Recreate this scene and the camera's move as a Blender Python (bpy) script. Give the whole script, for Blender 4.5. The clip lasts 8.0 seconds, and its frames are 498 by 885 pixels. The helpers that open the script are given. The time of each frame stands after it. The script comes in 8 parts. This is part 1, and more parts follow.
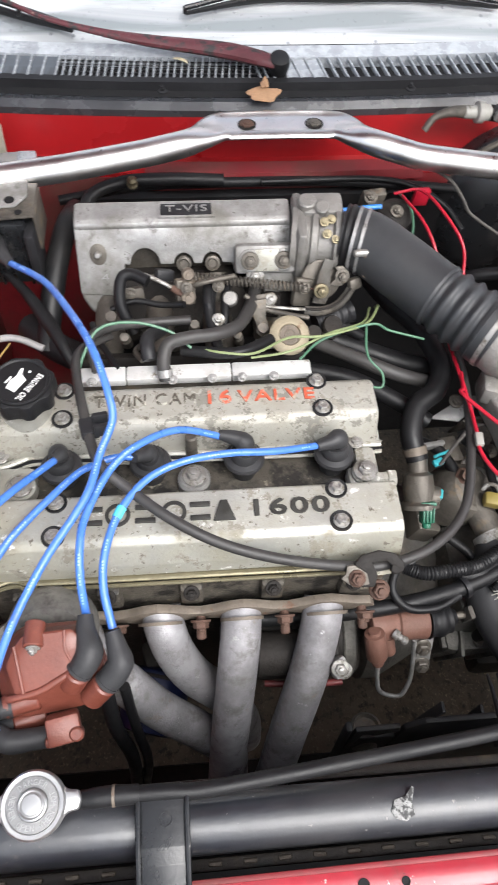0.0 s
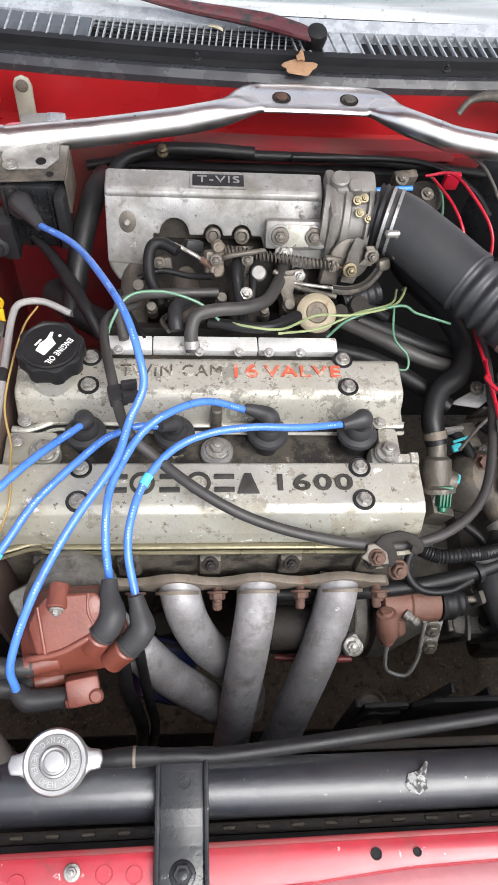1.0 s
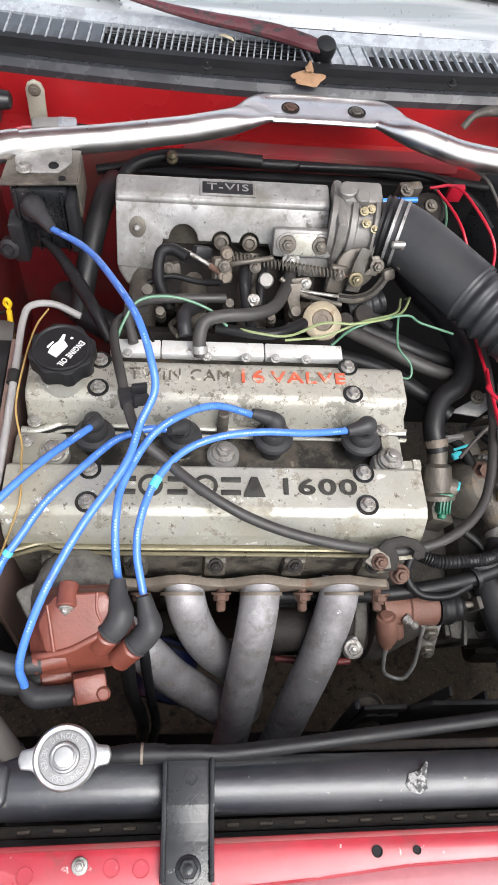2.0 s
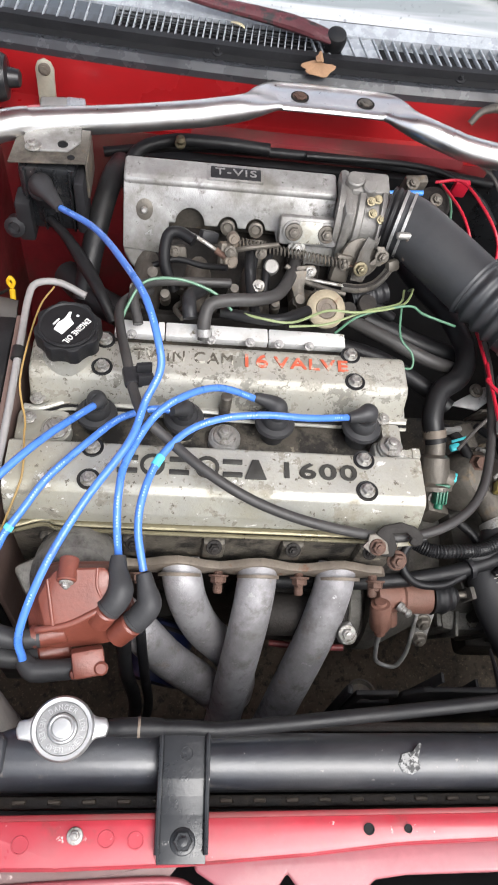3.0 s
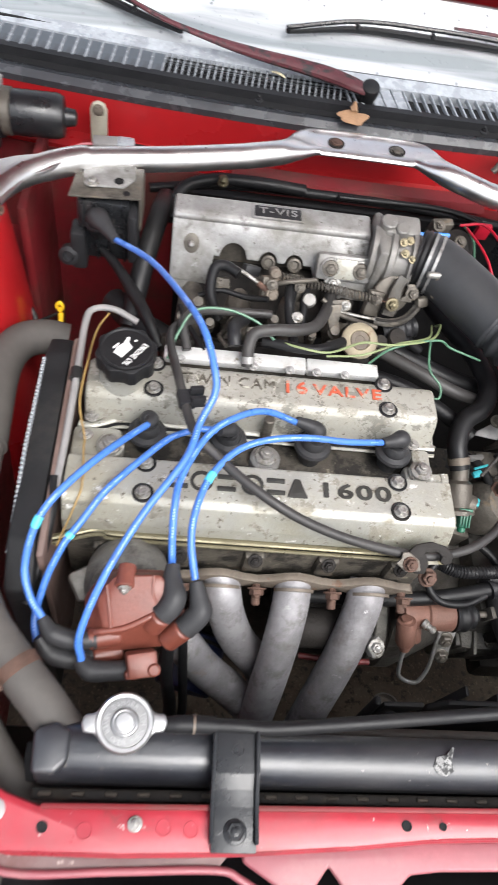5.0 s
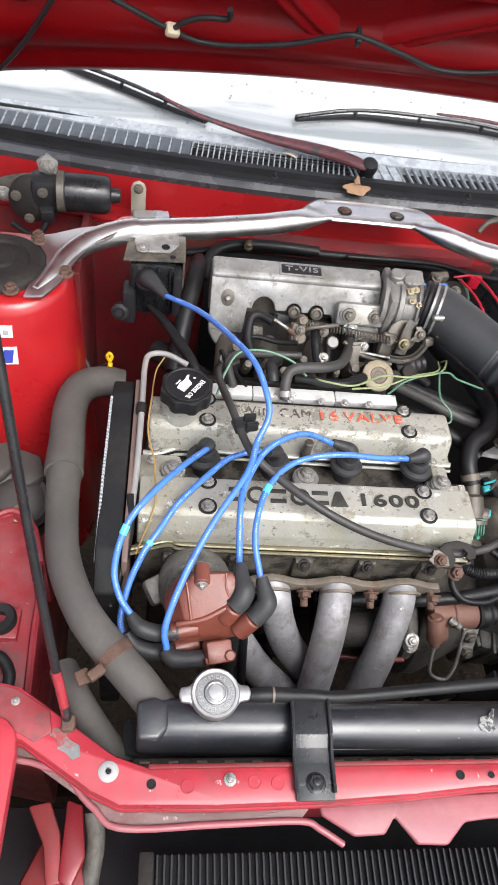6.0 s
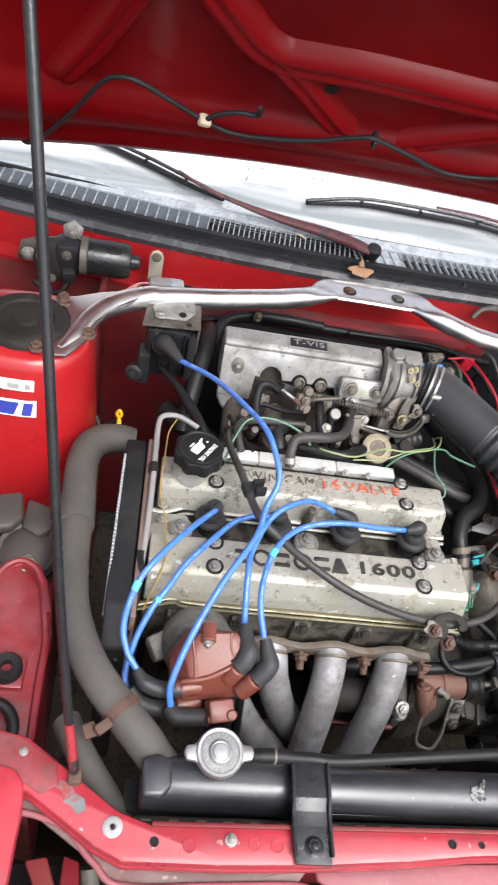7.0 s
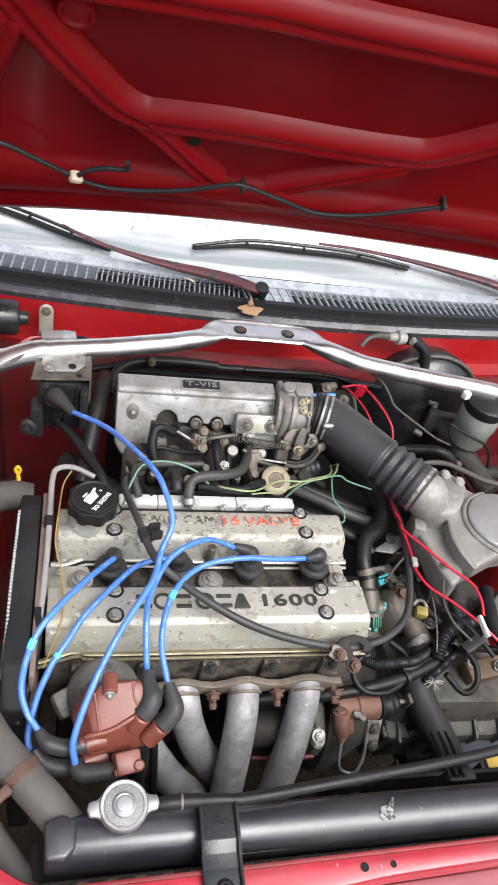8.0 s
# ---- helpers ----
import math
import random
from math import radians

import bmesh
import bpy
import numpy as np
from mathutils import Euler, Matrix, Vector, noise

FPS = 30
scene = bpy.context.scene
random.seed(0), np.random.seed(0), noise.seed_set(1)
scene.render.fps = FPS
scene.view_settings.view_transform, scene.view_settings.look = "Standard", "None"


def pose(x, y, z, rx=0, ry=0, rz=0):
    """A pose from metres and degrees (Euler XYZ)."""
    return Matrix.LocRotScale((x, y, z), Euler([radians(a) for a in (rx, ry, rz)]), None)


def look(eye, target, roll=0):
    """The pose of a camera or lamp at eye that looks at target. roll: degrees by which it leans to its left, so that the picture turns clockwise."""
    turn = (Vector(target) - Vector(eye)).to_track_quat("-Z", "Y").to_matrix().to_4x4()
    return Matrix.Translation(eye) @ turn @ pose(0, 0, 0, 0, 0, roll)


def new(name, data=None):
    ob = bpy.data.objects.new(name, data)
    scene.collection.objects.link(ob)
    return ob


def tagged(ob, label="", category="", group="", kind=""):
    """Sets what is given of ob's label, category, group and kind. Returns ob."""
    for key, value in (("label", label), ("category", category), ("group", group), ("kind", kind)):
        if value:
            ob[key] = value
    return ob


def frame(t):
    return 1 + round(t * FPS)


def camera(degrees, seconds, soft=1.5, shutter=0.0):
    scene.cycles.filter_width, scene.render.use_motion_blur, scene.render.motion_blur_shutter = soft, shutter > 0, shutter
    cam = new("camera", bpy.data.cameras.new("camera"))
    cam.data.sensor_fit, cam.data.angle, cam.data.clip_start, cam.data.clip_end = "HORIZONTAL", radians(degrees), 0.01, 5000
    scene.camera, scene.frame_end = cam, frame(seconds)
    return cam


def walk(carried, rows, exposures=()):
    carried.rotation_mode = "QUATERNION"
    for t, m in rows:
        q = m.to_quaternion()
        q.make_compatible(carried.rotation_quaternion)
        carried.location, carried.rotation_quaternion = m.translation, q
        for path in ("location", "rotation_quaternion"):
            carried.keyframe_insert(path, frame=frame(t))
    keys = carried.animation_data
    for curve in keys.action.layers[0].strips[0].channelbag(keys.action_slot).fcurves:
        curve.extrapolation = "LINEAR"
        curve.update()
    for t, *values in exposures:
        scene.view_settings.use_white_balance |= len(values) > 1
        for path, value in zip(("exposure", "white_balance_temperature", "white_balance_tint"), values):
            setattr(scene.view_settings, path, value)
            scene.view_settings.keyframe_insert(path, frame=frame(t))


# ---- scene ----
cam = camera(39.4, 8.0, shutter=0.5)
PATH = [
    (0, (0.003, -0.323, 1.346), (0.147, 0.752, -0.334), 3.7),
    (0.5, (-0.022, -0.325, 1.353), (0.096, 0.75, -0.33), 5.6),
    (1, (-0.026, -0.327, 1.343), (0.134, 0.7, -0.366), 7.6),
    (1.5, (-0.034, -0.331, 1.35), (0.118, 0.703, -0.356), 7.9),
    (1.7, (-0.036, -0.33, 1.354), (0.128, 0.709, -0.347), 8.4),
    (2.8, (-0.053, -0.342, 1.346), (0.156, 0.667, -0.368), 12.7),
    (3, (-0.052, -0.344, 1.348), (0.161, 0.681, -0.356), 12.9),
    (3.5, (-0.048, -0.339, 1.356), (0.179, 0.701, -0.337), 13.1),
    (4, (-0.055, -0.335, 1.364), (0.135, 0.718, -0.325), 10.9),
    (4.5, (-0.065, -0.346, 1.366), (0.109, 0.731, -0.31), 10.5),
    (5, (-0.103, -0.372, 1.377), (0.12, 0.717, -0.286), 14.4),
    (5.2, (-0.121, -0.399, 1.392), (-0.019, 0.753, -0.24), 9.3),
    (6.3, (-0.208, -0.483, 1.442), (0.105, 0.798, -0.062), 13.5),
    (6.5, (-0.223, -0.487, 1.452), (0.089, 0.844, -0.007), 13.6),
    (7, (-0.231, -0.485, 1.456), (0.093, 0.871, 0.022), 17.0),
    (7.5, (-0.211, -0.49, 1.469), (0.241, 0.917, 0.121), 18.0),
    (8, (-0.177, -0.496, 1.48), (0.307, 0.921, 0.154), 15.5),
]
walk(cam, [(t, look(eye, target, roll)) for t, eye, target, roll in PATH])

# ---- world, sun, exposure ----
world = bpy.data.worlds.new("overcast")
scene.world = world
world.use_nodes = True
wn = world.node_tree
bg = wn.nodes["Background"]
sky = wn.nodes.new("ShaderNodeTexSky")
sky.sky_type = "NISHITA"
sky.sun_disc = False
sky.sun_elevation, sky.sun_rotation = radians(54.5), radians(147)
sky.air_density, sky.dust_density, sky.ozone_density = 1.0, 4.0, 1.0
hsv = wn.nodes.new("ShaderNodeHueSaturation")
hsv.inputs["Saturation"].default_value = 0.40
wn.links.new(sky.outputs[0], hsv.inputs["Color"])
wn.links.new(hsv.outputs[0], bg.inputs[0])
# an overcast dome: the zenith about twice as bright as the horizon
dome = wn.nodes.new("ShaderNodeTexCoord")
dome_z = wn.nodes.new("ShaderNodeSeparateXYZ")
dome_map = wn.nodes.new("ShaderNodeMapRange")
for key, value in (("From Min", 0.0), ("From Max", 1.0), ("To Min", 0.100), ("To Max", 0.155)):
    dome_map.inputs[key].default_value = value
wn.links.new(dome.outputs["Generated"], dome_z.inputs[0])
wn.links.new(dome_z.outputs["Z"], dome_map.inputs["Value"])
wn.links.new(dome_map.outputs["Result"], bg.inputs[1])
sun_data = bpy.data.lights.new("sun", "SUN")
sun_data.energy, sun_data.angle, sun_data.color = 1.25, radians(45), (0.965, 0.98, 1.0)
sun = new("sun", sun_data)
sun.matrix_world = look((1.6, -2.3, 4.7), (0.1, 0.0, 0.8))
scene.view_settings.exposure = 1.26


# ---- materials ----
def rgb(*c):
    return (*c, 1.0)


def mat(name, col, rough=0.5, metal=0.0, var=0.25, scale=25, bump=0.15, bscale=180, dirt=None, coat=0.0, spec=0.5, rvar=0.12, trans=0.0):
    """Principled surface: two scales of colour noise, a dirt or wear layer with ragged edges, fine relief."""
    m = bpy.data.materials.new(name)
    m.use_nodes = True
    nt = m.node_tree
    n, l = nt.nodes, nt.links
    p = n["Principled BSDF"]
    tc = n.new("ShaderNodeTexCoord")

    def noise_tex(sc, detail=5.0, rough_=0.6):
        t = n.new("ShaderNodeTexNoise")
        t.inputs["Scale"].default_value, t.inputs["Detail"].default_value, t.inputs["Roughness"].default_value = sc, detail, rough_
        l.new(tc.outputs["Object"], t.inputs["Vector"])
        return t

    def mix(fac, a, b):
        x = n.new("ShaderNodeMix")
        x.data_type = "RGBA"
        for i, v in ((0, fac), (6, a), (7, b)):
            if hasattr(v, "is_linked"):
                l.new(v, x.inputs[i])
            else:
                x.inputs[i].default_value = v
        return x.outputs[2]

    def ramp(src, a, b):
        r = n.new("ShaderNodeMapRange")
        r.inputs["From Min"].default_value, r.inputs["From Max"].default_value = a, b
        l.new(src, r.inputs["Value"])
        return r.outputs["Result"]

    n1, n2 = noise_tex(scale), noise_tex(scale * 7, 4)
    lo = rgb(*[c * (1 - var) for c in col])
    hi = rgb(*[min(1, c * (1 + var)) for c in col])
    c = mix(ramp(n1.outputs["Fac"], 0.35, 0.65), lo, hi)
    c = mix(ramp(n2.outputs["Fac"], 0.3, 0.75), c, rgb(*[x * (1 - var * 0.6) for x in col]))
    rr = ramp(n1.outputs["Fac"], 0.3, 0.7)
    rmap = n.new("ShaderNodeMapRange")
    rmap.inputs["To Min"].default_value, rmap.inputs["To Max"].default_value = max(0.02, rough - rvar), min(1, rough + rvar)
    l.new(rr, rmap.inputs["Value"])
    rough_out, metal_out = rmap.outputs["Result"], None
    for d in (dirt or ()):
        dcol, dscale, d0, d1, drough, dmetal = d
        nd = noise_tex(dscale, 8, 0.68)
        f = ramp(nd.outputs["Fac"], d0, d1)
        c = mix(f, c, rgb(*dcol))
        x = n.new("ShaderNodeMix")
        l.new(f, x.inputs[0])
        l.new(rough_out, x.inputs[2])
        x.inputs[3].default_value = drough
        rough_out = x.outputs[0]
        y = n.new("ShaderNodeMix")
        l.new(f, y.inputs[0])
        if metal_out is None:
            y.inputs[2].default_value = metal
        else:
            l.new(metal_out, y.inputs[2])
        y.inputs[3].default_value = dmetal
        metal_out = y.outputs[0]
    l.new(c, p.inputs["Base Color"])
    l.new(rough_out, p.inputs["Roughness"])
    if metal_out is None:
        p.inputs["Metallic"].default_value = metal
    else:
        l.new(metal_out, p.inputs["Metallic"])
    p.inputs["Specular IOR Level"].default_value = spec
    p.inputs["Coat Weight"].default_value = coat
    p.inputs["Coat Roughness"].default_value = 0.12
    p.inputs["Transmission Weight"].default_value = trans
    if bump:
        nb = noise_tex(bscale, 3)
        b = n.new("ShaderNodeBump")
        b.inputs["Strength"].default_value, b.inputs["Distance"].default_value = bump, 0.002
        l.new(nb.outputs["Fac"], b.inputs["Height"])
        l.new(b.outputs["Normal"], p.inputs["Normal"])
    return m


DUST = ((0.060, 0.050, 0.040), 14, 0.54, 0.82, 0.8, 0.0)
GRIME = ((0.035, 0.03, 0.025), 22, 0.52, 0.68, 0.75, 0.0)
RUST = ((0.16, 0.07, 0.035), 40, 0.58, 0.68, 0.85, 0.0)
M_RED = mat("red_body_paint", (0.36, 0.011, 0.014), 0.32, var=0.12, scale=6, bump=0.05, bscale=60, coat=0.4, dirt=[((0.20, 0.02, 0.02), 5, 0.5, 0.8, 0.5, 0)])
M_REDTOP = mat("faded_red_paint", (0.40, 0.034, 0.050), 0.36, var=0.25, scale=9, bump=0.10, bscale=70, coat=0.22, dirt=[((0.27, 0.060, 0.068), 11, 0.50, 0.80, 0.6, 0), ((0.13, 0.05, 0.045), 28, 0.58, 0.76, 0.8, 0), ((0.56, 0.40, 0.38), 95, 0.665, 0.69, 0.6, 0), ((0.06, 0.03, 0.03), 130, 0.67, 0.69, 0.8, 0)])
# dirty red; also the shade tone of the lower firewall and apron wall
M_RED_DIRTSHADE = mat("dirty_shaded_red_paint", (0.19, 0.014, 0.018), 0.5, var=0.25, scale=8, bump=0.08, bscale=80, dirt=[((0.10, 0.045, 0.035), 7, 0.45, 0.72, 0.8, 0)])
# hood paint in two tones: panels shaded, ribs lightened as if catching light
M_HOOD_DIM = mat("hood_panel_shaded_red", (0.19, 0.002, 0.004), 0.34, var=0.15, scale=4, bump=0.05, bscale=40, spec=0.14, coat=0.08, rvar=0.06, dirt=[((0.13, 0.002, 0.004), 3, 0.4, 0.7, 0.4, 0), ((0.20, 0.02, 0.02), 25, 0.70, 0.78, 0.6, 0)])
M_HOODRIB_LIT = mat("hood_rib_lit_red", (0.23, 0.003, 0.006), 0.32, var=0.15, scale=5, bump=0.05, bscale=40, spec=0.14, coat=0.08, rvar=0.06, dirt=[((0.17, 0.005, 0.008), 6, 0.48, 0.75, 0.4, 0)])
M_COVER = mat("worn_cast_cover", (0.41, 0.405, 0.37), 0.40, 0.35, var=0.14, scale=30, bump=0.25, bscale=300, dirt=[((0.33, 0.31, 0.235), 8, 0.44, 0.68, 0.5, 0.2), ((0.22, 0.20, 0.15), 24, 0.56, 0.70, 0.65, 0.1), ((0.235, 0.22, 0.18), 46, 0.59, 0.612, 0.75, 0.0), ((0.10, 0.088, 0.068), 46, 0.665, 0.68, 0.85, 0.0), ((0.11, 0.096, 0.075), 130, 0.61, 0.65, 0.8, 0.0), ((0.74, 0.74, 0.71), 60, 0.62, 0.66, 0.4, 0.3)])
M_COVERW = mat("flaked_cast_cover", (0.39, 0.38, 0.34), 0.42, 0.30, var=0.16, scale=30, bump=0.30, bscale=300, dirt=[((0.34, 0.32, 0.26), 11, 0.45, 0.70, 0.5, 0.25), ((0.20, 0.192, 0.165), 40, 0.550, 0.568, 0.75, 0.1), ((0.27, 0.255, 0.215), 60, 0.575, 0.60, 0.75, 0.1), ((0.085, 0.075, 0.06), 40, 0.645, 0.66, 0.85, 0.0), ((0.11, 0.098, 0.078), 150, 0.59, 0.63, 0.8, 0.0)])
M_LIP = mat("oily_cast_flange", (0.19, 0.17, 0.105), 0.34, 0.45, var=0.25, scale=40, bump=0.15, bscale=300, dirt=[((0.10, 0.085, 0.05), 20, 0.50, 0.70, 0.8, 0.1)])
M_CAST = mat("cast_aluminium", (0.40, 0.395, 0.388), 0.42, 0.5, var=0.2, scale=30, bump=0.22, bscale=420, dirt=[((0.17, 0.162, 0.145), 13, 0.45, 0.66, 0.65, 0.15), ((0.095, 0.086, 0.074), 42, 0.57, 0.68, 0.8, 0.0), ((0.07, 0.062, 0.052), 120, 0.63, 0.68, 0.8, 0.0), ((0.50, 0.49, 0.48), 30, 0.62, 0.72, 0.45, 0.6)])
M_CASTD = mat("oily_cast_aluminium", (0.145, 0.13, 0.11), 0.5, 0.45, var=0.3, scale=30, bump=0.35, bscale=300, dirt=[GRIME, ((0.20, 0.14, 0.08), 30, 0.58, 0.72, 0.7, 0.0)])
M_POLISH = mat("polished_aluminium", (0.80, 0.80, 0.80), 0.34, 1.0, var=0.06, scale=40, bump=0.05, bscale=500, rvar=0.08, dirt=[((0.45, 0.44, 0.42), 25, 0.62, 0.8, 0.5, 0.8), ((0.08, 0.07, 0.065), 140, 0.66, 0.69, 0.7, 0.1)])
M_STEEL = mat("zinc_bolt", (0.40, 0.39, 0.37), 0.44, 0.7, var=0.2, scale=150, bump=0.15, bscale=500, dirt=[((0.14, 0.125, 0.10), 90, 0.48, 0.62, 0.8, 0.2)])
M_HEAD = mat("oily_cylinder_head", (0.11, 0.098, 0.08), 0.55, 0.25, var=0.35, scale=30, bump=0.5, bscale=220, dirt=[((0.016, 0.014, 0.012), 34, 0.47, 0.58, 0.6, 0.0), ((0.30, 0.27, 0.21), 48, 0.60, 0.67, 0.7, 0.2), ((0.10, 0.06, 0.03), 25, 0.58, 0.72, 0.7, 0.0)])
M_PINKDUST = mat("pale_pink_paint", (0.29, 0.085, 0.10), 0.45, var=0.18, scale=12, bump=0.1, bscale=120, coat=0.2, dirt=[((0.30, 0.14, 0.14), 14, 0.52, 0.76, 0.7, 0), ((0.12, 0.06, 0.055), 40, 0.64, 0.74, 0.8, 0)])
M_DUSTEDGE = mat("dusty_brown_edge", (0.17, 0.105, 0.10), 0.6, var=0.25, scale=14, bump=0.15, bscale=200, dirt=[((0.12, 0.05, 0.045), 20, 0.52, 0.72, 0.7, 0), ((0.42, 0.34, 0.32), 70, 0.64, 0.70, 0.7, 0)])
M_RUST = mat("rusty_steel", (0.120, 0.068, 0.050), 0.75, 0.25, var=0.35, scale=90, bump=0.5, bscale=500)
M_BRASS = mat("yellow_zinc", (0.18, 0.155, 0.10), 0.42, 0.8, var=0.2, scale=100, bump=0.1, bscale=500)
M_HEADER = mat("bare_steel_header", (0.36, 0.353, 0.365), 0.52, 0.35, var=0.25, scale=16, bump=0.25, bscale=400, rvar=0.10, dirt=[((0.17, 0.163, 0.167), 10, 0.44, 0.66, 0.65, 0.3), ((0.14, 0.13, 0.125), 42, 0.52, 0.68, 0.8, 0.2), ((0.20, 0.14, 0.105), 36, 0.62, 0.74, 0.8, 0.1), ((0.42, 0.41, 0.41), 80, 0.62, 0.68, 0.5, 0.5)])
M_FLANGE = mat("heat_stained_flange", (0.18, 0.15, 0.12), 0.62, 0.35, var=0.25, scale=50, bump=0.3, bscale=400, dirt=[RUST, ((0.06, 0.05, 0.04), 25, 0.56, 0.74, 0.8, 0.1)])
M_GEAR = mat("oily_gearbox_casting", (0.100, 0.095, 0.085), 0.6, 0.2, var=0.35, scale=26, bump=0.5, bscale=240, dirt=[((0.028, 0.024, 0.02), 20, 0.48, 0.64, 0.7, 0.0), ((0.15, 0.14, 0.12), 48, 0.60, 0.68, 0.7, 0.1), ((0.07, 0.055, 0.04), 12, 0.52, 0.75, 0.8, 0.0)])
M_SLAVE = mat("clay_brown_casting", (0.175, 0.085, 0.062), 0.62, 0.05, var=0.25, scale=60, bump=0.25, bscale=400, dirt=[((0.11, 0.07, 0.055), 30, 0.52, 0.75, 0.8, 0)])
M_IRON = mat("dark_cast_iron", (0.024, 0.021, 0.019), 0.65, 0.3, var=0.4, scale=20, bump=0.4, bscale=250, dirt=[DUST], spec=0.3)
M_BLACK = mat("black_plastic", (0.022, 0.022, 0.024), 0.42, var=0.25, scale=30, bump=0.1, bscale=500, spec=0.3)
M_CAP = mat("black_cap_plastic", (0.012, 0.012, 0.013), 0.5, var=0.15, scale=40, bump=0.15, bscale=700, spec=0.3)
M_TANK = mat("radiator_tank_plastic", (0.020, 0.022, 0.028), 0.38, var=0.35, scale=12, bump=0.14, bscale=170, spec=0.8, coat=0.25, rvar=0.08, dirt=[((0.042, 0.041, 0.043), 8, 0.44, 0.74, 0.6, 0), ((0.12, 0.105, 0.09), 44, 0.64, 0.72, 0.7, 0), ((0.18, 0.17, 0.16), 150, 0.66, 0.69, 0.7, 0)])
M_SHROUD = mat("dull_black_plastic", (0.012, 0.012, 0.013), 0.62, var=0.3, scale=20, bump=0.15, bscale=300, dirt=[((0.04, 0.035, 0.03), 12, 0.52, 0.8, 0.8, 0)], spec=0.3)
M_PAINTBLK = mat("black_painted_steel", (0.016, 0.017, 0.019), 0.30, 0.1, var=0.2, scale=30, bump=0.10, bscale=300, spec=0.6, dirt=[((0.055, 0.052, 0.050), 20, 0.56, 0.74, 0.5, 0), ((0.22, 0.21, 0.20), 120, 0.67, 0.70, 0.6, 0)])
M_RUBBER = mat("black_rubber", (0.011, 0.011, 0.012), 0.46, var=0.3, scale=40, bump=0.12, bscale=500, dirt=[((0.030, 0.028, 0.026), 14, 0.54, 0.82, 0.7, 0)], spec=0.3)
M_HOSE = mat("dusty_grey_rubber", (0.075, 0.068, 0.062), 0.72, var=0.18, scale=18, bump=0.1, bscale=600, dirt=[((0.115, 0.105, 0.095), 9, 0.5, 0.85, 0.85, 0)])
M_CABLE = mat("dark_cable_rubber", (0.036, 0.034, 0.033), 0.50, var=0.2, scale=30, bump=0.08, bscale=500, dirt=[((0.075, 0.070, 0.065), 14, 0.5, 0.8, 0.7, 0)])
M_APRON = mat("dusty_apron_paint", (0.22, 0.017, 0.024), 0.42, var=0.3, scale=9, bump=0.1, bscale=80, coat=0.15, dirt=[((0.21, 0.065, 0.07), 9, 0.50, 0.72, 0.8, 0), ((0.09, 0.035, 0.033), 22, 0.54, 0.70, 0.8, 0), ((0.34, 0.22, 0.21), 80, 0.65, 0.69, 0.7, 0)])
M_DUCT = mat("intake_rubber", (0.030, 0.032, 0.036), 0.44, var=0.2, scale=15, bump=0.08, bscale=300, dirt=[((0.052, 0.053, 0.055), 8, 0.46, 0.76, 0.6, 0), ((0.07, 0.07, 0.072), 60, 0.66, 0.74, 0.5, 0)])
M_BOOT = mat("grey_boot_rubber", (0.036, 0.036, 0.038), 0.48, var=0.2, scale=50, bump=0.08, bscale=500, spec=0.3)
M_DARKBOOT = mat("dark_boot_rubber", (0.022, 0.022, 0.024), 0.42, var=0.2, scale=50, bump=0.1, bscale=500, spec=0.3)
M_BLUE = mat("blue_silicone", (0.062, 0.185, 0.58), 0.34, var=0.10, scale=60, bump=0.03, bscale=700, coat=0.2, dirt=[((0.05, 0.12, 0.42), 45, 0.60, 0.76, 0.5, 0)])
M_CYAN = mat("cyan_tape", (0.10, 0.62, 0.80), 0.4, var=0.1)
M_CLAY = mat("terracotta_plastic", (0.165, 0.046, 0.030), 0.42, var=0.22, scale=30, bump=0.15, bscale=300, spec=0.6, dirt=[((0.09, 0.035, 0.028), 24, 0.54, 0.72, 0.5, 0), ((0.28, 0.14, 0.115), 15, 0.60, 0.8, 0.5, 0)])
M_GRILLE = mat("weathered_black_plastic", (0.36, 0.38, 0.405), 0.28, var=0.28, scale=25, bump=0.15, bscale=300, spec=0.8, dirt=[((0.10, 0.105, 0.115), 20, 0.54, 0.76, 0.5, 0), ((0.45, 0.47, 0.50), 120, 0.60, 0.66, 0.4, 0)])
# near-black stands in for unlit depth in holes and between cowl slats
M_DEEP = mat("near_black", (0.010, 0.010, 0.011), 0.7, var=0.2, spec=0.3)
M_SEAL = mat("weather_strip", (0.060, 0.063, 0.070), 0.28, var=0.3, scale=16, bump=0.04, bscale=120, spec=0.8)
M_WIPER = mat("flaking_wiper_arm", (0.105, 0.022, 0.028), 0.42, 0.1, var=0.4, scale=60, bump=0.35, bscale=260, dirt=[((0.02, 0.018, 0.018), 60, 0.50, 0.6, 0.6, 0), ((0.30, 0.20, 0.16), 70, 0.64, 0.7, 0.7, 0)])
M_REDWIRE = mat("red_wire", (0.47, 0.012, 0.032), 0.35, var=0.08, bump=0)
M_PINK = mat("pink_wire", (0.50, 0.14, 0.16), 0.45, var=0.1, bump=0)
M_GREENWIRE = mat("green_wire", (0.085, 0.20, 0.125), 0.4, var=0.12, bump=0)
M_METER = mat("dull_cast_meter", (0.27, 0.26, 0.245), 0.55, 0.4, var=0.2, scale=22, bump=0.4, bscale=380, dirt=[((0.11, 0.10, 0.085), 15, 0.50, 0.72, 0.75, 0.1), ((0.40, 0.39, 0.37), 45, 0.62, 0.70, 0.5, 0.5)])
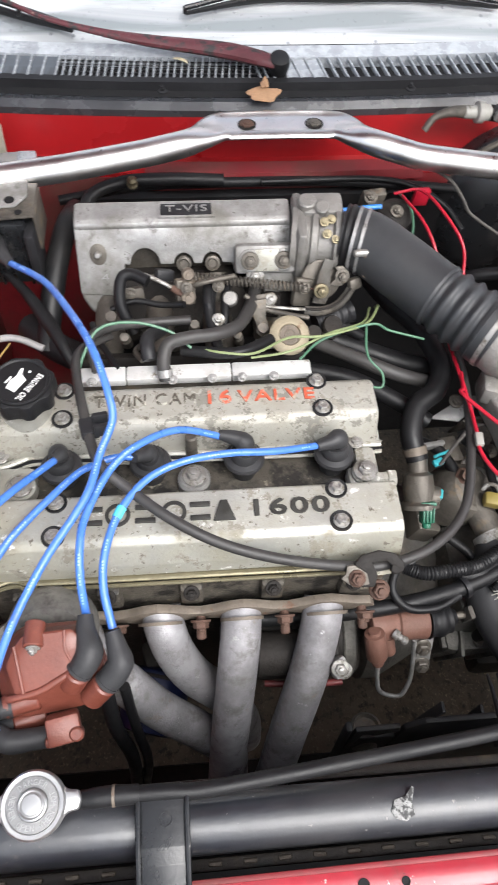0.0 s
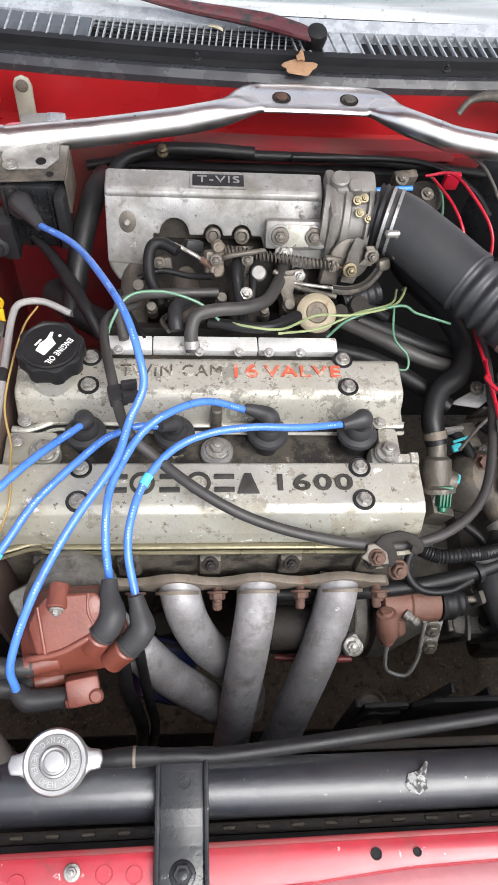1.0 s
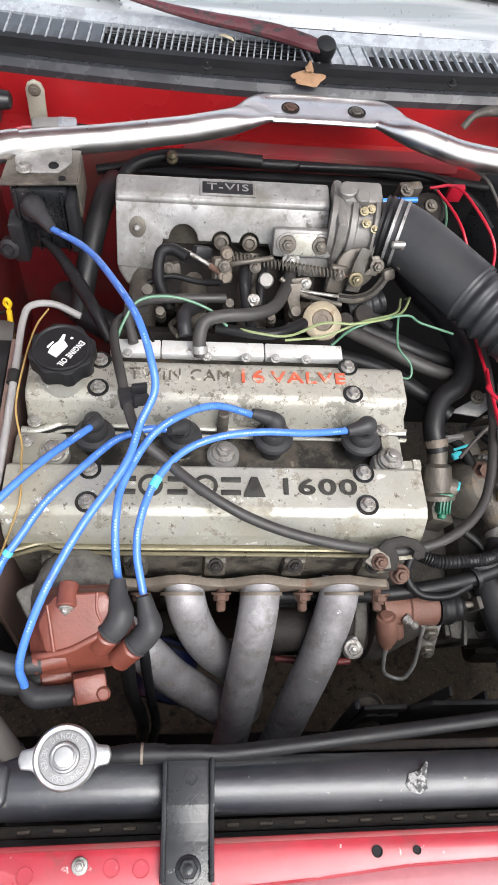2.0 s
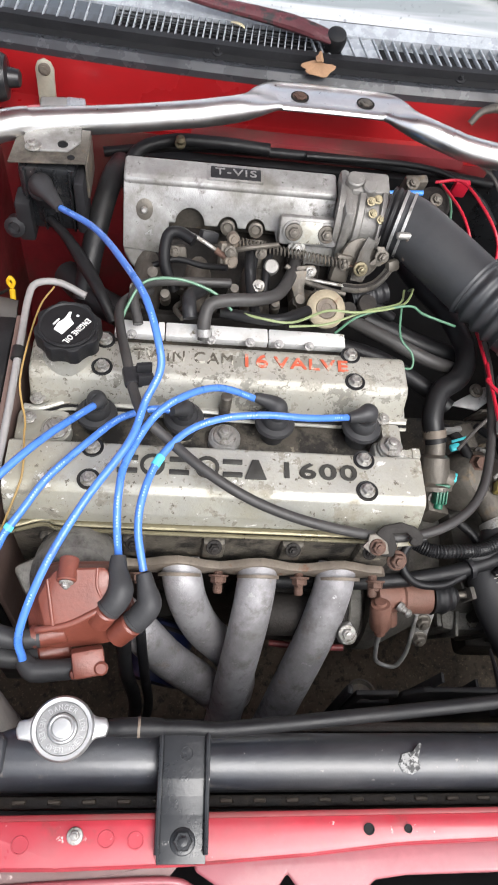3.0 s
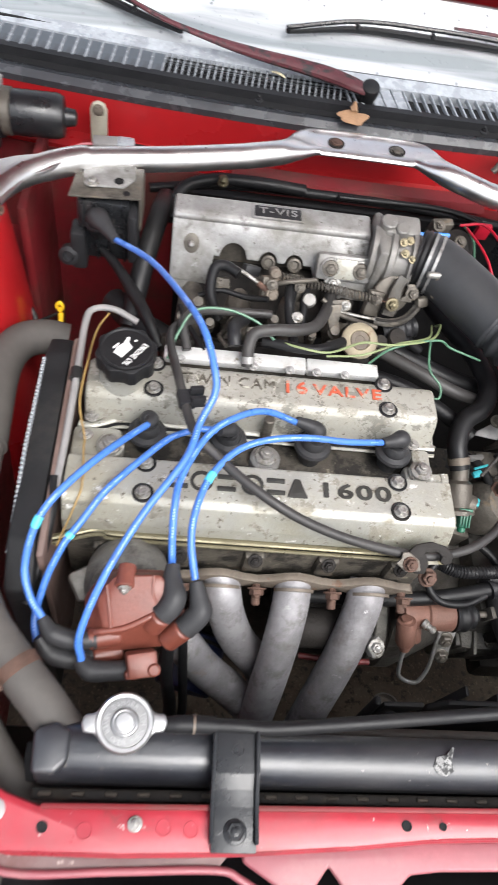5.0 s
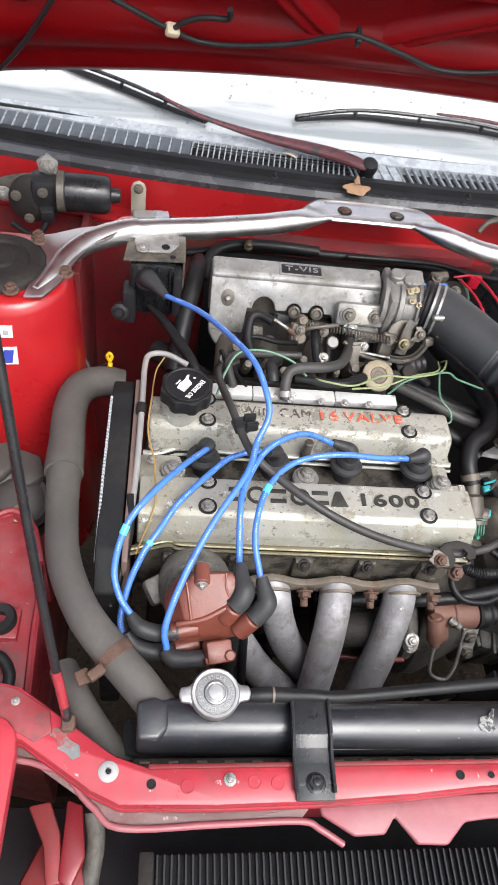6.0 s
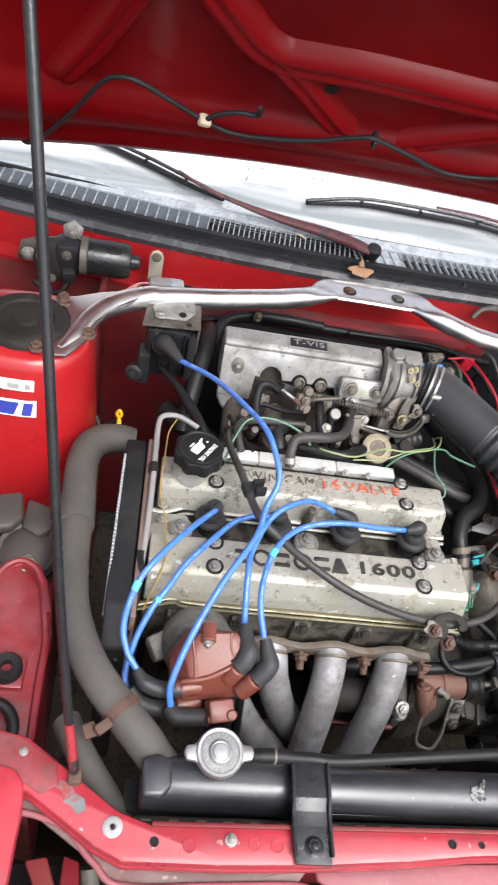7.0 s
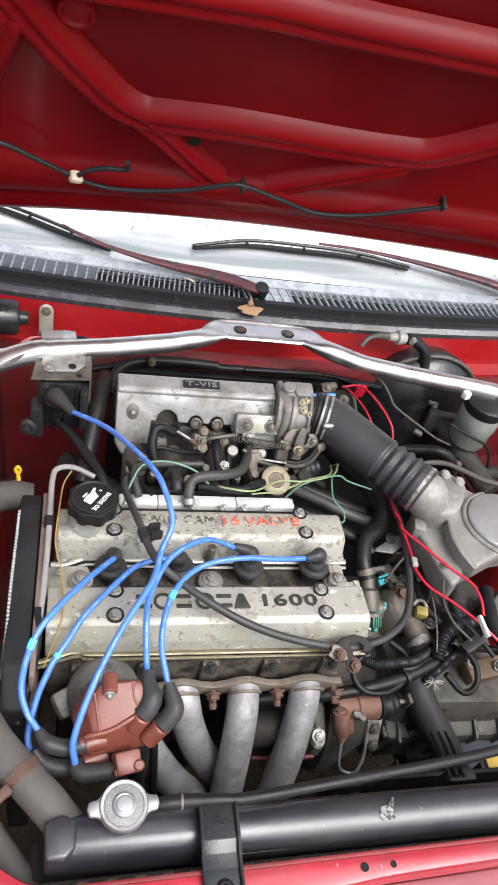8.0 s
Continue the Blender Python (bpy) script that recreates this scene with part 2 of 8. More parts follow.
M_CRIMP = mat("stained_crimp_rail", (0.042, 0.034, 0.028), 0.55, 0.3, var=0.3, scale=20, bump=0.3, bscale=300, dirt=[((0.12, 0.09, 0.05), 14, 0.56, 0.74, 0.8, 0.1), ((0.02, 0.026, 0.023), 30, 0.55, 0.7, 0.7, 0)])
M_MOUNT = mat("dusty_brown_casting", (0.058, 0.050, 0.045), 0.6, 0.1, var=0.25, scale=18, bump=0.25, bscale=200, dirt=[((0.095, 0.08, 0.07), 8, 0.48, 0.74, 0.7, 0), ((0.05, 0.04, 0.035), 24, 0.56, 0.7, 0.8, 0)])
M_TRAY = mat("blue_grey_plastic", (0.10, 0.112, 0.128), 0.45, var=0.25, scale=20, bump=0.1, bscale=300, dirt=[((0.05, 0.05, 0.05), 14, 0.5, 0.75, 0.6, 0)])
M_LIME = mat("yellow_green_wire", (0.23, 0.28, 0.13), 0.4, var=0.12, bump=0)
M_YELLOW = mat("yellow_plastic", (0.80, 0.50, 0.02), 0.4, var=0.08, bump=0.03)
M_OCHRE = mat("ochre_wire", (0.34, 0.22, 0.075), 0.5, var=0.15, bump=0)
M_GREYWIRE = mat("grey_conduit", (0.26, 0.25, 0.245), 0.55, var=0.15, scale=40, bump=0.1)
M_TEAL = mat("teal_plastic", (0.05, 0.42, 0.47), 0.4, var=0.1, bump=0.05)
M_GREENP = mat("green_plastic", (0.015, 0.13, 0.075), 0.4, var=0.15, bump=0.05)
M_WHITE = mat("white_paint", (0.80, 0.80, 0.78), 0.45, var=0.05, bump=0.02)
M_CREAM = mat("cream_tape", (0.62, 0.53, 0.38), 0.6, var=0.12, scale=80, bump=0.3)
M_LETTER = mat("dark_lettering", (0.035, 0.034, 0.030), 0.55, 0.1, var=0.3, scale=80, bump=0.2)
M_CAMLET = mat("worn_grey_lettering", (0.10, 0.088, 0.070), 0.6, 0.1, var=0.3, scale=80, bump=0.2, dirt=[((0.50, 0.48, 0.42), 70, 0.54, 0.58, 0.6, 0.2)])
M_ORANGE = mat("faded_orange_paint", (0.52, 0.105, 0.055), 0.5, var=0.25, scale=80, bump=0.1, dirt=[((0.42, 0.36, 0.29), 75, 0.57, 0.61, 0.7, 0.2)])
M_RAIL = mat("bright_machined_aluminium", (0.74, 0.74, 0.73), 0.38, 0.35, var=0.10, scale=30, bump=0.15, bscale=300, dirt=[((0.42, 0.40, 0.36), 18, 0.50, 0.72, 0.6, 0.2), ((0.24, 0.21, 0.16), 55, 0.60, 0.68, 0.8, 0.1)])
M_BROWN = mat("brown_plastic_edge", (0.15, 0.10, 0.085), 0.55, var=0.2, scale=40, bump=0.1)
M_LEAF = mat("dry_leaf", (0.38, 0.22, 0.12), 0.65, var=0.3, scale=70, bump=0.3, bscale=200)
M_BLUESTK = mat("blue_print", (0.035, 0.055, 0.33), 0.4, var=0.05, bump=0)
M_GREYSTK = mat("grey_print", (0.35, 0.34, 0.34), 0.4, var=0.05, bump=0)
M_RESV = mat("yellowed_reservoir", (0.27, 0.285, 0.26), 0.4, var=0.12, scale=30, bump=0.03, dirt=[((0.20, 0.20, 0.16), 16, 0.5, 0.75, 0.5, 0)])
M_VALVE = mat("grey_valve_plastic", (0.33, 0.32, 0.29), 0.4, var=0.1, bump=0.05)
M_GROUND = mat("wet_dirty_concrete", (0.085, 0.066, 0.045), 0.7, var=0.4, scale=9, bump=0.8, bscale=70, dirt=[((0.15, 0.125, 0.09), 5, 0.48, 0.75, 0.8, 0), ((0.21, 0.17, 0.115), 170, 0.56, 0.66, 0.9, 0), ((0.018, 0.014, 0.009), 60, 0.52, 0.64, 0.6, 0)])
M_INTERIOR = mat("dark_interior", (0.03, 0.03, 0.033), 0.7, var=0.2)

# windscreen: wet glass, white above a ragged edge and grey below it
M_GLASS = bpy.data.materials.new("wet_windscreen_glass")
M_GLASS.use_nodes = True
g = M_GLASS.node_tree
gp = g.nodes["Principled BSDF"]
gp.inputs["Roughness"].default_value = 0.08
gp.inputs["IOR"].default_value = 1.9
gt = g.nodes.new("ShaderNodeTexCoord")


def gnode(kind, **values):
    q = g.nodes.new(kind)
    for key, value in values.items():
        q.inputs[key.replace("_", " ")].default_value = value
    return q


gx = gnode("ShaderNodeSeparateXYZ")
g.links.new(gt.outputs["Object"], gx.inputs[0])
gl = gnode("ShaderNodeMapRange", From_Min=-0.42, From_Max=-0.08, To_Min=-0.010, To_Max=0.0)
g.links.new(gx.outputs["X"], gl.inputs["Value"])
gn = gnode("ShaderNodeTexNoise", Scale=9.0, Detail=6.0)
gs = g.nodes.new("ShaderNodeVectorMath")
gs.operation = "MULTIPLY"
gs.inputs[1].default_value = (0.35, 1.6, 1.6)
g.links.new(gt.outputs["Object"], gs.inputs[0])
g.links.new(gs.outputs[0], gn.inputs["Vector"])
ga = g.nodes.new("ShaderNodeMath")
ga.operation = "MULTIPLY_ADD"
ga.inputs[1].default_value = 0.075
g.links.new(gn.outputs["Fac"], ga.inputs[0])
g.links.new(gx.outputs["Z"], ga.inputs[2])
gd = g.nodes.new("ShaderNodeMath")
gd.operation = "SUBTRACT"
g.links.new(ga.outputs[0], gd.inputs[0])
g.links.new(gl.outputs["Result"], gd.inputs[1])
gf = gnode("ShaderNodeMapRange", From_Min=0.915, From_Max=0.934)
g.links.new(gd.outputs[0], gf.inputs["Value"])
gm = g.nodes.new("ShaderNodeMix")
gm.data_type = "RGBA"
# soft reflections painted into the grey as long streaks, lying across
gw = g.nodes.new("ShaderNodeVectorMath")
gw.operation = "MULTIPLY"
gw.inputs[1].default_value = (2.2, 26.0, 26.0)
g.links.new(gt.outputs["Object"], gw.inputs[0])
gwn = gnode("ShaderNodeTexNoise", Scale=1.0, Detail=5.0, Distortion=0.8)
g.links.new(gw.outputs[0], gwn.inputs["Vector"])
gwr = gnode("ShaderNodeMapRange", From_Min=0.40, From_Max=0.62)
g.links.new(gwn.outputs["Fac"], gwr.inputs["Value"])
gws = g.nodes.new("ShaderNodeMix")
gws.data_type = "RGBA"
gws.inputs[6].default_value = rgb(0.20, 0.225, 0.235)
gws.inputs[7].default_value = rgb(0.43, 0.445, 0.455)
g.links.new(gwr.outputs["Result"], gws.inputs[0])
g.links.new(gws.outputs[2], gm.inputs[6])
gm.inputs[7].default_value = rgb(0.80, 0.81, 0.815)
g.links.new(gf.outputs["Result"], gm.inputs[0])
gv = gnode("ShaderNodeTexVoronoi", Scale=120.0)
gr = gnode("ShaderNodeMapRange", From_Min=0.06, From_Max=0.16, To_Min=1.0, To_Max=0.0)
gb = gnode("ShaderNodeBump", Strength=0.5, Distance=0.002)
g.links.new(gt.outputs["Object"], gv.inputs["Vector"])
g.links.new(gv.outputs["Distance"], gr.inputs["Value"])
g.links.new(gr.outputs["Result"], gb.inputs["Height"])
g.links.new(gb.outputs["Normal"], gp.inputs["Normal"])
# scattered darker drops
gv2 = gnode("ShaderNodeTexVoronoi", Scale=75.0)
g.links.new(gt.outputs["Object"], gv2.inputs["Vector"])
gr2 = gnode("ShaderNodeMapRange", From_Min=0.14, From_Max=0.22, To_Min=1.0, To_Max=0.0)
g.links.new(gv2.outputs["Distance"], gr2.inputs["Value"])
gk = g.nodes.new("ShaderNodeSeparateColor")
g.links.new(gv2.outputs["Color"], gk.inputs[0])
gk2 = gnode("ShaderNodeMapRange", From_Min=0.62, From_Max=0.66)
g.links.new(gk.outputs[0], gk2.inputs["Value"])
gmul = g.nodes.new("ShaderNodeMath")
gmul.operation = "MULTIPLY"
g.links.new(gr2.outputs["Result"], gmul.inputs[0])
g.links.new(gk2.outputs["Result"], gmul.inputs[1])
gm2 = g.nodes.new("ShaderNodeMix")
gm2.data_type = "RGBA"
gm2.inputs[7].default_value = rgb(0.24, 0.25, 0.265)
g.links.new(gmul.outputs[0], gm2.inputs[0])
g.links.new(gm.outputs[2], gm2.inputs[6])
g.links.new(gm2.outputs[2], gp.inputs["Base Color"])


# ---- mesh helpers ----
def mesh_of(bm, name, angle=38):
    me = bpy.data.meshes.new(name)
    bmesh.ops.recalc_face_normals(bm, faces=bm.faces)
    for f in bm.faces:
        f.smooth = True
    bm.to_mesh(me)
    bm.free()
    me.set_sharp_from_angle(angle=radians(angle))
    return me


RECOLOURED = {}


def part(name, bm, material, parent, label="", m=None, angle=38):
    me = bm if isinstance(bm, bpy.types.Mesh) else mesh_of(bm, name, angle)
    if me.materials and me.materials[0] != material:
        key = (me.name, material.name)
        if key not in RECOLOURED:
            RECOLOURED[key] = me.copy()
            RECOLOURED[key].materials[0] = material
        me = RECOLOURED[key]
    if not me.materials:
        me.materials.append(material)
    ob = new(name, me)
    ob.parent = parent
    if parent.type == "EMPTY":
        ob.matrix_parent_inverse = Matrix.Translation(parent.location).inverted()
    if m is not None:
        ob.matrix_basis = m
    return tagged(ob, label)


def thing(name, at, label, category, group="", kind=""):
    e = new(name)
    e.location = at
    e.empty_display_size = 0.02
    return tagged(e, label, category, group, kind)


def solo(name, bm, material, label, category, group="", kind=""):
    me = mesh_of(bm, name)
    me.materials.append(material)
    return tagged(new(name, me), label, category, group, kind)


def add(bm, tmp):
    me = bpy.data.meshes.new("tmp")
    tmp.to_mesh(me)
    tmp.free()
    bm.from_mesh(me)
    bpy.data.meshes.remove(me)
    return bm


def box(c, s, rot=(0, 0, 0), bev=0.003, bm=None, seg=2):
    t = bmesh.new()
    bmesh.ops.create_cube(t, size=1.0)
    bmesh.ops.scale(t, vec=s, verts=t.verts)
    if bev:
        bmesh.ops.bevel(t, geom=t.edges[:], offset=min(bev, min(s) * 0.45), segments=seg, affect="EDGES", profile=0.5)
    t.transform(pose(*c, *rot))
    return add(bm, t) if bm is not None else t


def prism(poly, h, m, bev=0.003, bm=None, seg=2):
    """The outline poly (local x, y) drawn out h along local z, laid by m."""
    t = bmesh.new()
    lo = [t.verts.new((x, y, 0)) for x, y in poly]
    hi = [t.verts.new((x, y, h)) for x, y in poly]
    k = len(poly)
    t.faces.new(lo[::-1])
    t.faces.new(hi)
    for i in range(k):
        t.faces.new((lo[i], lo[(i + 1) % k], hi[(i + 1) % k], hi[i]))
    bmesh.ops.recalc_face_normals(t, faces=t.faces)
    if bev:
        bmesh.ops.bevel(t, geom=t.edges[:], offset=bev, segments=seg, affect="EDGES", profile=0.5, clamp_overlap=True)
    t.transform(m)
    return add(bm, t) if bm is not None else t


ALONG_X = Matrix(((0, 0, 1, 0), (1, 0, 0, 0), (0, 1, 0, 0), (0, 0, 0, 1)))


def prism_x(poly_yz, x0, x1, bev=0.003, bm=None, seg=2):
    return prism(poly_yz, x1 - x0, Matrix.Translation((x0, 0, 0)) @ ALONG_X, bev, bm, seg)


def aim(p, axis):
    return Matrix.Translation(p) @ Vector(axis).to_track_quat("Z", "Y").to_matrix().to_4x4()


def lathe(profile, p, axis=(0, 0, 1), seg=28, bm=None):
    """Radius and height pairs turned round the axis from p."""
    t = bmesh.new()
    rings = []
    for r, h in profile:
        if r < 1e-5:
            rings.append([t.verts.new((0, 0, h))])
        else:
            rings.append([t.verts.new((r * math.cos(2 * math.pi * i / seg), r * math.sin(2 * math.pi * i / seg), h)) for i in range(seg)])
    for a, b in zip(rings, rings[1:]):
        for i in range(seg):
            j = (i + 1) % seg
            if len(a) == 1 and len(b) == 1:
                continue
            if len(a) == 1:
                t.faces.new((a[0], b[j], b[i]))
            elif len(b) == 1:
                t.faces.new((a[i], a[j], b[0]))
            else:
                t.faces.new((a[i], a[j], b[j], b[i]))
    for ring, flip in ((rings[0], True), (rings[-1], False)):
        if len(ring) > 2:
            t.faces.new(ring[::-1] if flip else ring)
    t.transform(aim(p, axis))
    return add(bm, t) if bm is not None else t


def cyl(a, b, r, seg=20, bm=None, bev=0.0015):
    h = (Vector(b) - Vector(a)).length
    e = min(bev, r * 0.4, h * 0.4)
    return lathe([(r - e, 0), (r, e), (r, h - e), (r - e, h)], a, Vector(b) - Vector(a), seg, bm)


def spline(pts, n=7):
    p = [Vector(q) for q in pts]
    if len(p) == 2:
        return [p[0].lerp(p[1], i / n) for i in range(n + 1)]
    p = [p[0] * 2 - p[1]] + p + [p[-1] * 2 - p[-2]]
    out = []
    for i in range(1, len(p) - 2):
        a, b, c, d = p[i - 1:i + 3]
        for k in range(n):
            s = k / n
            out.append(0.5 * (2 * b + (c - a) * s + (2 * a - 5 * b + 4 * c - d) * s * s + (3 * b - a - 3 * c + d) * s ** 3))
    return out + [p[-2]]


def tube(pts, r, seg=12, n=7, bm=None, flat=None, ripple=None):
    """A round bar or hose along a smooth line. r: one radius or one for each point; flat: (normal, factor) squashes the section; ripple: (count, depth) folds it."""
    t = bmesh.new()
    line = spline(pts, n)
    k = len(line)
    rad = [r] * len(pts) if isinstance(r, (int, float)) else list(r)
    up = Vector((0.13, 0.31, 0.94))
    rings = []
    prev = None
    for i, q in enumerate(line):
        d = (line[min(i + 1, k - 1)] - line[max(i - 1, 0)]).normalized()
        if prev is None:
            u = d.cross(up).normalized()
        else:
            u = (prev - d * prev.dot(d)).normalized()
        prev = u
        v = d.cross(u)
        s = i / (k - 1) * (len(rad) - 1)
        j = min(int(s), len(rad) - 2)
        rr = rad[j] + (rad[j + 1] - rad[j]) * (s - j)
        if ripple:
            rr += ripple[1] * (0.5 + 0.5 * math.cos(2 * math.pi * ripple[0] * i / (k - 1)))
        ring = []
        for a in range(seg):
            off = u * (rr * math.cos(2 * math.pi * a / seg)) + v * (rr * math.sin(2 * math.pi * a / seg))
            if flat:
                nn = Vector(flat[0])
                off -= nn * off.dot(nn) * (1 - flat[1])
            ring.append(t.verts.new(q + off))
        rings.append(ring)
    for a, b in zip(rings, rings[1:]):
        for i in range(seg):
            t.faces.new((a[i], a[(i + 1) % seg], b[(i + 1) % seg], b[i]))
    t.faces.new(rings[0][::-1])
    t.faces.new(rings[-1])
    return add(bm, t) if bm is not None else t


def text_mesh(body, size, depth=0.0006, bold=0.0):
    """Built-in font, its middle at the origin, lying flat and facing up."""
    cu = bpy.data.curves.new("text", "FONT")
    cu.body, cu.size, cu.extrude, cu.align_x, cu.align_y, cu.resolution_u, cu.offset = body, size, depth, "CENTER", "CENTER", 3, bold
    cu.space_character = 1.12
    ob = new("text", cu)
    me = bpy.data.meshes.new_from_object(ob)
    bpy.data.objects.remove(ob)
    bpy.data.curves.remove(cu)
    me.materials.clear()
    return me


def stretch_to(me, width, height):
    """Scale a flat mesh to a given width and height about its middle."""
    xs, ys = [v.co.x for v in me.vertices], [v.co.y for v in me.vertices]
    cx, cy = (max(xs) + min(xs)) / 2, (max(ys) + min(ys)) / 2
    fx, fy = width / (max(xs) - min(xs)), height / (max(ys) - min(ys))
    for v in me.vertices:
        v.co.x, v.co.y = (v.co.x - cx) * fx, (v.co.y - cy) * fy
    return me


def bolt_bm(r=0.006, h=0.005, washer=1.55):
    t = lathe([(r * washer, 0), (r * washer, 0.0012), (r * washer * 0.93, 0.0018), (r * 1.15, 0.002)], (0, 0, 0), seg=20)
    lathe([(r, 0.0015), (r, h), (r * 0.86, h + 0.001)], (0, 0, 0), seg=6, bm=t)
    lathe([(r * 0.5, h), (r * 0.48, h + 0.003), (r * 0.3, h + 0.0034)], (0, 0, 0), seg=12, bm=t)
    return t


BOLT = mesh_of(bolt_bm(), "bolt", 30)
BOLT_RUSTY = mesh_of(bolt_bm(0.0065, 0.006, 1.3), "bolt_rusty", 30)
SCREW = mesh_of(bolt_bm(0.0035, 0.003, 1.6), "screw", 30)


def bolts(parent, places, axis=(0, 0, 1), mesh=BOLT, material=M_STEEL, name="bolt", size=1.0):
    for p in places:
        part(name, mesh, material, parent, m=aim(p, axis) @ Matrix.Diagonal((size, size, size, 1)))


# ---- ground ----
def build_ground():
    t = bmesh.new()
    bmesh.ops.create_grid(t, x_segments=40, y_segments=40, size=1.0)
    for v in t.verts:
        s = max(abs(v.co.x), abs(v.co.y))
        v.co.x, v.co.y = v.co.x * (1.5 + 300 * s ** 4), v.co.y * (1.5 + 300 * s ** 4)
        v.co.z = 0.012 * noise.noise((v.co.x * 2, v.co.y * 2, 0))
    return solo("ground", t, M_GROUND, "wet dirty concrete ground under the car", "ground", kind="structure")


build_ground()


# ---- car body ----
CX = 0.12  # middle of the car


def cowl_y(x):
    return 0.521 + 0.12 * (x - 0.15) ** 2


def strip(fn, x0, x1, n):
    """A sheet swept along x: fn(x) gives the cross-section points (y, z)."""
    t = bmesh.new()
    rows = [[t.verts.new((x0 + (x1 - x0) * i / n, y, z)) for y, z in fn(x0 + (x1 - x0) * i / n)] for i in range(n + 1)]
    for a, b in zip(rows, rows[1:]):
        for j in range(len(a) - 1):
            t.faces.new((a[j], a[j + 1], b[j + 1], b[j]))
    return t


def closed_strip(fn, x0, x1, n):
    t = bmesh.new()
    rows = [[t.verts.new((x0 + (x1 - x0) * i / n, y, z)) for y, z in fn(x0 + (x1 - x0) * i / n)] for i in range(n + 1)]
    for a, b in zip(rows, rows[1:]):
        k = len(a)
        for j in range(k):
            t.faces.new((a[j], a[(j + 1) % k], b[(j + 1) % k], b[j]))
    t.faces.new(rows[0][::-1])
    t.faces.new(rows[-1])
    return t


body = thing("car_body", (CX, 0.4, 0.0), "red painted car body shell round an open engine bay", "car body")

# firewall: upper panel, step, lower panel
part("firewall", closed_strip(lambda x: [(cowl_y(x) - 0.012, 0.832), (cowl_y(x) - 0.022, 0.770), (cowl_y(x) - 0.052, 0.766), (cowl_y(x) - 0.052, 0.756), (0.62, 0.756), (0.62, 0.832)], -0.56, 0.80, 40), M_RED, body, "red painted firewall")
# the lower panel is darker: deep-bay shade put into its colour
part("lower_firewall", closed_strip(lambda x: [(cowl_y(x) - 0.056, 0.762), (cowl_y(x) - 0.06, 0.740), (0.47, 0.16), (0.61, 0.16), (0.61, 0.754), (cowl_y(x) - 0.040, 0.754)], -0.56, 0.80, 40), M_RED_DIRTSHADE, body, "red lower firewall, darkened for deep-bay shade")
part("firewall_seam", closed_strip(lambda x: [(cowl_y(x) - 0.058, 0.772), (cowl_y(x) - 0.040, 0.776), (cowl_y(x) - 0.040, 0.766), (cowl_y(x) - 0.062, 0.760)], -0.05, 0.32, 20), M_RED_DIRTSHADE, body, "rust-stained red seam")
# pad extended low as a dark blocker for the deep bay's shade
part("firewall_pad", closed_strip(lambda x: [(0.462, 0.748), (0.452, 0.744), (0.448, 0.165), (0.468, 0.165)], -0.12, 0.62, 6), M_RUBBER, body, "black insulation pad, carried low to darken the deep bay")
part("insulation_edge", tube([(-0.16, 0.435, 0.757), (-0.06, 0.448, 0.766), (0.06, 0.45, 0.768), (0.22, 0.45, 0.765), (0.36, 0.44, 0.758)], 0.0065), M_RUBBER, body, "black rubber edge trim")


def tower(cx, sx, name):
    """Suspension tower: domed top, wall flaring down, open to the apron."""
    t = bmesh.new()
    prof = [(0.0, 0.862), (0.045, 0.862), (0.064, 0.860), (0.071, 0.855), (0.075, 0.845), (0.079, 0.80), (0.086, 0.70), (0.094, 0.58), (0.10, 0.42)]
    lathe([(r, z) for r, z in prof], (cx, 0.235, 0), bm=t, seg=48)
    for v in t.verts:
        if sx * (v.co.x - cx) < 0:
            v.co.x = cx + (v.co.x - cx) * 2.2
        if v.co.y > 0.235:
            v.co.y = 0.235 + (v.co.y - 0.235) * 1.1
        elif v.co.z < 0.84:
            v.co.y -= 0.07 * (0.84 - v.co.z) / 0.4
    p = part(name, t, M_RED, body, "red strut tower with rusty nuts")
    part("strut_cap", lathe([(0.0, 0.012), (0.016, 0.012), (0.018, 0.008), (0.034, 0.007), (0.036, 0.010), (0.048, 0.010), (0.054, 0.006), (0.056, 0.0)], (cx - 0.01 * sx, 0.238, 0.8615), seg=40), M_IRON, p, "dusty black rubber mount cap")
    bolts(p, [(cx + 0.028 * sx, 0.292, 0.866), (cx + 0.012 * sx, 0.186, 0.866), (cx + 0.07 * sx, 0.225, 0.866)], mesh=BOLT_RUSTY, material=M_RUST, name="nut", size=1.15)
    return p


tower_a = tower(-0.375, 1, "strut_tower")
tower(0.66, -1, "strut_tower")

# inner fender panels (aprons)
for sx, xo in ((1, -0.30), (-1, 0.60)):
    if sx > 0:
        front = [(-0.296, -0.255), (-0.297, -0.132), (-0.304, -0.095), (-0.312, -0.064), (-0.322, -0.047), (-0.338, -0.040), (-0.353, -0.046), (-0.370, -0.066), (-0.60, -0.12), (-0.60, -0.20)]
        ap = part("inner_fender", prism(front, 0.41, Matrix.Translation((0, 0, 0.315)), 0.005), M_APRON, body, "dusty red inner fender panel")
        part("apron_dip", prism([(-0.31, 0.52), (-0.32, 0.30), (-0.31, 0.05), (-0.305, -0.09), (-0.60, -0.13), (-0.60, 0.52)], 0.30, Matrix.Translation((0, 0, 0.32)), 0.006), M_RED_DIRTSHADE, body, "dirty red panel below the strut tower")
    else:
        ap = part("inner_fender", prism([(0.60, -0.255), (0.61, 0.05), (0.62, 0.30), (0.60, 0.52), (0.90, 0.52), (0.90, -0.20)], 0.24, Matrix.Translation((0, 0, 0.315)), 0.006), M_RED_DIRTSHADE, body, "dirty red inner fender panel")
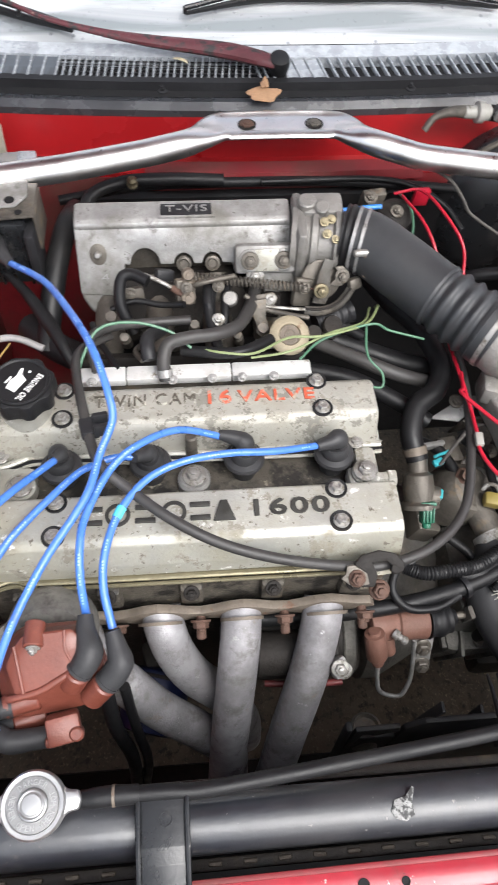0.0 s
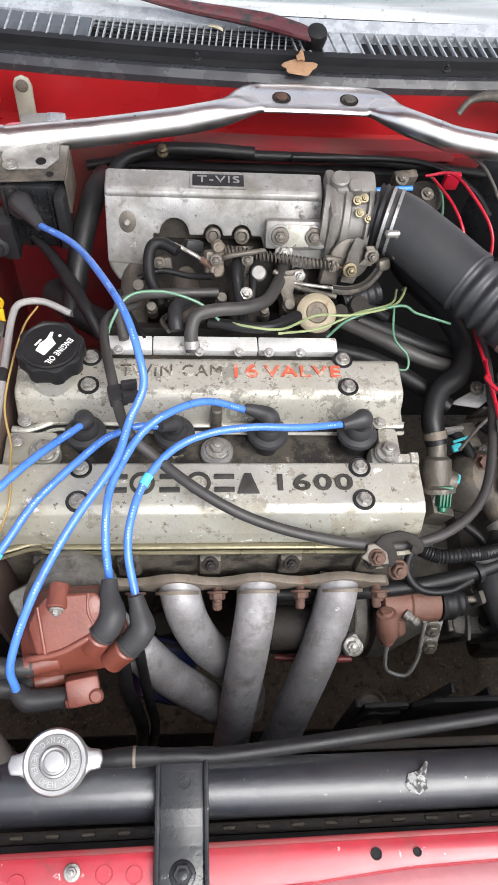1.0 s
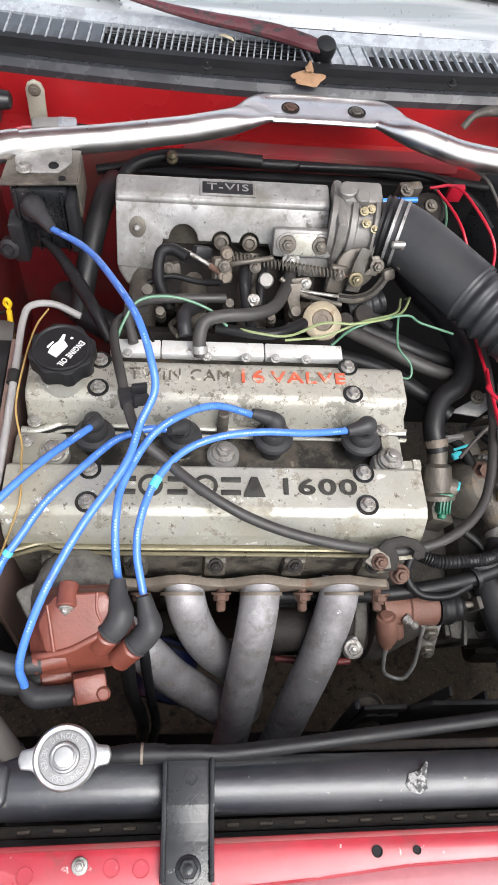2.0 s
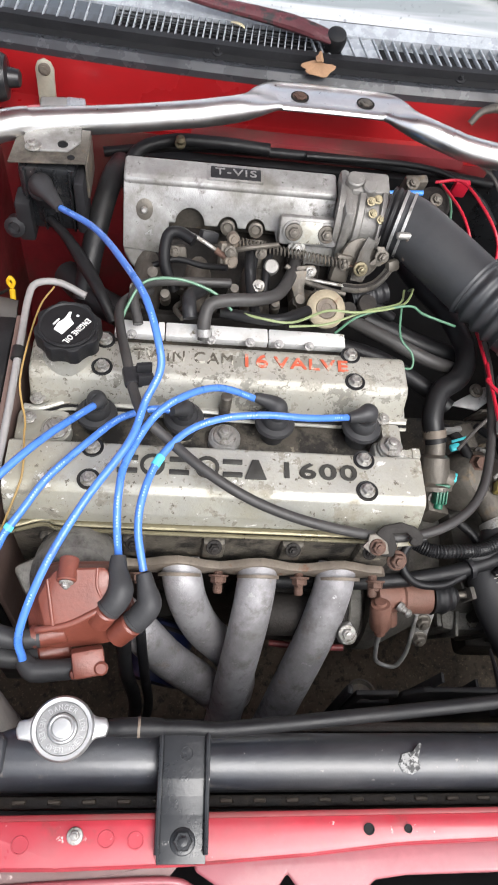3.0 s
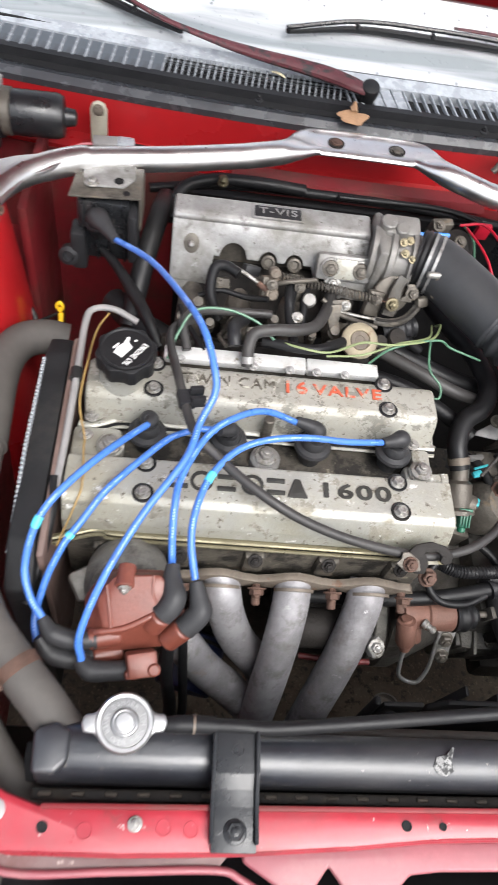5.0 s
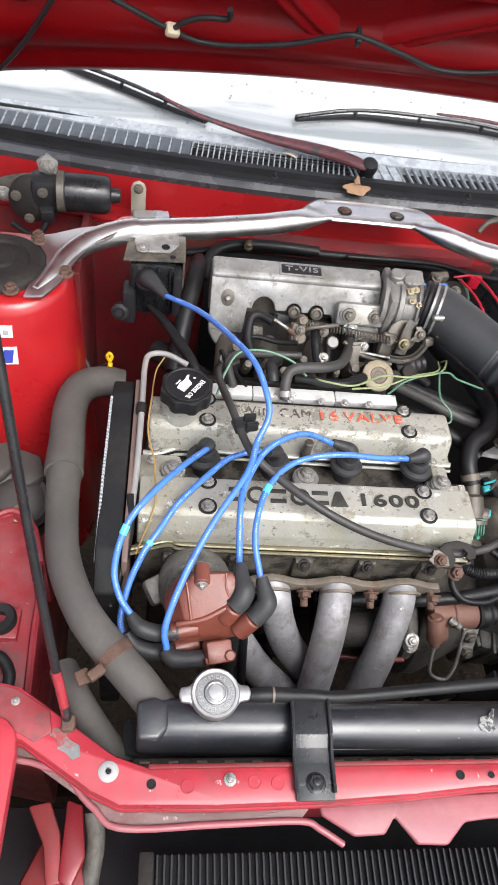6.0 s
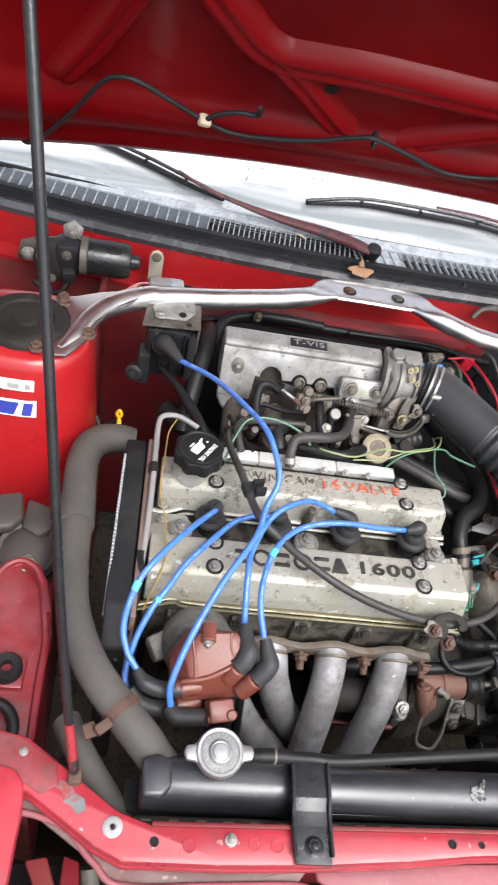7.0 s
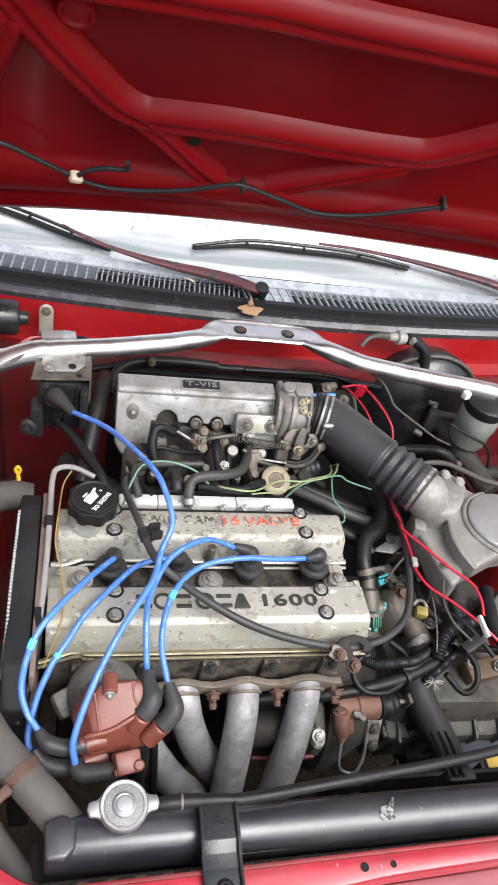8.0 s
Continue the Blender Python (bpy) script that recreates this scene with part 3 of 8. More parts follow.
    # carried low so that less light gets in from below
    part("fender", box((xo - 0.36 * sx, 0.0, 0.50), (0.05, 1.5, 0.69), bev=0.02), M_RED, body, "red front fender")
    part("fender_ledge", box((xo - 0.31 * sx, 0.13, 0.835), (0.07, 0.80, 0.012), bev=0.004), M_RED, body, "red fender ledge")
# shade behind the tower is put into this wall's darker red
part("apron_wall", box((-0.31, 0.42, 0.60), (0.012, 0.17, 0.36), bev=0.004), M_RED_DIRTSHADE, body, "red inner wall behind the strut tower, darkened for shade")
part("apron_lip", tube([(-0.294, -0.240, 0.724), (-0.2965, -0.177, 0.727), (-0.297, -0.132, 0.729), (-0.304, -0.095, 0.732), (-0.312, -0.064, 0.736), (-0.322, -0.047, 0.740), (-0.338, -0.040, 0.742), (-0.353, -0.046, 0.741), (-0.370, -0.066, 0.739), (-0.41, -0.085, 0.738)], 0.0042, seg=8), M_APRON, body, "red folded panel edge")
part("apron_flange", prism([(-0.296, -0.10), (-0.308, -0.060), (-0.320, -0.043), (-0.338, -0.036), (-0.355, -0.042), (-0.372, -0.062), (-0.366, -0.068), (-0.352, -0.050), (-0.338, -0.043), (-0.324, -0.050), (-0.314, -0.066), (-0.302, -0.10)], 0.10, Matrix.Translation((0, 0, 0.640)), 0.001), M_APRON, body, "red arched flange")

# radiator support: a top panel that bends back at the corner
sup_rear = [(0.62, -0.311), (0.40, -0.315), (-0.175, -0.319), (-0.205, -0.309), (-0.29, -0.252), (-0.46, -0.215)]
sup_front = [(-0.48, -0.275), (-0.285, -0.297), (-0.222, -0.338), (-0.198, -0.349), (-0.117, -0.350), (-0.028, -0.348), (0.057, -0.343), (0.124, -0.337), (0.25, -0.333), (0.62, -0.330)]
support = part("radiator_support", prism(sup_rear + sup_front, 0.016, Matrix.Translation((0, 0, 0.777)), 0.005), M_REDTOP, body, "faded red radiator support panel")
lip_out = [(-0.48, -0.287), (-0.275, -0.309), (-0.223, -0.342), (-0.196, -0.3605), (-0.114, -0.3590), (-0.043, -0.3575), (-0.024, -0.363), (-0.003, -0.374)]
part("support_bevel", prism([(x_, y_ - 0.001) for x_, y_ in sup_front] + [(x_, y_ + 0.012) for x_, y_ in sup_front[::-1]], 0.014, Matrix.Translation((0, 0, 0.768)), 0.004, seg=3), M_REDTOP, support, "faded rolled front edge")
part("support_shelf", prism(lip_out[:6] + [(-0.030, -0.344)] + [(x_, y_ + 0.004) for x_, y_ in sup_front[5::-1]], 0.0035, Matrix.Translation((0, 0, 0.7625)), 0.001), M_DUSTEDGE, support, "dusty shelf under the edge")
part("support_lip", tube([(x_, y_, 0.7665 - 0.012 * max(0, x_ + 0.043) / 0.04) for x_, y_ in lip_out], 0.0030, seg=10, n=5), M_PINKDUST, support, "pale folded lower lip")
part("support_face", prism([(-0.172, -0.344), (0.057, -0.337), (0.62, -0.324), (0.62, -0.316), (-0.172, -0.331)], 0.10, Matrix.Translation((0, 0, 0.675)), 0.003), M_RED_DIRTSHADE, support)
part("support_flange", prism([(-0.175, -0.3175), (0.62, -0.3095), (0.62, -0.3135), (-0.175, -0.3215)], 0.03, Matrix.Translation((0, 0, 0.765)), 0.001), M_RED_DIRTSHADE, support)
part("latch_bracket", prism([(-0.024, -0.340), (-0.022, -0.352), (0.006, -0.369), (0.034, -0.368), (0.045, -0.354), (0.062, -0.376), (0.090, -0.377), (0.110, -0.359), (0.134, -0.3565), (0.62, -0.350), (0.62, -0.322)], 0.006, Matrix.Translation((0, 0, 0.756)), 0.0025, seg=3), M_PINKDUST, support, "faded pink hood latch bracket")
for x, y, r in ((0.100, -0.3275, 0.0040), (0.129, -0.3275, 0.0030), (-0.172, -0.333, 0.004)):
    part("hole", lathe([(r, 0), (r, 0.0006), (r * 0.8, 0.0007), (r * 0.75, -0.004), (0, -0.004)], (x, y, 0.7932), seg=20), M_DEEP, support, "dark drilled hole")
for x, y in ((-0.065, -0.333), (-0.142, -0.335), (-0.085, -0.332)):
    part("plug", lathe([(0.0058, 0), (0.0056, 0.0003), (0.0050, 0.0003), (0.0047, -0.0002), (0, -0.0002)], (x, y, 0.7933), seg=24), M_REDTOP, support, "pressed dimple")
part("screw", SCREW, M_STEEL, support, "zinc screw", m=aim((-0.106, -0.330, 0.793), (0, 0, 1)))
part("support_bolt", lathe([(0.0085, 0), (0.0085, 0.001), (0.0065, 0.0025), (0.003, 0.0025), (0.003, 0.001), (0, 0.001)], (-0.208, -0.323, 0.793), seg=24), M_GREYSTK, support, "pale steel bolt")
part("bolt_socket", cyl((-0.208, -0.323, 0.7935), (-0.208, -0.323, 0.7962), 0.0022, seg=12), M_DEEP, support)
part("bare_patch", prism([(-0.257, -0.287), (-0.248, -0.290), (-0.243, -0.297), (-0.234, -0.302), (-0.232, -0.311), (-0.239, -0.314), (-0.245, -0.308), (-0.252, -0.305), (-0.254, -0.297), (-0.260, -0.294)], 0.0010, Matrix.Translation((0, 0, 0.7928)), 0.0005), mat("scraped_primer", (0.17, 0.18, 0.18), 0.7, 0, 0.3, 60, 0.3, 300, dirt=[((0.26, 0.05, 0.05), 50, 0.5, 0.6, 0.6, 0)]), support, "scraped primer patch")
part("support_end", prism([(-0.262, -0.2735), (-0.292, -0.2555), (-0.455, -0.219), (-0.476, -0.271), (-0.286, -0.292), (-0.272, -0.300), (-0.258, -0.292)], 0.0022, Matrix.Translation((0, 0, 0.7925)), 0.001), M_APRON, support, "grimy red end plate")
part("screw", SCREW, M_STEEL, support, "small screw", m=aim((-0.292, -0.266, 0.7940), (0, 0, 1)) @ Matrix.Diagonal((0.7, 0.7, 0.7, 1)))
part("headlamp_panel", prism([(-0.50, -0.270), (-0.312, -0.278), (-0.296, -0.282), (-0.287, -0.292), (-0.284, -0.310), (-0.286, -0.50), (-0.50, -0.52)], 0.016, Matrix.Translation((0, 0, 0.785)), 0.004), M_REDTOP, body, "faded red headlamp panel")
part("grommet_pad", prism([(-0.352, -0.185), (-0.312, -0.185), (-0.312, -0.150), (-0.352, -0.150)], 0.012, Matrix.Translation((0, 0, 0.722)), 0.003), M_APRON, body)
part("grommet", lathe([(0.006, 0), (0.006, 0.010), (0.014, 0.011), (0.016, 0.008), (0.016, 0)], (-0.330, -0.166, 0.7335), seg=28), M_RUBBER, body, "black rubber grommet")
part("apron_cable", tube([(-0.40, -0.20, 0.740), (-0.35, -0.203, 0.741), (-0.325, -0.205, 0.739), (-0.312, -0.222, 0.736), (-0.315, -0.245, 0.732)], 0.006), M_RUBBER, body, "black cable")
part("recess_panel", box((-0.250, -0.385, 0.63), (0.06, 0.05, 0.10), (0, 0, -25), bev=0.01), M_RED_DIRTSHADE, body, "dirty red inner panel")
part("recess_strap", prism([(-0.282, -0.330), (-0.262, -0.326), (-0.250, -0.352), (-0.244, -0.392), (-0.258, -0.394), (-0.264, -0.362)], 0.010, Matrix.Translation((0, 0, 0.690)), 0.003), M_RED_DIRTSHADE, body, "dirty red strap")
part("recess_bracket", prism([(-0.247, -0.325), (-0.232, -0.330), (-0.226, -0.372), (-0.236, -0.396), (-0.248, -0.390)], 0.012, Matrix.Translation((0, 0, 0.690)), 0.003), M_APRON, body, "grimy red bracket")
part("recess_pipe", tube([(-0.222, -0.335, 0.700), (-0.218, -0.360, 0.690), (-0.222, -0.390, 0.670), (-0.226, -0.42, 0.64)], 0.0085, seg=14), M_GEAR, body, "grimy grey pipe")
# black sheet added so the recess reads as dark over pale ground
part("recess_darkener", box((0.10, -0.47, 0.53), (1.15, 0.34, 0.02), bev=0.004), M_BLACK, body, "black sheet darkening the front recess")
# unseen panel added to keep light from entering under the bay
part("front_light_block", box((CX, -0.64, 0.42), (1.30, 0.05, 0.52), bev=0.02), M_RED, body, "unseen red panel closing the bay to front light")
part("crossmember", box((0.12, -0.20, 0.22), (1.0, 0.07, 0.07), bev=0.01), M_IRON, body, "dark steel crossmember")

# stickers on the strut tower, drawn as plain shapes


def tower_point(a, z, lift=0.0):
    """A place on the front of the strut tower at the angle a and height z."""
    r = 0.079 + (0.80 - z) * 0.08 + lift
    x, y = -0.375 + r * math.sin(a), 0.235 - r * math.cos(a)
    if math.sin(a) < 0:
        x = -0.375 + (x + 0.375) * 2.2
    return Vector((x, y - 0.07 * (0.84 - z) / 0.4, z))


def tower_patch(a0, a1, z0, z1, lift, slant=0.0):
    t = bmesh.new()
    rows = []
    for i in range(7):
        a = a0 + (a1 - a0) * i / 6
        rows.append([t.verts.new(tower_point(a + slant * (z - z0), z, lift + e)) for z, e in ((z0, 0), (z0, 0.0008), (z1, 0.0008), (z1, 0))])
    for p, q in zip(rows, rows[1:]):
        for j in range(4):
            t.faces.new((p[j], p[(j + 1) % 4], q[(j + 1) % 4], q[j]))
    t.faces.new(rows[0][::-1])
    t.faces.new(rows[-1])
    return t


white_sticker = part("sticker", tower_patch(-0.75, 0.18, 0.822, 0.837, 0.002), M_WHITE, tower_a, "white sticker with plain marks")
for i in range(6):
    part("mark", tower_patch(-0.66 + 0.14 * i, -0.58 + 0.14 * i, 0.826, 0.832, 0.0032), M_GREYSTK, white_sticker)
blue_sticker = part("sticker", tower_patch(-0.80, 0.22, 0.786, 0.809, 0.002), M_WHITE, tower_a, "white sticker with blue block shapes")
for i in range(5):
    part("mark", tower_patch(-0.76 + 0.19 * i, -0.62 + 0.19 * i, 0.789, 0.806, 0.0032, 2.0), M_BLUESTK, blue_sticker)

# ---- cowl, windscreen, wipers, hood ----
cowl = thing("cowl_grille", (CX, 0.56, 0.83), "weathered black plastic cowl grille below the windscreen", "cowl grille")
part("weather_strip", closed_strip(lambda x: [(cowl_y(x) - 0.014, 0.822), (cowl_y(x) - 0.016, 0.832), (cowl_y(x) - 0.008, 0.839), (cowl_y(x) + 0.004, 0.837), (cowl_y(x) + 0.012, 0.832), (cowl_y(x) + 0.012, 0.822)], -0.56, 0.80, 50), M_SEAL, cowl, "grey rubber weather strip")
# the dark of the slat gaps is put into this channel's colour
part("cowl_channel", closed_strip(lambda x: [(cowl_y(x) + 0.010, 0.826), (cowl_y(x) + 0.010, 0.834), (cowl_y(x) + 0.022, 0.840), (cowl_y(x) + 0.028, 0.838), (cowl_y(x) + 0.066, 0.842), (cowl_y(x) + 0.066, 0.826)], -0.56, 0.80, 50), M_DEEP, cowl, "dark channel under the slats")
part("front_rail", closed_strip(lambda x: [(cowl_y(x) + 0.018, 0.838), (cowl_y(x) + 0.018, 0.849), (cowl_y(x) + 0.028, 0.850), (cowl_y(x) + 0.028, 0.838)], -0.56, 0.80, 50), M_BLACK, cowl)
part("rear_rail", closed_strip(lambda x: [(cowl_y(x) + 0.064, 0.842), (cowl_y(x) + 0.064, 0.856), (cowl_y(x) + 0.082, 0.862), (cowl_y(x) + 0.082, 0.842)], -0.56, 0.80, 50), M_GRILLE, cowl)
slat_me = mesh_of(box((0, 0, 0), (0.0027, 0.040, 0.006), bev=0.0008, seg=1), "slat")
fine_me = mesh_of(box((0, 0, 0), (0.0019, 0.038, 0.006), bev=0.0006, seg=1), "fine_slat")
wide_me = mesh_of(box((0, 0, 0), (0.0145, 0.038, 0.004), bev=0.001, seg=1), "blank")
x = -0.55
while x < 0.79:
    lean = -6 if x < 0.1 else 14
    dense = -0.155 <= x < 0.115
    part("slat", fine_me if dense else slat_me, M_GRILLE, cowl, m=pose(x, cowl_y(x) + 0.046, 0.850, 7, 0, lean))
    if x < -0.155 or 0.125 < x < 0.175:
        part("blank", wide_me, M_TRAY if x < 0 else M_GRILLE, cowl, m=pose(x + 0.0085, cowl_y(x) + 0.046, 0.849, 7, 0, lean))
    x += 0.0172 if x < -0.155 or 0.115 < x < 0.175 else 0.0088 if dense else 0.0136
for k in range(5):
    part("mesh_bar", tube([(xx, cowl_y(xx) + 0.031 + 0.0075 * k, 0.8478 + 0.0008 * k) for xx in (-0.15, -0.05, 0.05, 0.12)], 0.0010, seg=5, n=3), M_BLACK, cowl)
for p in ((-0.022, 0.545, 0.838), (0.302, 0.544, 0.838)):
    part("nut", SCREW, M_BLACK, cowl, m=aim(p, (0, -0.4, 1)) @ Matrix.Diagonal((1.3, 1.3, 1.3, 1)))

WS = 31.0  # slope of the windscreen in degrees
ws_c, ws_s = math.cos(radians(WS)), math.sin(radians(WS))


def glass_point(x, s, lift=0.0):
    """On the windscreen: x across, s metres up its slope."""
    return Vector((x, cowl_y(x) * 0.6 + 0.2925 + s * ws_c - lift * ws_s, 0.853 + s * ws_s + lift * ws_c))


t = bmesh.new()
cols = []
for i in range(31):
    xx = -0.55 + 1.35 * i / 30
    cols.append([t.verts.new(glass_point(xx * (1 - 0.12 * s) + CX * 0.12 * s, s)) for s in (0, 0.2, 0.4, 0.6, 0.8)] + [t.verts.new(glass_point(xx * (1 - 0.12 * s) + CX * 0.12 * s, s, -0.005)) for s in (0.8, 0.6, 0.4, 0.2, 0)])
for a, b in zip(cols, cols[1:]):
    for j in range(10):
        t.faces.new((a[j], a[(j + 1) % 10], b[(j + 1) % 10], b[j]))
t.faces.new(cols[0][::-1])
t.faces.new(cols[-1])
windscreen = thing("windscreen", (CX, 0.60, 0.85), "wet sloping windscreen glass with rain drops", "windscreen")
part("glass", t, M_GLASS, windscreen, "wet glass, white above and streaky grey below")
part("lower_seal", tube([glass_point(-0.55 + 1.35 * i / 16, 0.004, 0.001) for i in range(17)], 0.0042, seg=8, n=3), M_RUBBER, windscreen, "black rubber lower seal")
part("dashboard", box((CX, 0.95, 0.80), (1.3, 0.5, 0.10), bev=0.03), M_INTERIOR, body, "dark dashboard behind the glass")
part("roof", box((CX, 1.75, 1.30), (1.15, 1.0, 0.03), bev=0.014), M_RED, body, "red roof panel")
part("cabin_floor", box((CX, 1.55, 0.55), (1.35, 1.4, 0.1), bev=0.03), M_INTERIOR, body, "dark cabin floor")


def wiper(label, pivot, arm_pts, blade_pts, cap=True):
    w = thing("wiper", pivot, label, "wiper", "windscreen wipers")
    if arm_pts:
        part("arm", tube(arm_pts, [0.0100, 0.0125, 0.0135, 0.0120, 0.0095, 0.0060, 0.004, 0.003][8 - len(arm_pts):], flat=((0, -0.1, 0.995), 0.6), seg=12), M_WIPER, w, "flaking dark red arm")
    if cap:
        t = lathe([(0.010, -0.02), (0.013, -0.004), (0.014, 0.006), (0.012, 0.012), (0.007, 0.014), (0, 0.014)], pivot, (0, -0.35, 1), seg=20)
        part("pivot_cap", t, M_RUBBER, w, "black rubber pivot cap")
    if blade_pts:
        b = part("blade", tube(blade_pts, [0.0022 + 0.0026 * math.sin(math.pi * i / (len(blade_pts) - 1)) for i in range(len(blade_pts))], flat=((0, -ws_s, ws_c), 1.5), seg=8), M_BLACK, w, "black rubber blade")
        k = len(blade_pts)
        part("bridge", tube([Vector(p) + Vector((0, -0.003, 0.008 + 0.006 * math.sin(math.pi * i / (k - 1)))) for i, p in enumerate(blade_pts)], 0.0032, seg=8), M_PAINTBLK, b)
        for f in (0.08, 0.35, 0.65, 0.92):
            q = Vector(blade_pts[int(f * (k - 1))])
            part("claw", box(q + Vector((0, -0.002, 0.005)), (0.006, 0.007, 0.008), bev=0.001), M_PAINTBLK, b)
    return w


wiper("flaking dark red wiper arm and blade on the windscreen", (0.128, 0.557, 0.862), [(0.124, 0.553, 0.866), (0.104, 0.561, 0.868), (0.068, 0.574, 0.870), (0.027, 0.582, 0.872), (-0.037, 0.592, 0.875), (-0.10, 0.603, 0.881), (-0.167, 0.618, 0.891), (-0.215, 0.637, 0.903)], [glass_point(x_, s_, 0.007) for x_, s_ in ((-0.135, 0.022), (-0.20, 0.040), (-0.27, 0.060), (-0.35, 0.080), (-0.44, 0.10))])
wiper("black wiper blade lying on the wet windscreen", (0.72, 0.60, 0.868), [(0.70, 0.612, 0.872), (0.626, 0.634, 0.884), (0.54, 0.648, 0.893), (0.435, 0.660, 0.902), (0.33, 0.668, 0.908), (0.25, 0.670, 0.909)], [glass_point(x_, s_, 0.007) for x_, s_ in ((0.012, 0.047), (0.11, 0.066), (0.22, 0.068), (0.33, 0.066), (0.435, 0.052))], cap=False)

t = bmesh.new()
for i, (dx, dy, dz, s, a) in enumerate(((0, 0, 0, 1.0, 0), (0.003, 0.013, 0.006, 0.5, 75))):
    n_ = 22
    ring = []
    for k in range(n_):
        an = 2 * math.pi * k / n_
        r = (0.0175 + 0.002 * math.sin(5 * an) + 0.0022 * math.sin(3 * an + 1)) * s
        px, py = r * math.cos(an) * 1.15, r * math.sin(an) * 0.62
        c_, s_ = math.cos(radians(a)), math.sin(radians(a))
        ring.append(Vector((0.104 + dx + px * c_ - py * s_, 0.511 + dy + px * s_ + py * c_, 0.851 + dz + py * 0.3 + 0.0015 * math.sin(2 * an + i) + 0.001 * math.cos(3 * an))))
    top = [t.verts.new(v) for v in ring]
    bot = [t.verts.new(v - Vector((0, 0, 0.0008))) for v in ring]
    c0, c1 = t.verts.new((0.104 + dx, 0.511 + dy, 0.853 + dz)), t.verts.new((0.104 + dx, 0.511 + dy, 0.8522 + dz))
    for k in range(n_):
        j = (k + 1) % n_
        t.faces.new((top[k], top[j], c0))
        t.faces.new((bot[j], bot[k], c1))
        t.faces.new((top[j], top[k], bot[k], bot[j]))
solo("fallen_leaf", t, M_LEAF, "dry brown leaf caught at the cowl", "leaf")
M_PETAL = mat("pale_petal", (0.62, 0.56, 0.38), 0.55, var=0.2, scale=120, bump=0.1)
t = prism([(0.011 * math.cos(math.pi * k / 12), 0.0065 * math.sin(math.pi * k / 12)) for k in range(13)] + [(-0.004, 0.0016), (0.004, 0.0016)], 0.0012, pose(0.002, cowl_y(0.002) + 0.052, 0.8570, 8, 0, -32), 0.0004)
solo("fallen_petal", t, M_PETAL, "small pale curled petal lying on the cowl slats", "petal")

# hood, propped open; v runs up its slope from the rear edge
H0 = Vector((CX, 0.502, 1.012))
HV = Vector((0, -0.571, 0.821))
HN = Vector((0, -0.821, -0.571))  # towards the engine


def hp(x, v, d=0.0):
    return Vector((x, H0.y + 0.10 * (abs(x - CX) ** 2) * (1 if v < 0.2 else 1), H0.z - 0.05 * (x - CX) ** 2)) + HV * v + HN * d


hood = thing("hood", (CX, 0.502, 1.0), "red hood propped open, ribbed underside facing the engine", "hood")
t = bmesh.new()
cols = []
HOOD_CUT = ((0.0, 0.000), (0.004, 0.009), (0.016, 0.012), (0.030, 0.005), (0.038, 0.004), (0.052, 0.012), (0.070, 0.0135), (0.086, 0.008), (0.096, -0.006), (0.104, -0.016), (0.3, -0.020), (0.6, -0.020), (0.90, -0.012), (0.96, 0.0), (0.96, -0.03), (0.5, -0.050), (0.0, -0.016))


def hood_edge(x):
    """How far the rear edge sweeps down towards the corners."""
    return 0.010 - (0.24 if x < CX else 0.12) * (x - CX) ** 2


for i in range(41):
    xx = -0.60 + 1.44 * i / 40
    cols.append([t.verts.new(hp(xx, v + hood_edge(xx) * max(0.0, 1 - v / 0.15), d)) for v, d in HOOD_CUT])
for a, b in zip(cols, cols[1:]):
    for j in range(len(HOOD_CUT)):
        k = (j + 1) % len(HOOD_CUT)
        t.faces.new((a[j], a[k], b[k], b[j]))
t.faces.new(cols[0][::-1])
t.faces.new(cols[-1])
part("panel", t, M_HOOD_DIM, hood, angle=75)


def rib(pts, w=0.024, h=0.020, base=-0.016, fade=True):
    """A pressed channel: rounded crown with a shallow groove, steep flanks, along a smooth line on the hood."""
    t = bmesh.new()
    line = spline([(x_, v_, 0) for x_, v_ in pts], 8)
    cut = [(c, max(0.0, math.cos(math.pi / 2 * min(1.0, abs(c) / 1.35) ** 1.6)) ** 0.9 - 0.16 * math.exp(-(c / 0.22) ** 2)) for c in [-1.35 + 2.7 * k / 20 for k in range(21)]]
    rows = []
    for i, q in enumerate(line):
        f = min(1.0, i / 7 if fade else 1.0, (len(line) - 1 - i) / 7)
        f = f * f * (3 - 2 * f)
        d = (line[min(i + 1, len(line) - 1)] - line[max(i - 1, 0)]).normalized()
        side = Vector((-d.y, d.x, 0))
        rows.append([t.verts.new(hp(q.x + side.x * w * c, q.y + side.y * w * c, base - 0.004 + (h + 0.004) * e * f)) for c, e in cut])
    k = len(cut)
    for a, b in zip(rows, rows[1:]):
        for j in range(k):
            t.faces.new((a[j], a[(j + 1) % k], b[(j + 1) % k], b[j]))
    t.faces.new(rows[0][::-1])
    t.faces.new(rows[-1])
    return part("rib", t, M_HOODRIB_LIT, hood, "pressed stiffening rib", angle=85)


rib([(-0.31, 0.44), (-0.255, 0.345), (-0.216, 0.290), (-0.186, 0.254), (-0.150, 0.215), (-0.118, 0.198), (-0.083, 0.198), (-0.013, 0.201), (0.061, 0.200), (0.139, 0.198), (0.219, 0.200), (0.268, 0.209), (0.337, 0.258), (0.42, 0.33), (0.50, 0.42)], 0.021, 0.019)
rib([(-0.125, 0.202), (-0.100, 0.180), (-0.077, 0.158), (-0.033, 0.112), (0.012, 0.070), (0.03, 0.05)], 0.019, 0.019, fade=False)
rib([(0.035, 0.062), (0.071, 0.083), (0.120, 0.115), (0.175, 0.147), (0.229, 0.178), (0.268, 0.203)], 0.017, 0.020, fade=False)
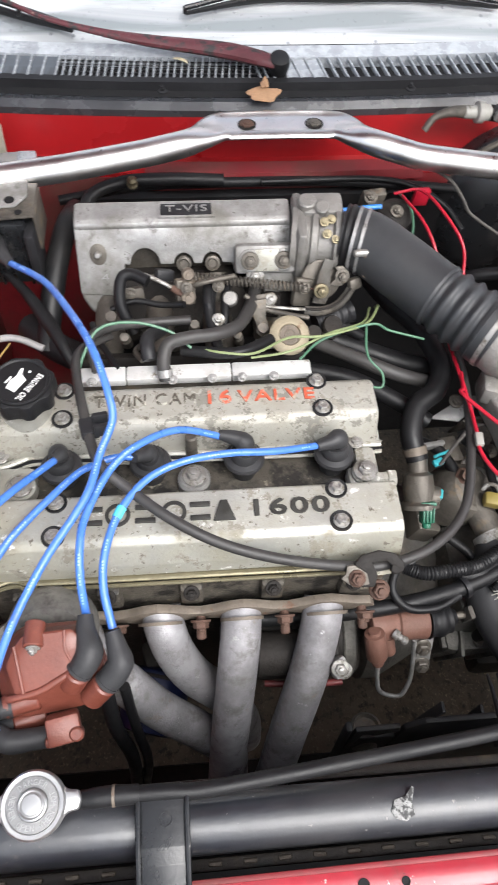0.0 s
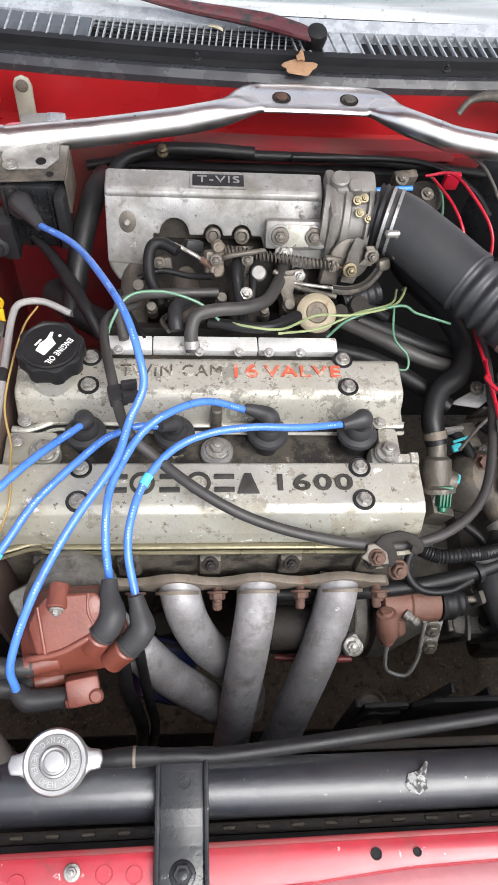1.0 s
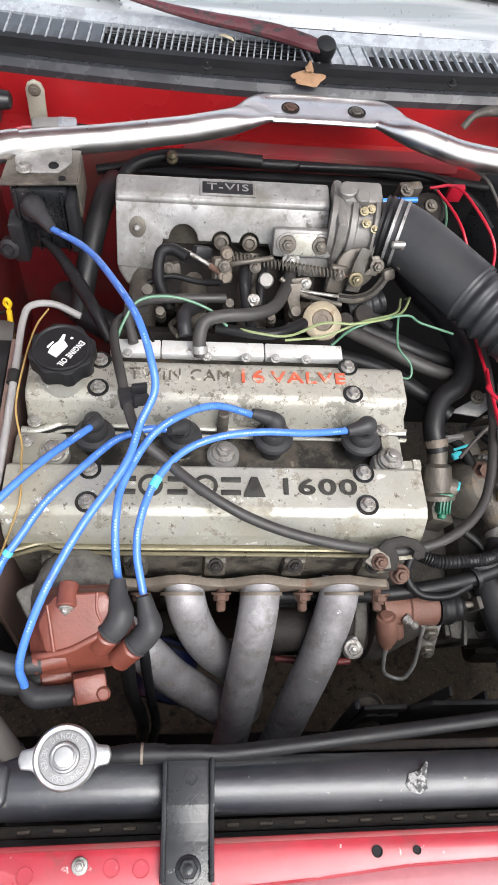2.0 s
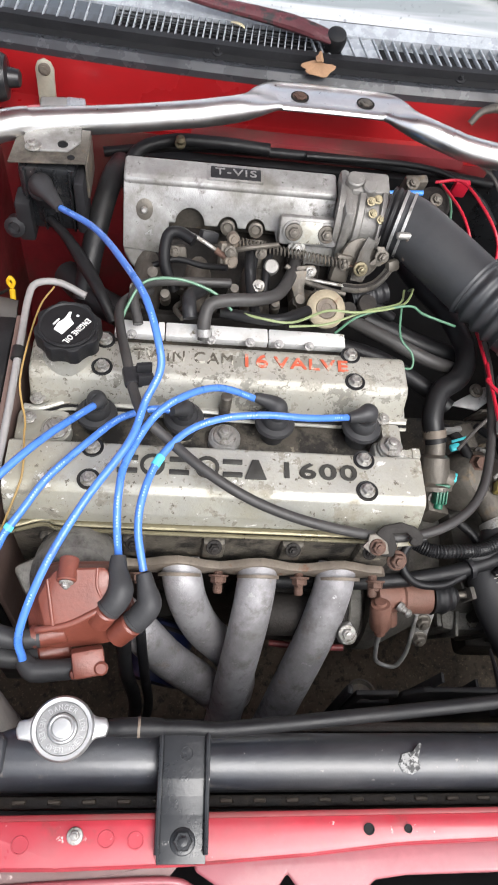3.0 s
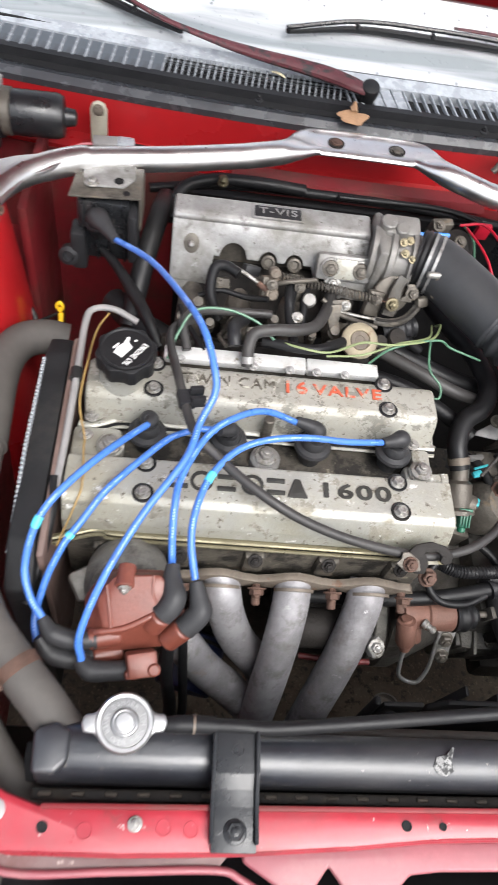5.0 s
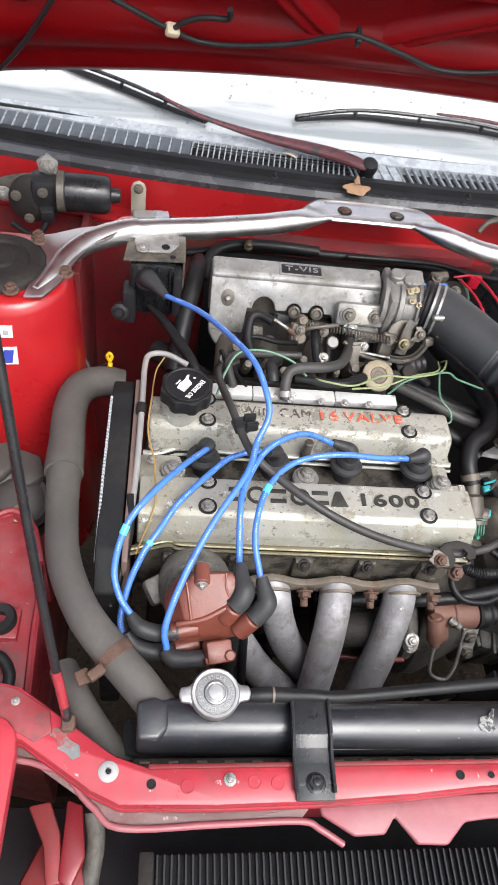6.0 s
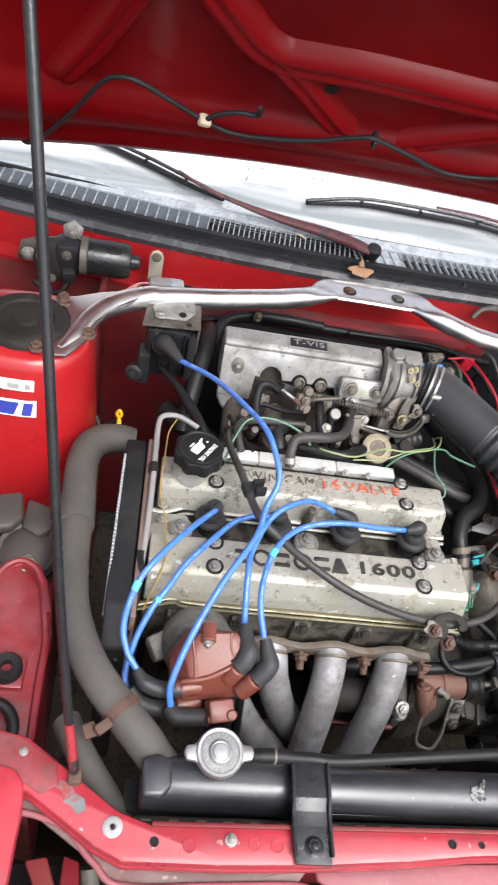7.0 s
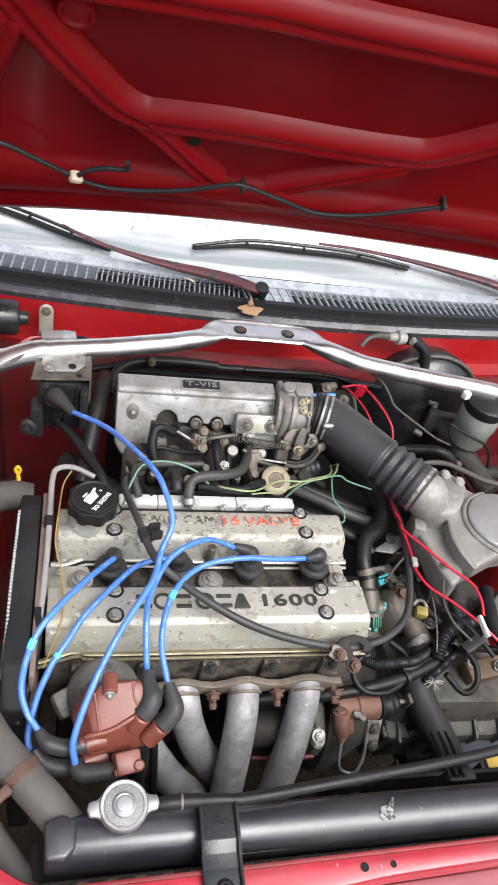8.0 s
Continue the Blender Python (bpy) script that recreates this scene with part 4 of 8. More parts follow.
rib([(-0.30, 0.405), (-0.2, 0.385), (-0.092, 0.386), (0.003, 0.389), (0.083, 0.386), (0.249, 0.386), (0.42, 0.39), (0.56, 0.41)], 0.020, 0.022)
rib([(-0.41, 0.04), (-0.364, 0.118), (-0.333, 0.170), (-0.300, 0.235), (-0.268, 0.312), (-0.245, 0.370)], 0.019, 0.022)
rib([(0.60, 0.08), (0.56, 0.2), (0.57, 0.42), (0.60, 0.85)], 0.024, 0.024)
rib([(-0.55, 0.90), (0.12, 0.92), (0.80, 0.90)], 0.03, 0.03)
part("hole", lathe([(0.008, 0), (0.008, 0.001), (0.007, 0.0015), (0.007, 0.0005), (0, 0.0005)], hp(-0.047, 0.172, -0.004), HN, seg=20), M_DEEP, hood, "dark pressed hole")
part("dimple", lathe([(0.021, 0), (0.019, 0.004), (0.016, 0.0045), (0.013, 0.001), (0, 0.0005)], hp(-0.196, 0.336, -0.016), HN, seg=24), M_HOODRIB_LIT, hood, "pressed round dimple")
washer_hose = thing("washer_hose", hp(0.04, 0.09, 0.02), "thin black washer hose clipped under the hood", "hose")
WD = 0.016
part("hose", tube([hp(-0.46, -0.05, 0.004), hp(-0.443, -0.065, 0.008), hp(-0.40, -0.002, WD), hp(-0.361, 0.063, WD), hp(-0.325, 0.128, WD), hp(-0.300, 0.144, WD), hp(-0.275, 0.138, WD), hp(-0.243, 0.118, WD), hp(-0.193, 0.087, WD), hp(-0.155, 0.072, WD), hp(-0.105, 0.075, WD), hp(-0.044, 0.092, WD), hp(0.005, 0.116, WD), hp(0.030, 0.120, WD), hp(0.091, 0.098, WD), hp(0.150, 0.077, WD), hp(0.217, 0.087, WD), hp(0.292, 0.122, WD), hp(0.321, 0.137, WD)], 0.0034, seg=10), M_BLACK, washer_hose)
part("branch", tube([hp(-0.193, 0.088, WD), hp(-0.178, 0.106, WD), hp(-0.155, 0.118, WD), hp(-0.128, 0.121, WD), hp(-0.128, 0.140, WD + 0.002)], 0.0034, seg=10), M_BLACK, washer_hose)
part("tape", box(hp(-0.193, 0.088, WD), (0.018, 0.016, 0.012), (40, 12, 20), bev=0.004), M_CREAM, washer_hose, "cream tape joint")
for x_, v_ in ((0.030, 0.114), (0.323, 0.140)):
    part("clip", box(hp(x_, v_, WD - 0.004), (0.006, 0.02, 0.012), (35, 0, 0), bev=0.001), M_BLACK, washer_hose)

rod = thing("prop_rod", (-0.252, -0.285, 0.79), "black steel prop rod holding the hood open", "prop rod")
part("rod", tube([(-0.245, -0.285, 0.792), (-0.256, -0.255, 0.85), (-0.273, -0.20, 0.96), (-0.303, -0.09, 1.18), (-0.356, 0.095, 1.555)], 0.0040, seg=12), M_PAINTBLK, rod)
part("sleeve", tube([(-0.2470, -0.2795, 0.803), (-0.2510, -0.2690, 0.824), (-0.2550, -0.2580, 0.846)], 0.0043, seg=12), mat("chipped_red_on_black", (0.30, 0.03, 0.04), 0.4, var=0.2, scale=40, dirt=[((0.02, 0.02, 0.022), 55, 0.47, 0.52, 0.4, 0)]), rod, "chipped red patch")
part("pivot", box((-0.245, -0.285, 0.795), (0.012, 0.014, 0.010), bev=0.003), M_RUST, rod, "rusty pivot")

# ---- strut brace ----
brace = thing("strut_brace", (0.12, 0.42, 0.84), "polished aluminium strut brace bolted across the bay", "strut brace")
part("tube", tube([(-0.240, 0.3375, 0.856), (-0.205, 0.352, 0.852), (-0.128, 0.372, 0.850), (-0.040, 0.396, 0.850)], [0.0150, 0.0150, 0.0150, 0.0150], seg=24), M_POLISH, brace)
part("tube", tube([(0.262, 0.4015, 0.8425), (0.295, 0.394, 0.838), (0.407, 0.382, 0.829), (0.50, 0.372, 0.823), (0.545, 0.36, 0.823)], [0.0150, 0.0150, 0.0150, 0.0150, 0.0160], seg=24), M_POLISH, brace)


def pressed_tube(stations, n=8, seg=32):
    """A round tube pressed into a dished flat: stations x, y, z, half width, half height, dish."""
    pts = spline([q[:3] for q in stations], n)
    dims = spline([q[3:6] for q in stations], n)
    t = bmesh.new()
    rings = []
    for i, (p, (w, h, dish)) in enumerate(zip(pts, dims)):
        d = pts[min(i + 1, len(pts) - 1)] - pts[max(i - 1, 0)]
        side = Vector((-d.y, d.x, 0)).normalized()
        ring = []
        for k in range(seg):
            a = 2 * math.pi * k / seg
            c, s_ = math.cos(a), math.sin(a)
            z = h * s_ - (dish * max(0.0, 1 - (c / 0.72) ** 4) if s_ > 0 else 0.0)
            ring.append(t.verts.new(p + side * (w * c) + Vector((0, 0, z))))
        rings.append(ring)
    for a, b in zip(rings, rings[1:]):
        for k in range(seg):
            t.faces.new((a[k], a[(k + 1) % seg], b[(k + 1) % seg], b[k]))
    t.faces.new(rings[0][::-1])
    t.faces.new(rings[-1])
    return t


part("plate", pressed_tube([(-0.042, 0.3955, 0.850, 0.0150, 0.0150, 0.0), (0.000, 0.411, 0.850, 0.0152, 0.0148, 0.0), (0.022, 0.4255, 0.849, 0.0180, 0.0120, 0.001), (0.042, 0.4440, 0.8480, 0.0245, 0.0085, 0.0050), (0.060, 0.4500, 0.8475, 0.0270, 0.0075, 0.0068), (0.120, 0.4510, 0.8475, 0.0272, 0.0075, 0.0068), (0.178, 0.4500, 0.8475, 0.0270, 0.0075, 0.0068), (0.195, 0.4440, 0.8475, 0.0245, 0.0085, 0.0050), (0.211, 0.4265, 0.8475, 0.0180, 0.0120, 0.001), (0.230, 0.4140, 0.8460, 0.0152, 0.0148, 0.0), (0.264, 0.4010, 0.8422, 0.0150, 0.0150, 0.0)]), M_POLISH, brace, "flattened polished centre plate")
for x_, m_ in ((0.079, M_RUST), (0.161, M_CASTD)):
    b_ = part("bolt_hole", lathe([(0.0112, 0), (0.0112, 0.0008), (0.0102, 0.0010), (0.0098, 0.0003), (0, 0.0003)], (x_, 0.451, 0.8480), seg=24), M_IRON, brace, "dark drilled hole")
    part("bolt", BOLT_RUSTY, m_, b_, m=aim((x_, 0.451, 0.8476), (0, -0.1, 1)) @ Matrix.Diagonal((1.1, 1.1, 0.5, 1)))
foot = part("tower_bracket", prism([(-0.352, 0.292), (-0.328, 0.302), (-0.300, 0.318), (-0.262, 0.332), (-0.248, 0.318), (-0.262, 0.300), (-0.282, 0.284), (-0.296, 0.250), (-0.309, 0.208), (-0.326, 0.178), (-0.348, 0.176), (-0.345, 0.196), (-0.336, 0.214), (-0.330, 0.236), (-0.332, 0.256), (-0.341, 0.272)], 0.0045, Matrix.Translation((0, 0, 0.8640)), 0.0015), M_POLISH, brace, "flared sheet bracket on the strut tower")
part("ridge", tube([(-0.336, 0.192, 0.8655), (-0.322, 0.222, 0.8650), (-0.308, 0.262, 0.8640), (-0.288, 0.296, 0.8620), (-0.262, 0.322, 0.8580), (-0.238, 0.3385, 0.8560), (-0.226, 0.3440, 0.8548)], [0.0050, 0.0095, 0.0125, 0.0145, 0.0160, 0.0160, 0.0160], seg=24), M_POLISH, foot, "raised rounded ridge")
bolts(foot, [(-0.345, 0.281, 0.8685), (-0.306, 0.226, 0.8670)], mesh=BOLT_RUSTY, material=M_RUST, name="nut", size=1.0)
part("tower_bracket", tube([(0.54, 0.362, 0.823), (0.57, 0.33, 0.845), (0.60, 0.29, 0.868)], [0.018, 0.024, 0.028], seg=18, flat=((0, 0, 1), 0.6)), M_POLISH, brace)
part("clamp_ring", tube([(0.548, 0.358, 0.824), (0.556, 0.352, 0.827)], 0.019, seg=18, n=2), M_STEEL, brace)


# ---- engine ----
engine = thing("engine", (0, 0, 0.30), "worn twin cam engine with pale cast cam covers", "engine")
t = box((-0.01, 0.01, 0.53), (0.35, 0.15, 0.30), bev=0.01)
for i in range(4):
    cyl((-0.13 + 0.088 * i, -0.066, 0.55), (-0.13 + 0.088 * i, -0.078, 0.55), 0.03, bm=t)
part("block", t, M_IRON, engine, "dark dirty cast iron block")
t = box((-0.012, 0.01, 0.706), (0.372, 0.19, 0.09), bev=0.006)
for i in range(5):
    box((-0.16 + 0.075 * i, -0.087, 0.724), (0.022, 0.012, 0.036), bev=0.004, bm=t)
head = part("cylinder_head", t, M_HEAD, engine, "oil-stained cast aluminium head")
bolts(head, [(-0.16 + 0.075 * i, -0.0935, 0.738) for i in range(5)], (0, -0.7, 0.7), BOLT, M_IRON, size=0.8)
part("plug_valley", box((-0.012, 0.014, 0.744), (0.37, 0.060, 0.012), bev=0.002), mat("rusty_valley", (0.085, 0.050, 0.036), 0.75, 0.1, 0.4, 30, 0.3, 200, dirt=[GRIME]), engine, "rust-brown spark plug valley")

front_yz = [(-0.016, 0.752), (-0.016, 0.789), (-0.021, 0.797), (-0.062, 0.797), (-0.069, 0.7935), (-0.0785, 0.772), (-0.081, 0.756), (-0.081, 0.752)]
cover_f = part("cam_cover", prism_x(front_yz, -0.199, 0.181, 0.004, seg=3), M_COVER, engine, "worn pale cast front cam cover with raised lettering")
FRONT_LIP = [(-0.211, -0.092), (-0.198, -0.088), (-0.181, -0.0825), (-0.169, -0.079), (-0.160, -0.079), (-0.147, -0.0825), (-0.063, -0.0835), (0.036, -0.084), (0.180, -0.085)]
part("cover_lip", tube([(x, y, 0.757) for x, y in FRONT_LIP], 0.0030, seg=10, flat=((0, 0, 1), 0.6)), M_LIP, cover_f, "oily yellowed flange of the cover")
part("lip_bead", tube([(x, y - 0.0045, 0.7535) for x, y in FRONT_LIP], 0.0021, seg=8), M_LIP, cover_f, "thin raised bead")
part("gasket", tube([(x, y - 0.0015, 0.7505) for x, y in FRONT_LIP], 0.0036, seg=8), M_RUBBER, cover_f, "dark oily gasket")
rear_yz = [(0.041, 0.752), (0.0425, 0.766), (0.0535, 0.7925), (0.060, 0.797), (0.096, 0.797), (0.1035, 0.789), (0.105, 0.752)]
cover_r = part("cam_cover", prism_x(rear_yz, -0.194, 0.1805, 0.004, seg=3), M_COVERW, engine, "flaked pale cast rear cam cover with orange lettering")
REAR_LIP = [(-0.199, 0.036), (-0.186, 0.035), (-0.173, 0.0395), (-0.161, 0.0445), (-0.147, 0.0455), (-0.111, 0.0435), (-0.091, 0.043), (0.0, 0.0415), (0.170, 0.041), (0.178, 0.0435), (0.181, 0.052), (0.181, 0.090)]
part("cover_lip", tube([(x, y, 0.764) for x, y in REAR_LIP], 0.0036, seg=10, flat=((0, 0, 1), 0.7)), M_COVER, cover_r, "pale flange of the cover")
part("lip_bead", tube([(x, y - 0.0075, 0.7605) for x, y in REAR_LIP], 0.0019, seg=8), M_COVER, cover_r, "thin raised bead")
part("gasket", tube([(x, y - 0.0045, 0.7595) for x, y in REAR_LIP], 0.0032, seg=8), M_RUBBER, cover_r, "dark oily gasket")
part("filler_boss", lathe([(0.0245, 0), (0.0240, 0.028), (0.0225, 0.034), (0.0215, 0.040), (0.0215, 0.066)], (-0.1585, 0.078, 0.768), seg=32), M_COVER, cover_r, "round oil filler boss")


t = lathe([(0.0073, 0), (0.0073, 0.0012), (0.0068, 0.0018), (0.0056, 0.0019)], (0, 0, 0), seg=24)
lathe([(0.0053, 0.0015), (0.0053, 0.0058), (0.0046, 0.0066), (0.0028, 0.0066), (0.0022, 0.0058), (0, 0.0058)], (0, 0, 0), seg=6, bm=t)
COVER_BOLT = mesh_of(t, "cover_bolt", 25)


def cover_bolt(parent, p):
    b = part("bolt_recess", lathe([(0.0102, 0), (0.0102, 0.0012), (0.0096, 0.0015), (0.0084, 0.0008), (0, 0.0008)], (p[0], p[1], p[2] - 0.0004), seg=28), M_SHROUD, parent, "dark rubber seal ring")
    part("bolt", COVER_BOLT, M_STEEL, b, m=Matrix.Translation(p) @ Matrix.Rotation(p[0] * 9, 4, "Z"))


for p in ((-0.125, -0.058, 0.797), (0.125, -0.058, 0.797), (-0.125, -0.0255, 0.797), (0.125, -0.0255, 0.797)):
    cover_bolt(cover_f, p)
for p in ((-0.125, 0.0645, 0.797), (0.125, 0.0645, 0.797), (-0.125, 0.0975, 0.797), (0.123, 0.0975, 0.797)):
    cover_bolt(cover_r, p)
bolts(cover_r, [(-0.186, 0.042, 0.770), (0.158, 0.040, 0.770)], size=0.8)

# plain raised blocks where the maker's name stands
for i, (x_, kind_) in enumerate(((-0.0925, "bar"), (-0.0705, "disc"), (-0.0465, "bar"), (-0.0215, "disc"), (0.0015, "bar"), (0.0225, "wedge"))):
    if kind_ == "disc":
        t = lathe([(0.0078, 0), (0.0078, 0.0022), (0.0110, 0.0022), (0.0110, 0)], (0, 0, 0), seg=28)
        for f in [f for f in t.faces if len(f.verts) > 4]:
            t.faces.remove(f)
        t.transform(Matrix.Translation((x_, -0.041, 0.7965)))
    elif kind_ == "bar":
        t = box((x_, -0.0345, 0.7977), (0.018, 0.0048, 0.0024), bev=0.0006)
        box((x_, -0.0475, 0.7977), (0.018, 0.0048, 0.0024), bev=0.0006, bm=t)
    else:
        t = prism([(x_ - 0.010, -0.0515), (x_ + 0.010, -0.0515), (x_ + 0.003, -0.0315), (x_ - 0.003, -0.0315)], 0.0022, Matrix.Translation((0, 0, 0.7967)), 0.0005)
    part("raised_shape", t, M_LETTER, cover_f, "dark raised block shape")
me = stretch_to(text_mesh("1600", 0.02, 0.0012, 0.00035), 0.068, 0.0165)
part("lettering", me, M_LETTER, cover_f, "raised dark figures", m=Matrix.Translation((0.083, -0.0405, 0.7975)))
for body_, w, x_, material in (("TWIN CAM", 0.098, -0.047, M_CAMLET), ("16", 0.023, 0.0255, M_ORANGE), ("VALVE", 0.076, 0.081, M_ORANGE)):
    me = stretch_to(text_mesh(body_, 0.016, 0.0009, 0.0 if body_ == "TWIN CAM" else 0.0002), w, 0.0160 if body_ == "16" else 0.0135)
    part("lettering", me, material, cover_r, "raised lettering", m=Matrix.Translation((x_, 0.0825, 0.7975)))

# end casting between the covers, hex plugs
t = box((0.165, 0.012, 0.758), (0.022, 0.046, 0.028), bev=0.006)
box((0.158, 0.002, 0.762), (0.028, 0.022, 0.020), bev=0.006, bm=t)
cyl((0.160, 0.004, 0.762), (0.160, 0.002, 0.778), 0.0125, bm=t)
lathe([(0.0070, 0), (0.0070, 0.016), (0.0085, 0.017), (0.0085, 0.024), (0.006, 0.025)], (0.166, -0.002, 0.768), (1, 0, 0.05), seg=6, bm=t)
part("end_casting", t, M_COVER, engine, "pale casting at the end of the covers")
t = box((-0.178, 0.008, 0.760), (0.05, 0.045, 0.022), bev=0.006)
cyl((-0.163, 0.006, 0.762), (-0.163, 0.004, 0.778), 0.014, bm=t)
part("end_casting", t, M_COVER, engine, "pale casting at the end of the covers")
bolts(engine, [(0.160, 0.002, 0.778), (-0.163, 0.004, 0.778), (-0.003, 0.014, 0.764)], mesh=BOLT, size=1.25)
part("centre_plug", lathe([(0.016, 0), (0.016, 0.010), (0.013, 0.013), (0.008, 0.012)], (-0.003, 0.013, 0.751), seg=24), M_CAST, engine)
part("tall_bolt", cyl((-0.004, 0.038, 0.765), (-0.004, 0.037, 0.80), 0.0055), M_CASTD, engine)
HOOK = Matrix.Translation((0.15, -0.098, 0.783)) @ Matrix(((1, 0, 0, 0), (0, 0.834, -0.552, 0), (0, 0.552, 0.834, 0), (0, 0, 0, 1)))
hook = part("lifting_hook", prism([(-0.018, -0.006), (-0.018, 0.006), (-0.011, 0.012), (0.004, 0.0155), (0.018, 0.012), (0.026, 0.004), (0.025, -0.004), (0.018, -0.0065), (0.013, -0.003), (0.015, 0.002), (0.010, 0.006), (-0.002, 0.005), (0.002, -0.006), (-0.001, -0.016), (-0.012, -0.016)], 0.004, HOOK, 0.0012), M_IRON, engine, "dark steel lifting hook")
part("hook_ear", prism([(-0.031, -0.007), (-0.026, -0.002), (-0.025, 0.004), (-0.019, 0.005), (-0.008, -0.003), (-0.006, -0.013), (-0.020, -0.015)], 0.003, HOOK @ Matrix.Translation((0, 0, 0.003)), 0.001), M_CASTD, hook, "stained bracket ear")
part("web", prism([(-0.002, -0.010), (0.018, -0.008), (0.010, 0.004), (-0.003, 0.004)], 0.002, HOOK @ Matrix.Translation((0, 0, -0.012)), 0.0005), M_COVER, hook)
part("nut", BOLT_RUSTY, M_RUST, hook, m=HOOK @ Matrix.Translation((-0.017, -0.007, 0.006)) @ Matrix.Diagonal((0.9, 0.9, 1, 1)))
part("nut", BOLT_RUSTY, M_RUST, hook, m=HOOK @ Matrix.Translation((0.004, -0.020, -0.003)) @ Matrix.Diagonal((1.1, 1.1, 1.3, 1)))

cap = thing("oil_filler_cap", (-0.153, 0.071, 0.83), "black plastic oil filler cap with white print", "oil cap")
n_ = 48
poly = []
for k in range(n_):
    an = 2 * math.pi * k / n_
    r = 0.0305 - 0.0032 * (0.5 + 0.5 * math.tanh(6 * math.cos(8 * an + 0.6)))
    poly.append((r * math.cos(an), r * math.sin(an)))
part("knurled_rim", prism(poly, 0.019, Matrix.Translation((-0.153, 0.071, 0.828)), 0.0015), M_CAP, cap)
part("disc", lathe([(0.0262, 0), (0.0262, 0.003), (0.0245, 0.0035), (0.0232, 0.0022), (0, 0.0022)], (-0.153, 0.071, 0.8465), seg=40), M_CAP, cap)
TURN = Matrix.Translation((-0.153, 0.071, 0.8493)) @ Matrix.Rotation(radians(-124), 4, "Z")
me = stretch_to(text_mesh("ENGINE OIL", 0.008, 0.0004), 0.033, 0.0056)
part("lettering", me, M_WHITE, cap, "white print", m=TURN @ Matrix.Translation((0.001, 0.0118, 0)))
t = prism([(-0.012, -0.006), (0.004, -0.006), (0.007, 0.001), (0.013, 0.004), (0.0115, 0.006), (0.003, 0.004), (-0.004, 0.0055), (-0.012, 0.0035)], 0.0006, Matrix.Identity(4), 0)
cyl((0.013, -0.003, 0), (0.013, -0.003, 0.0006), 0.0014, seg=10, bm=t)
box((-0.004, 0.0075, 0.0003), (0.008, 0.0016, 0.0006), bev=0, bm=t)
part("oil_can_symbol", t, M_WHITE, cap, "white oil can symbol", m=TURN @ Matrix.Translation((0.0, -0.002, -0.0002)) @ Matrix.Rotation(radians(180), 4, "Z"))

# timing side
timing = thing("timing_cover", (-0.225, 0.0, 0.5), "black timing belt cover with a brown edge", "timing cover")
part("cover", prism([(-0.155, 0.45), (-0.150, 0.765), (-0.11, 0.79), (0.10, 0.797), (0.130, 0.785), (0.14, 0.45)], 0.026, Matrix.Translation((-0.240, 0, 0)) @ ALONG_X, 0.004), M_SHROUD, timing)
part("backing_plate", prism([(-0.135, 0.50), (-0.125, 0.790), (0.118, 0.802), (0.125, 0.50)], 0.006, Matrix.Translation((-0.2125, 0, 0)) @ ALONG_X, 0.0015), M_BROWN, timing, "brown plastic edge")
tooth = mesh_of(box((0, 0, 0), (0.003, 0.0035, 0.006), bev=0.0006, seg=1), "tooth")
for k in range(46):
    y_ = 0.09 - 0.0046 * k
    part("tooth", tooth, M_GRILLE, timing, m=pose(-0.2395, y_, 0.796 - 0.02 * max(0, -y_ - 0.02) / 0.1))

# ---- plug leads ----
WIRE_R = 0.0034


def lead(label, pts, boot_pts, boot_r, tape=None, boot_mat=M_BOOT, start_pts=None, start_r=None):
    w = thing("plug_lead", pts[-1], label, "ignition lead", "ignition leads")
    c = part("cable", tube(pts, WIRE_R, seg=12), M_BLUE, w)
    line = spline(pts)
    b_ = part("boot", tube(boot_pts, [q * 0.82 for q in boot_r], seg=20), boot_mat, w, "grey rubber boot")
    e_ = Vector(boot_pts[-1])
    part("boot_rim", tube([e_ + (e_ - Vector(boot_pts[-2])).normalized() * u for u in (-0.0030, -0.0005)], boot_r[-1] * 0.82 + 0.0008, seg=20, n=2), boot_mat, b_)
    if start_pts:
        part("boot", tube(start_pts, [q * 0.85 for q in start_r], seg=16), M_BOOT, w, "dark grey rubber boot")
    if tape:
        i = int(tape * (len(line) - 1))
        part("tape", tube([line[i - 1], line[i], line[i + 1]], WIRE_R + 0.0007, seg=12, n=3), M_CYAN, c, "cyan tape band")
    k = 3
    while k < len(line) - 4:
        d = (line[k + 1] - line[k]).normalized()
        side = Vector((0, -0.55, 0.83))
        side = (side - d * side.dot(d)).normalized()
        q = line[k] + side * (WIRE_R - 0.0002)
        m = Matrix((d, side.cross(d), side)).transposed().to_4x4()
        m.translation = q
        part("print_mark", PRINT, M_PALEBLUE, c, m=m)
        k += 4 if k % 3 else 13
    return w


M_PALEBLUE = mat("pale_blue_print", (0.24, 0.40, 0.82), 0.4, var=0.1, bump=0)
t = bmesh.new()
for i, w_ in enumerate((0.0016, 0.0012, 0.0018, 0.0014)):
    box((0.0026 * i - 0.004, 0, 0), (w_, 0.0013, 0.0006), bev=0, bm=t)
PRINT = mesh_of(t, "print_mark")


def plug_boot(x_, y_, z_=0.772):
    return lathe([(0.012, -0.03), (0.012, -0.004), (0.0190, -0.002), (0.0200, 0.001), (0.0186, 0.004), (0.0135, 0.006), (0.0135, 0.012), (0.011, 0.016), (0, 0.017)], (x_, y_, z_), (0, 0.05, 1), seg=28)


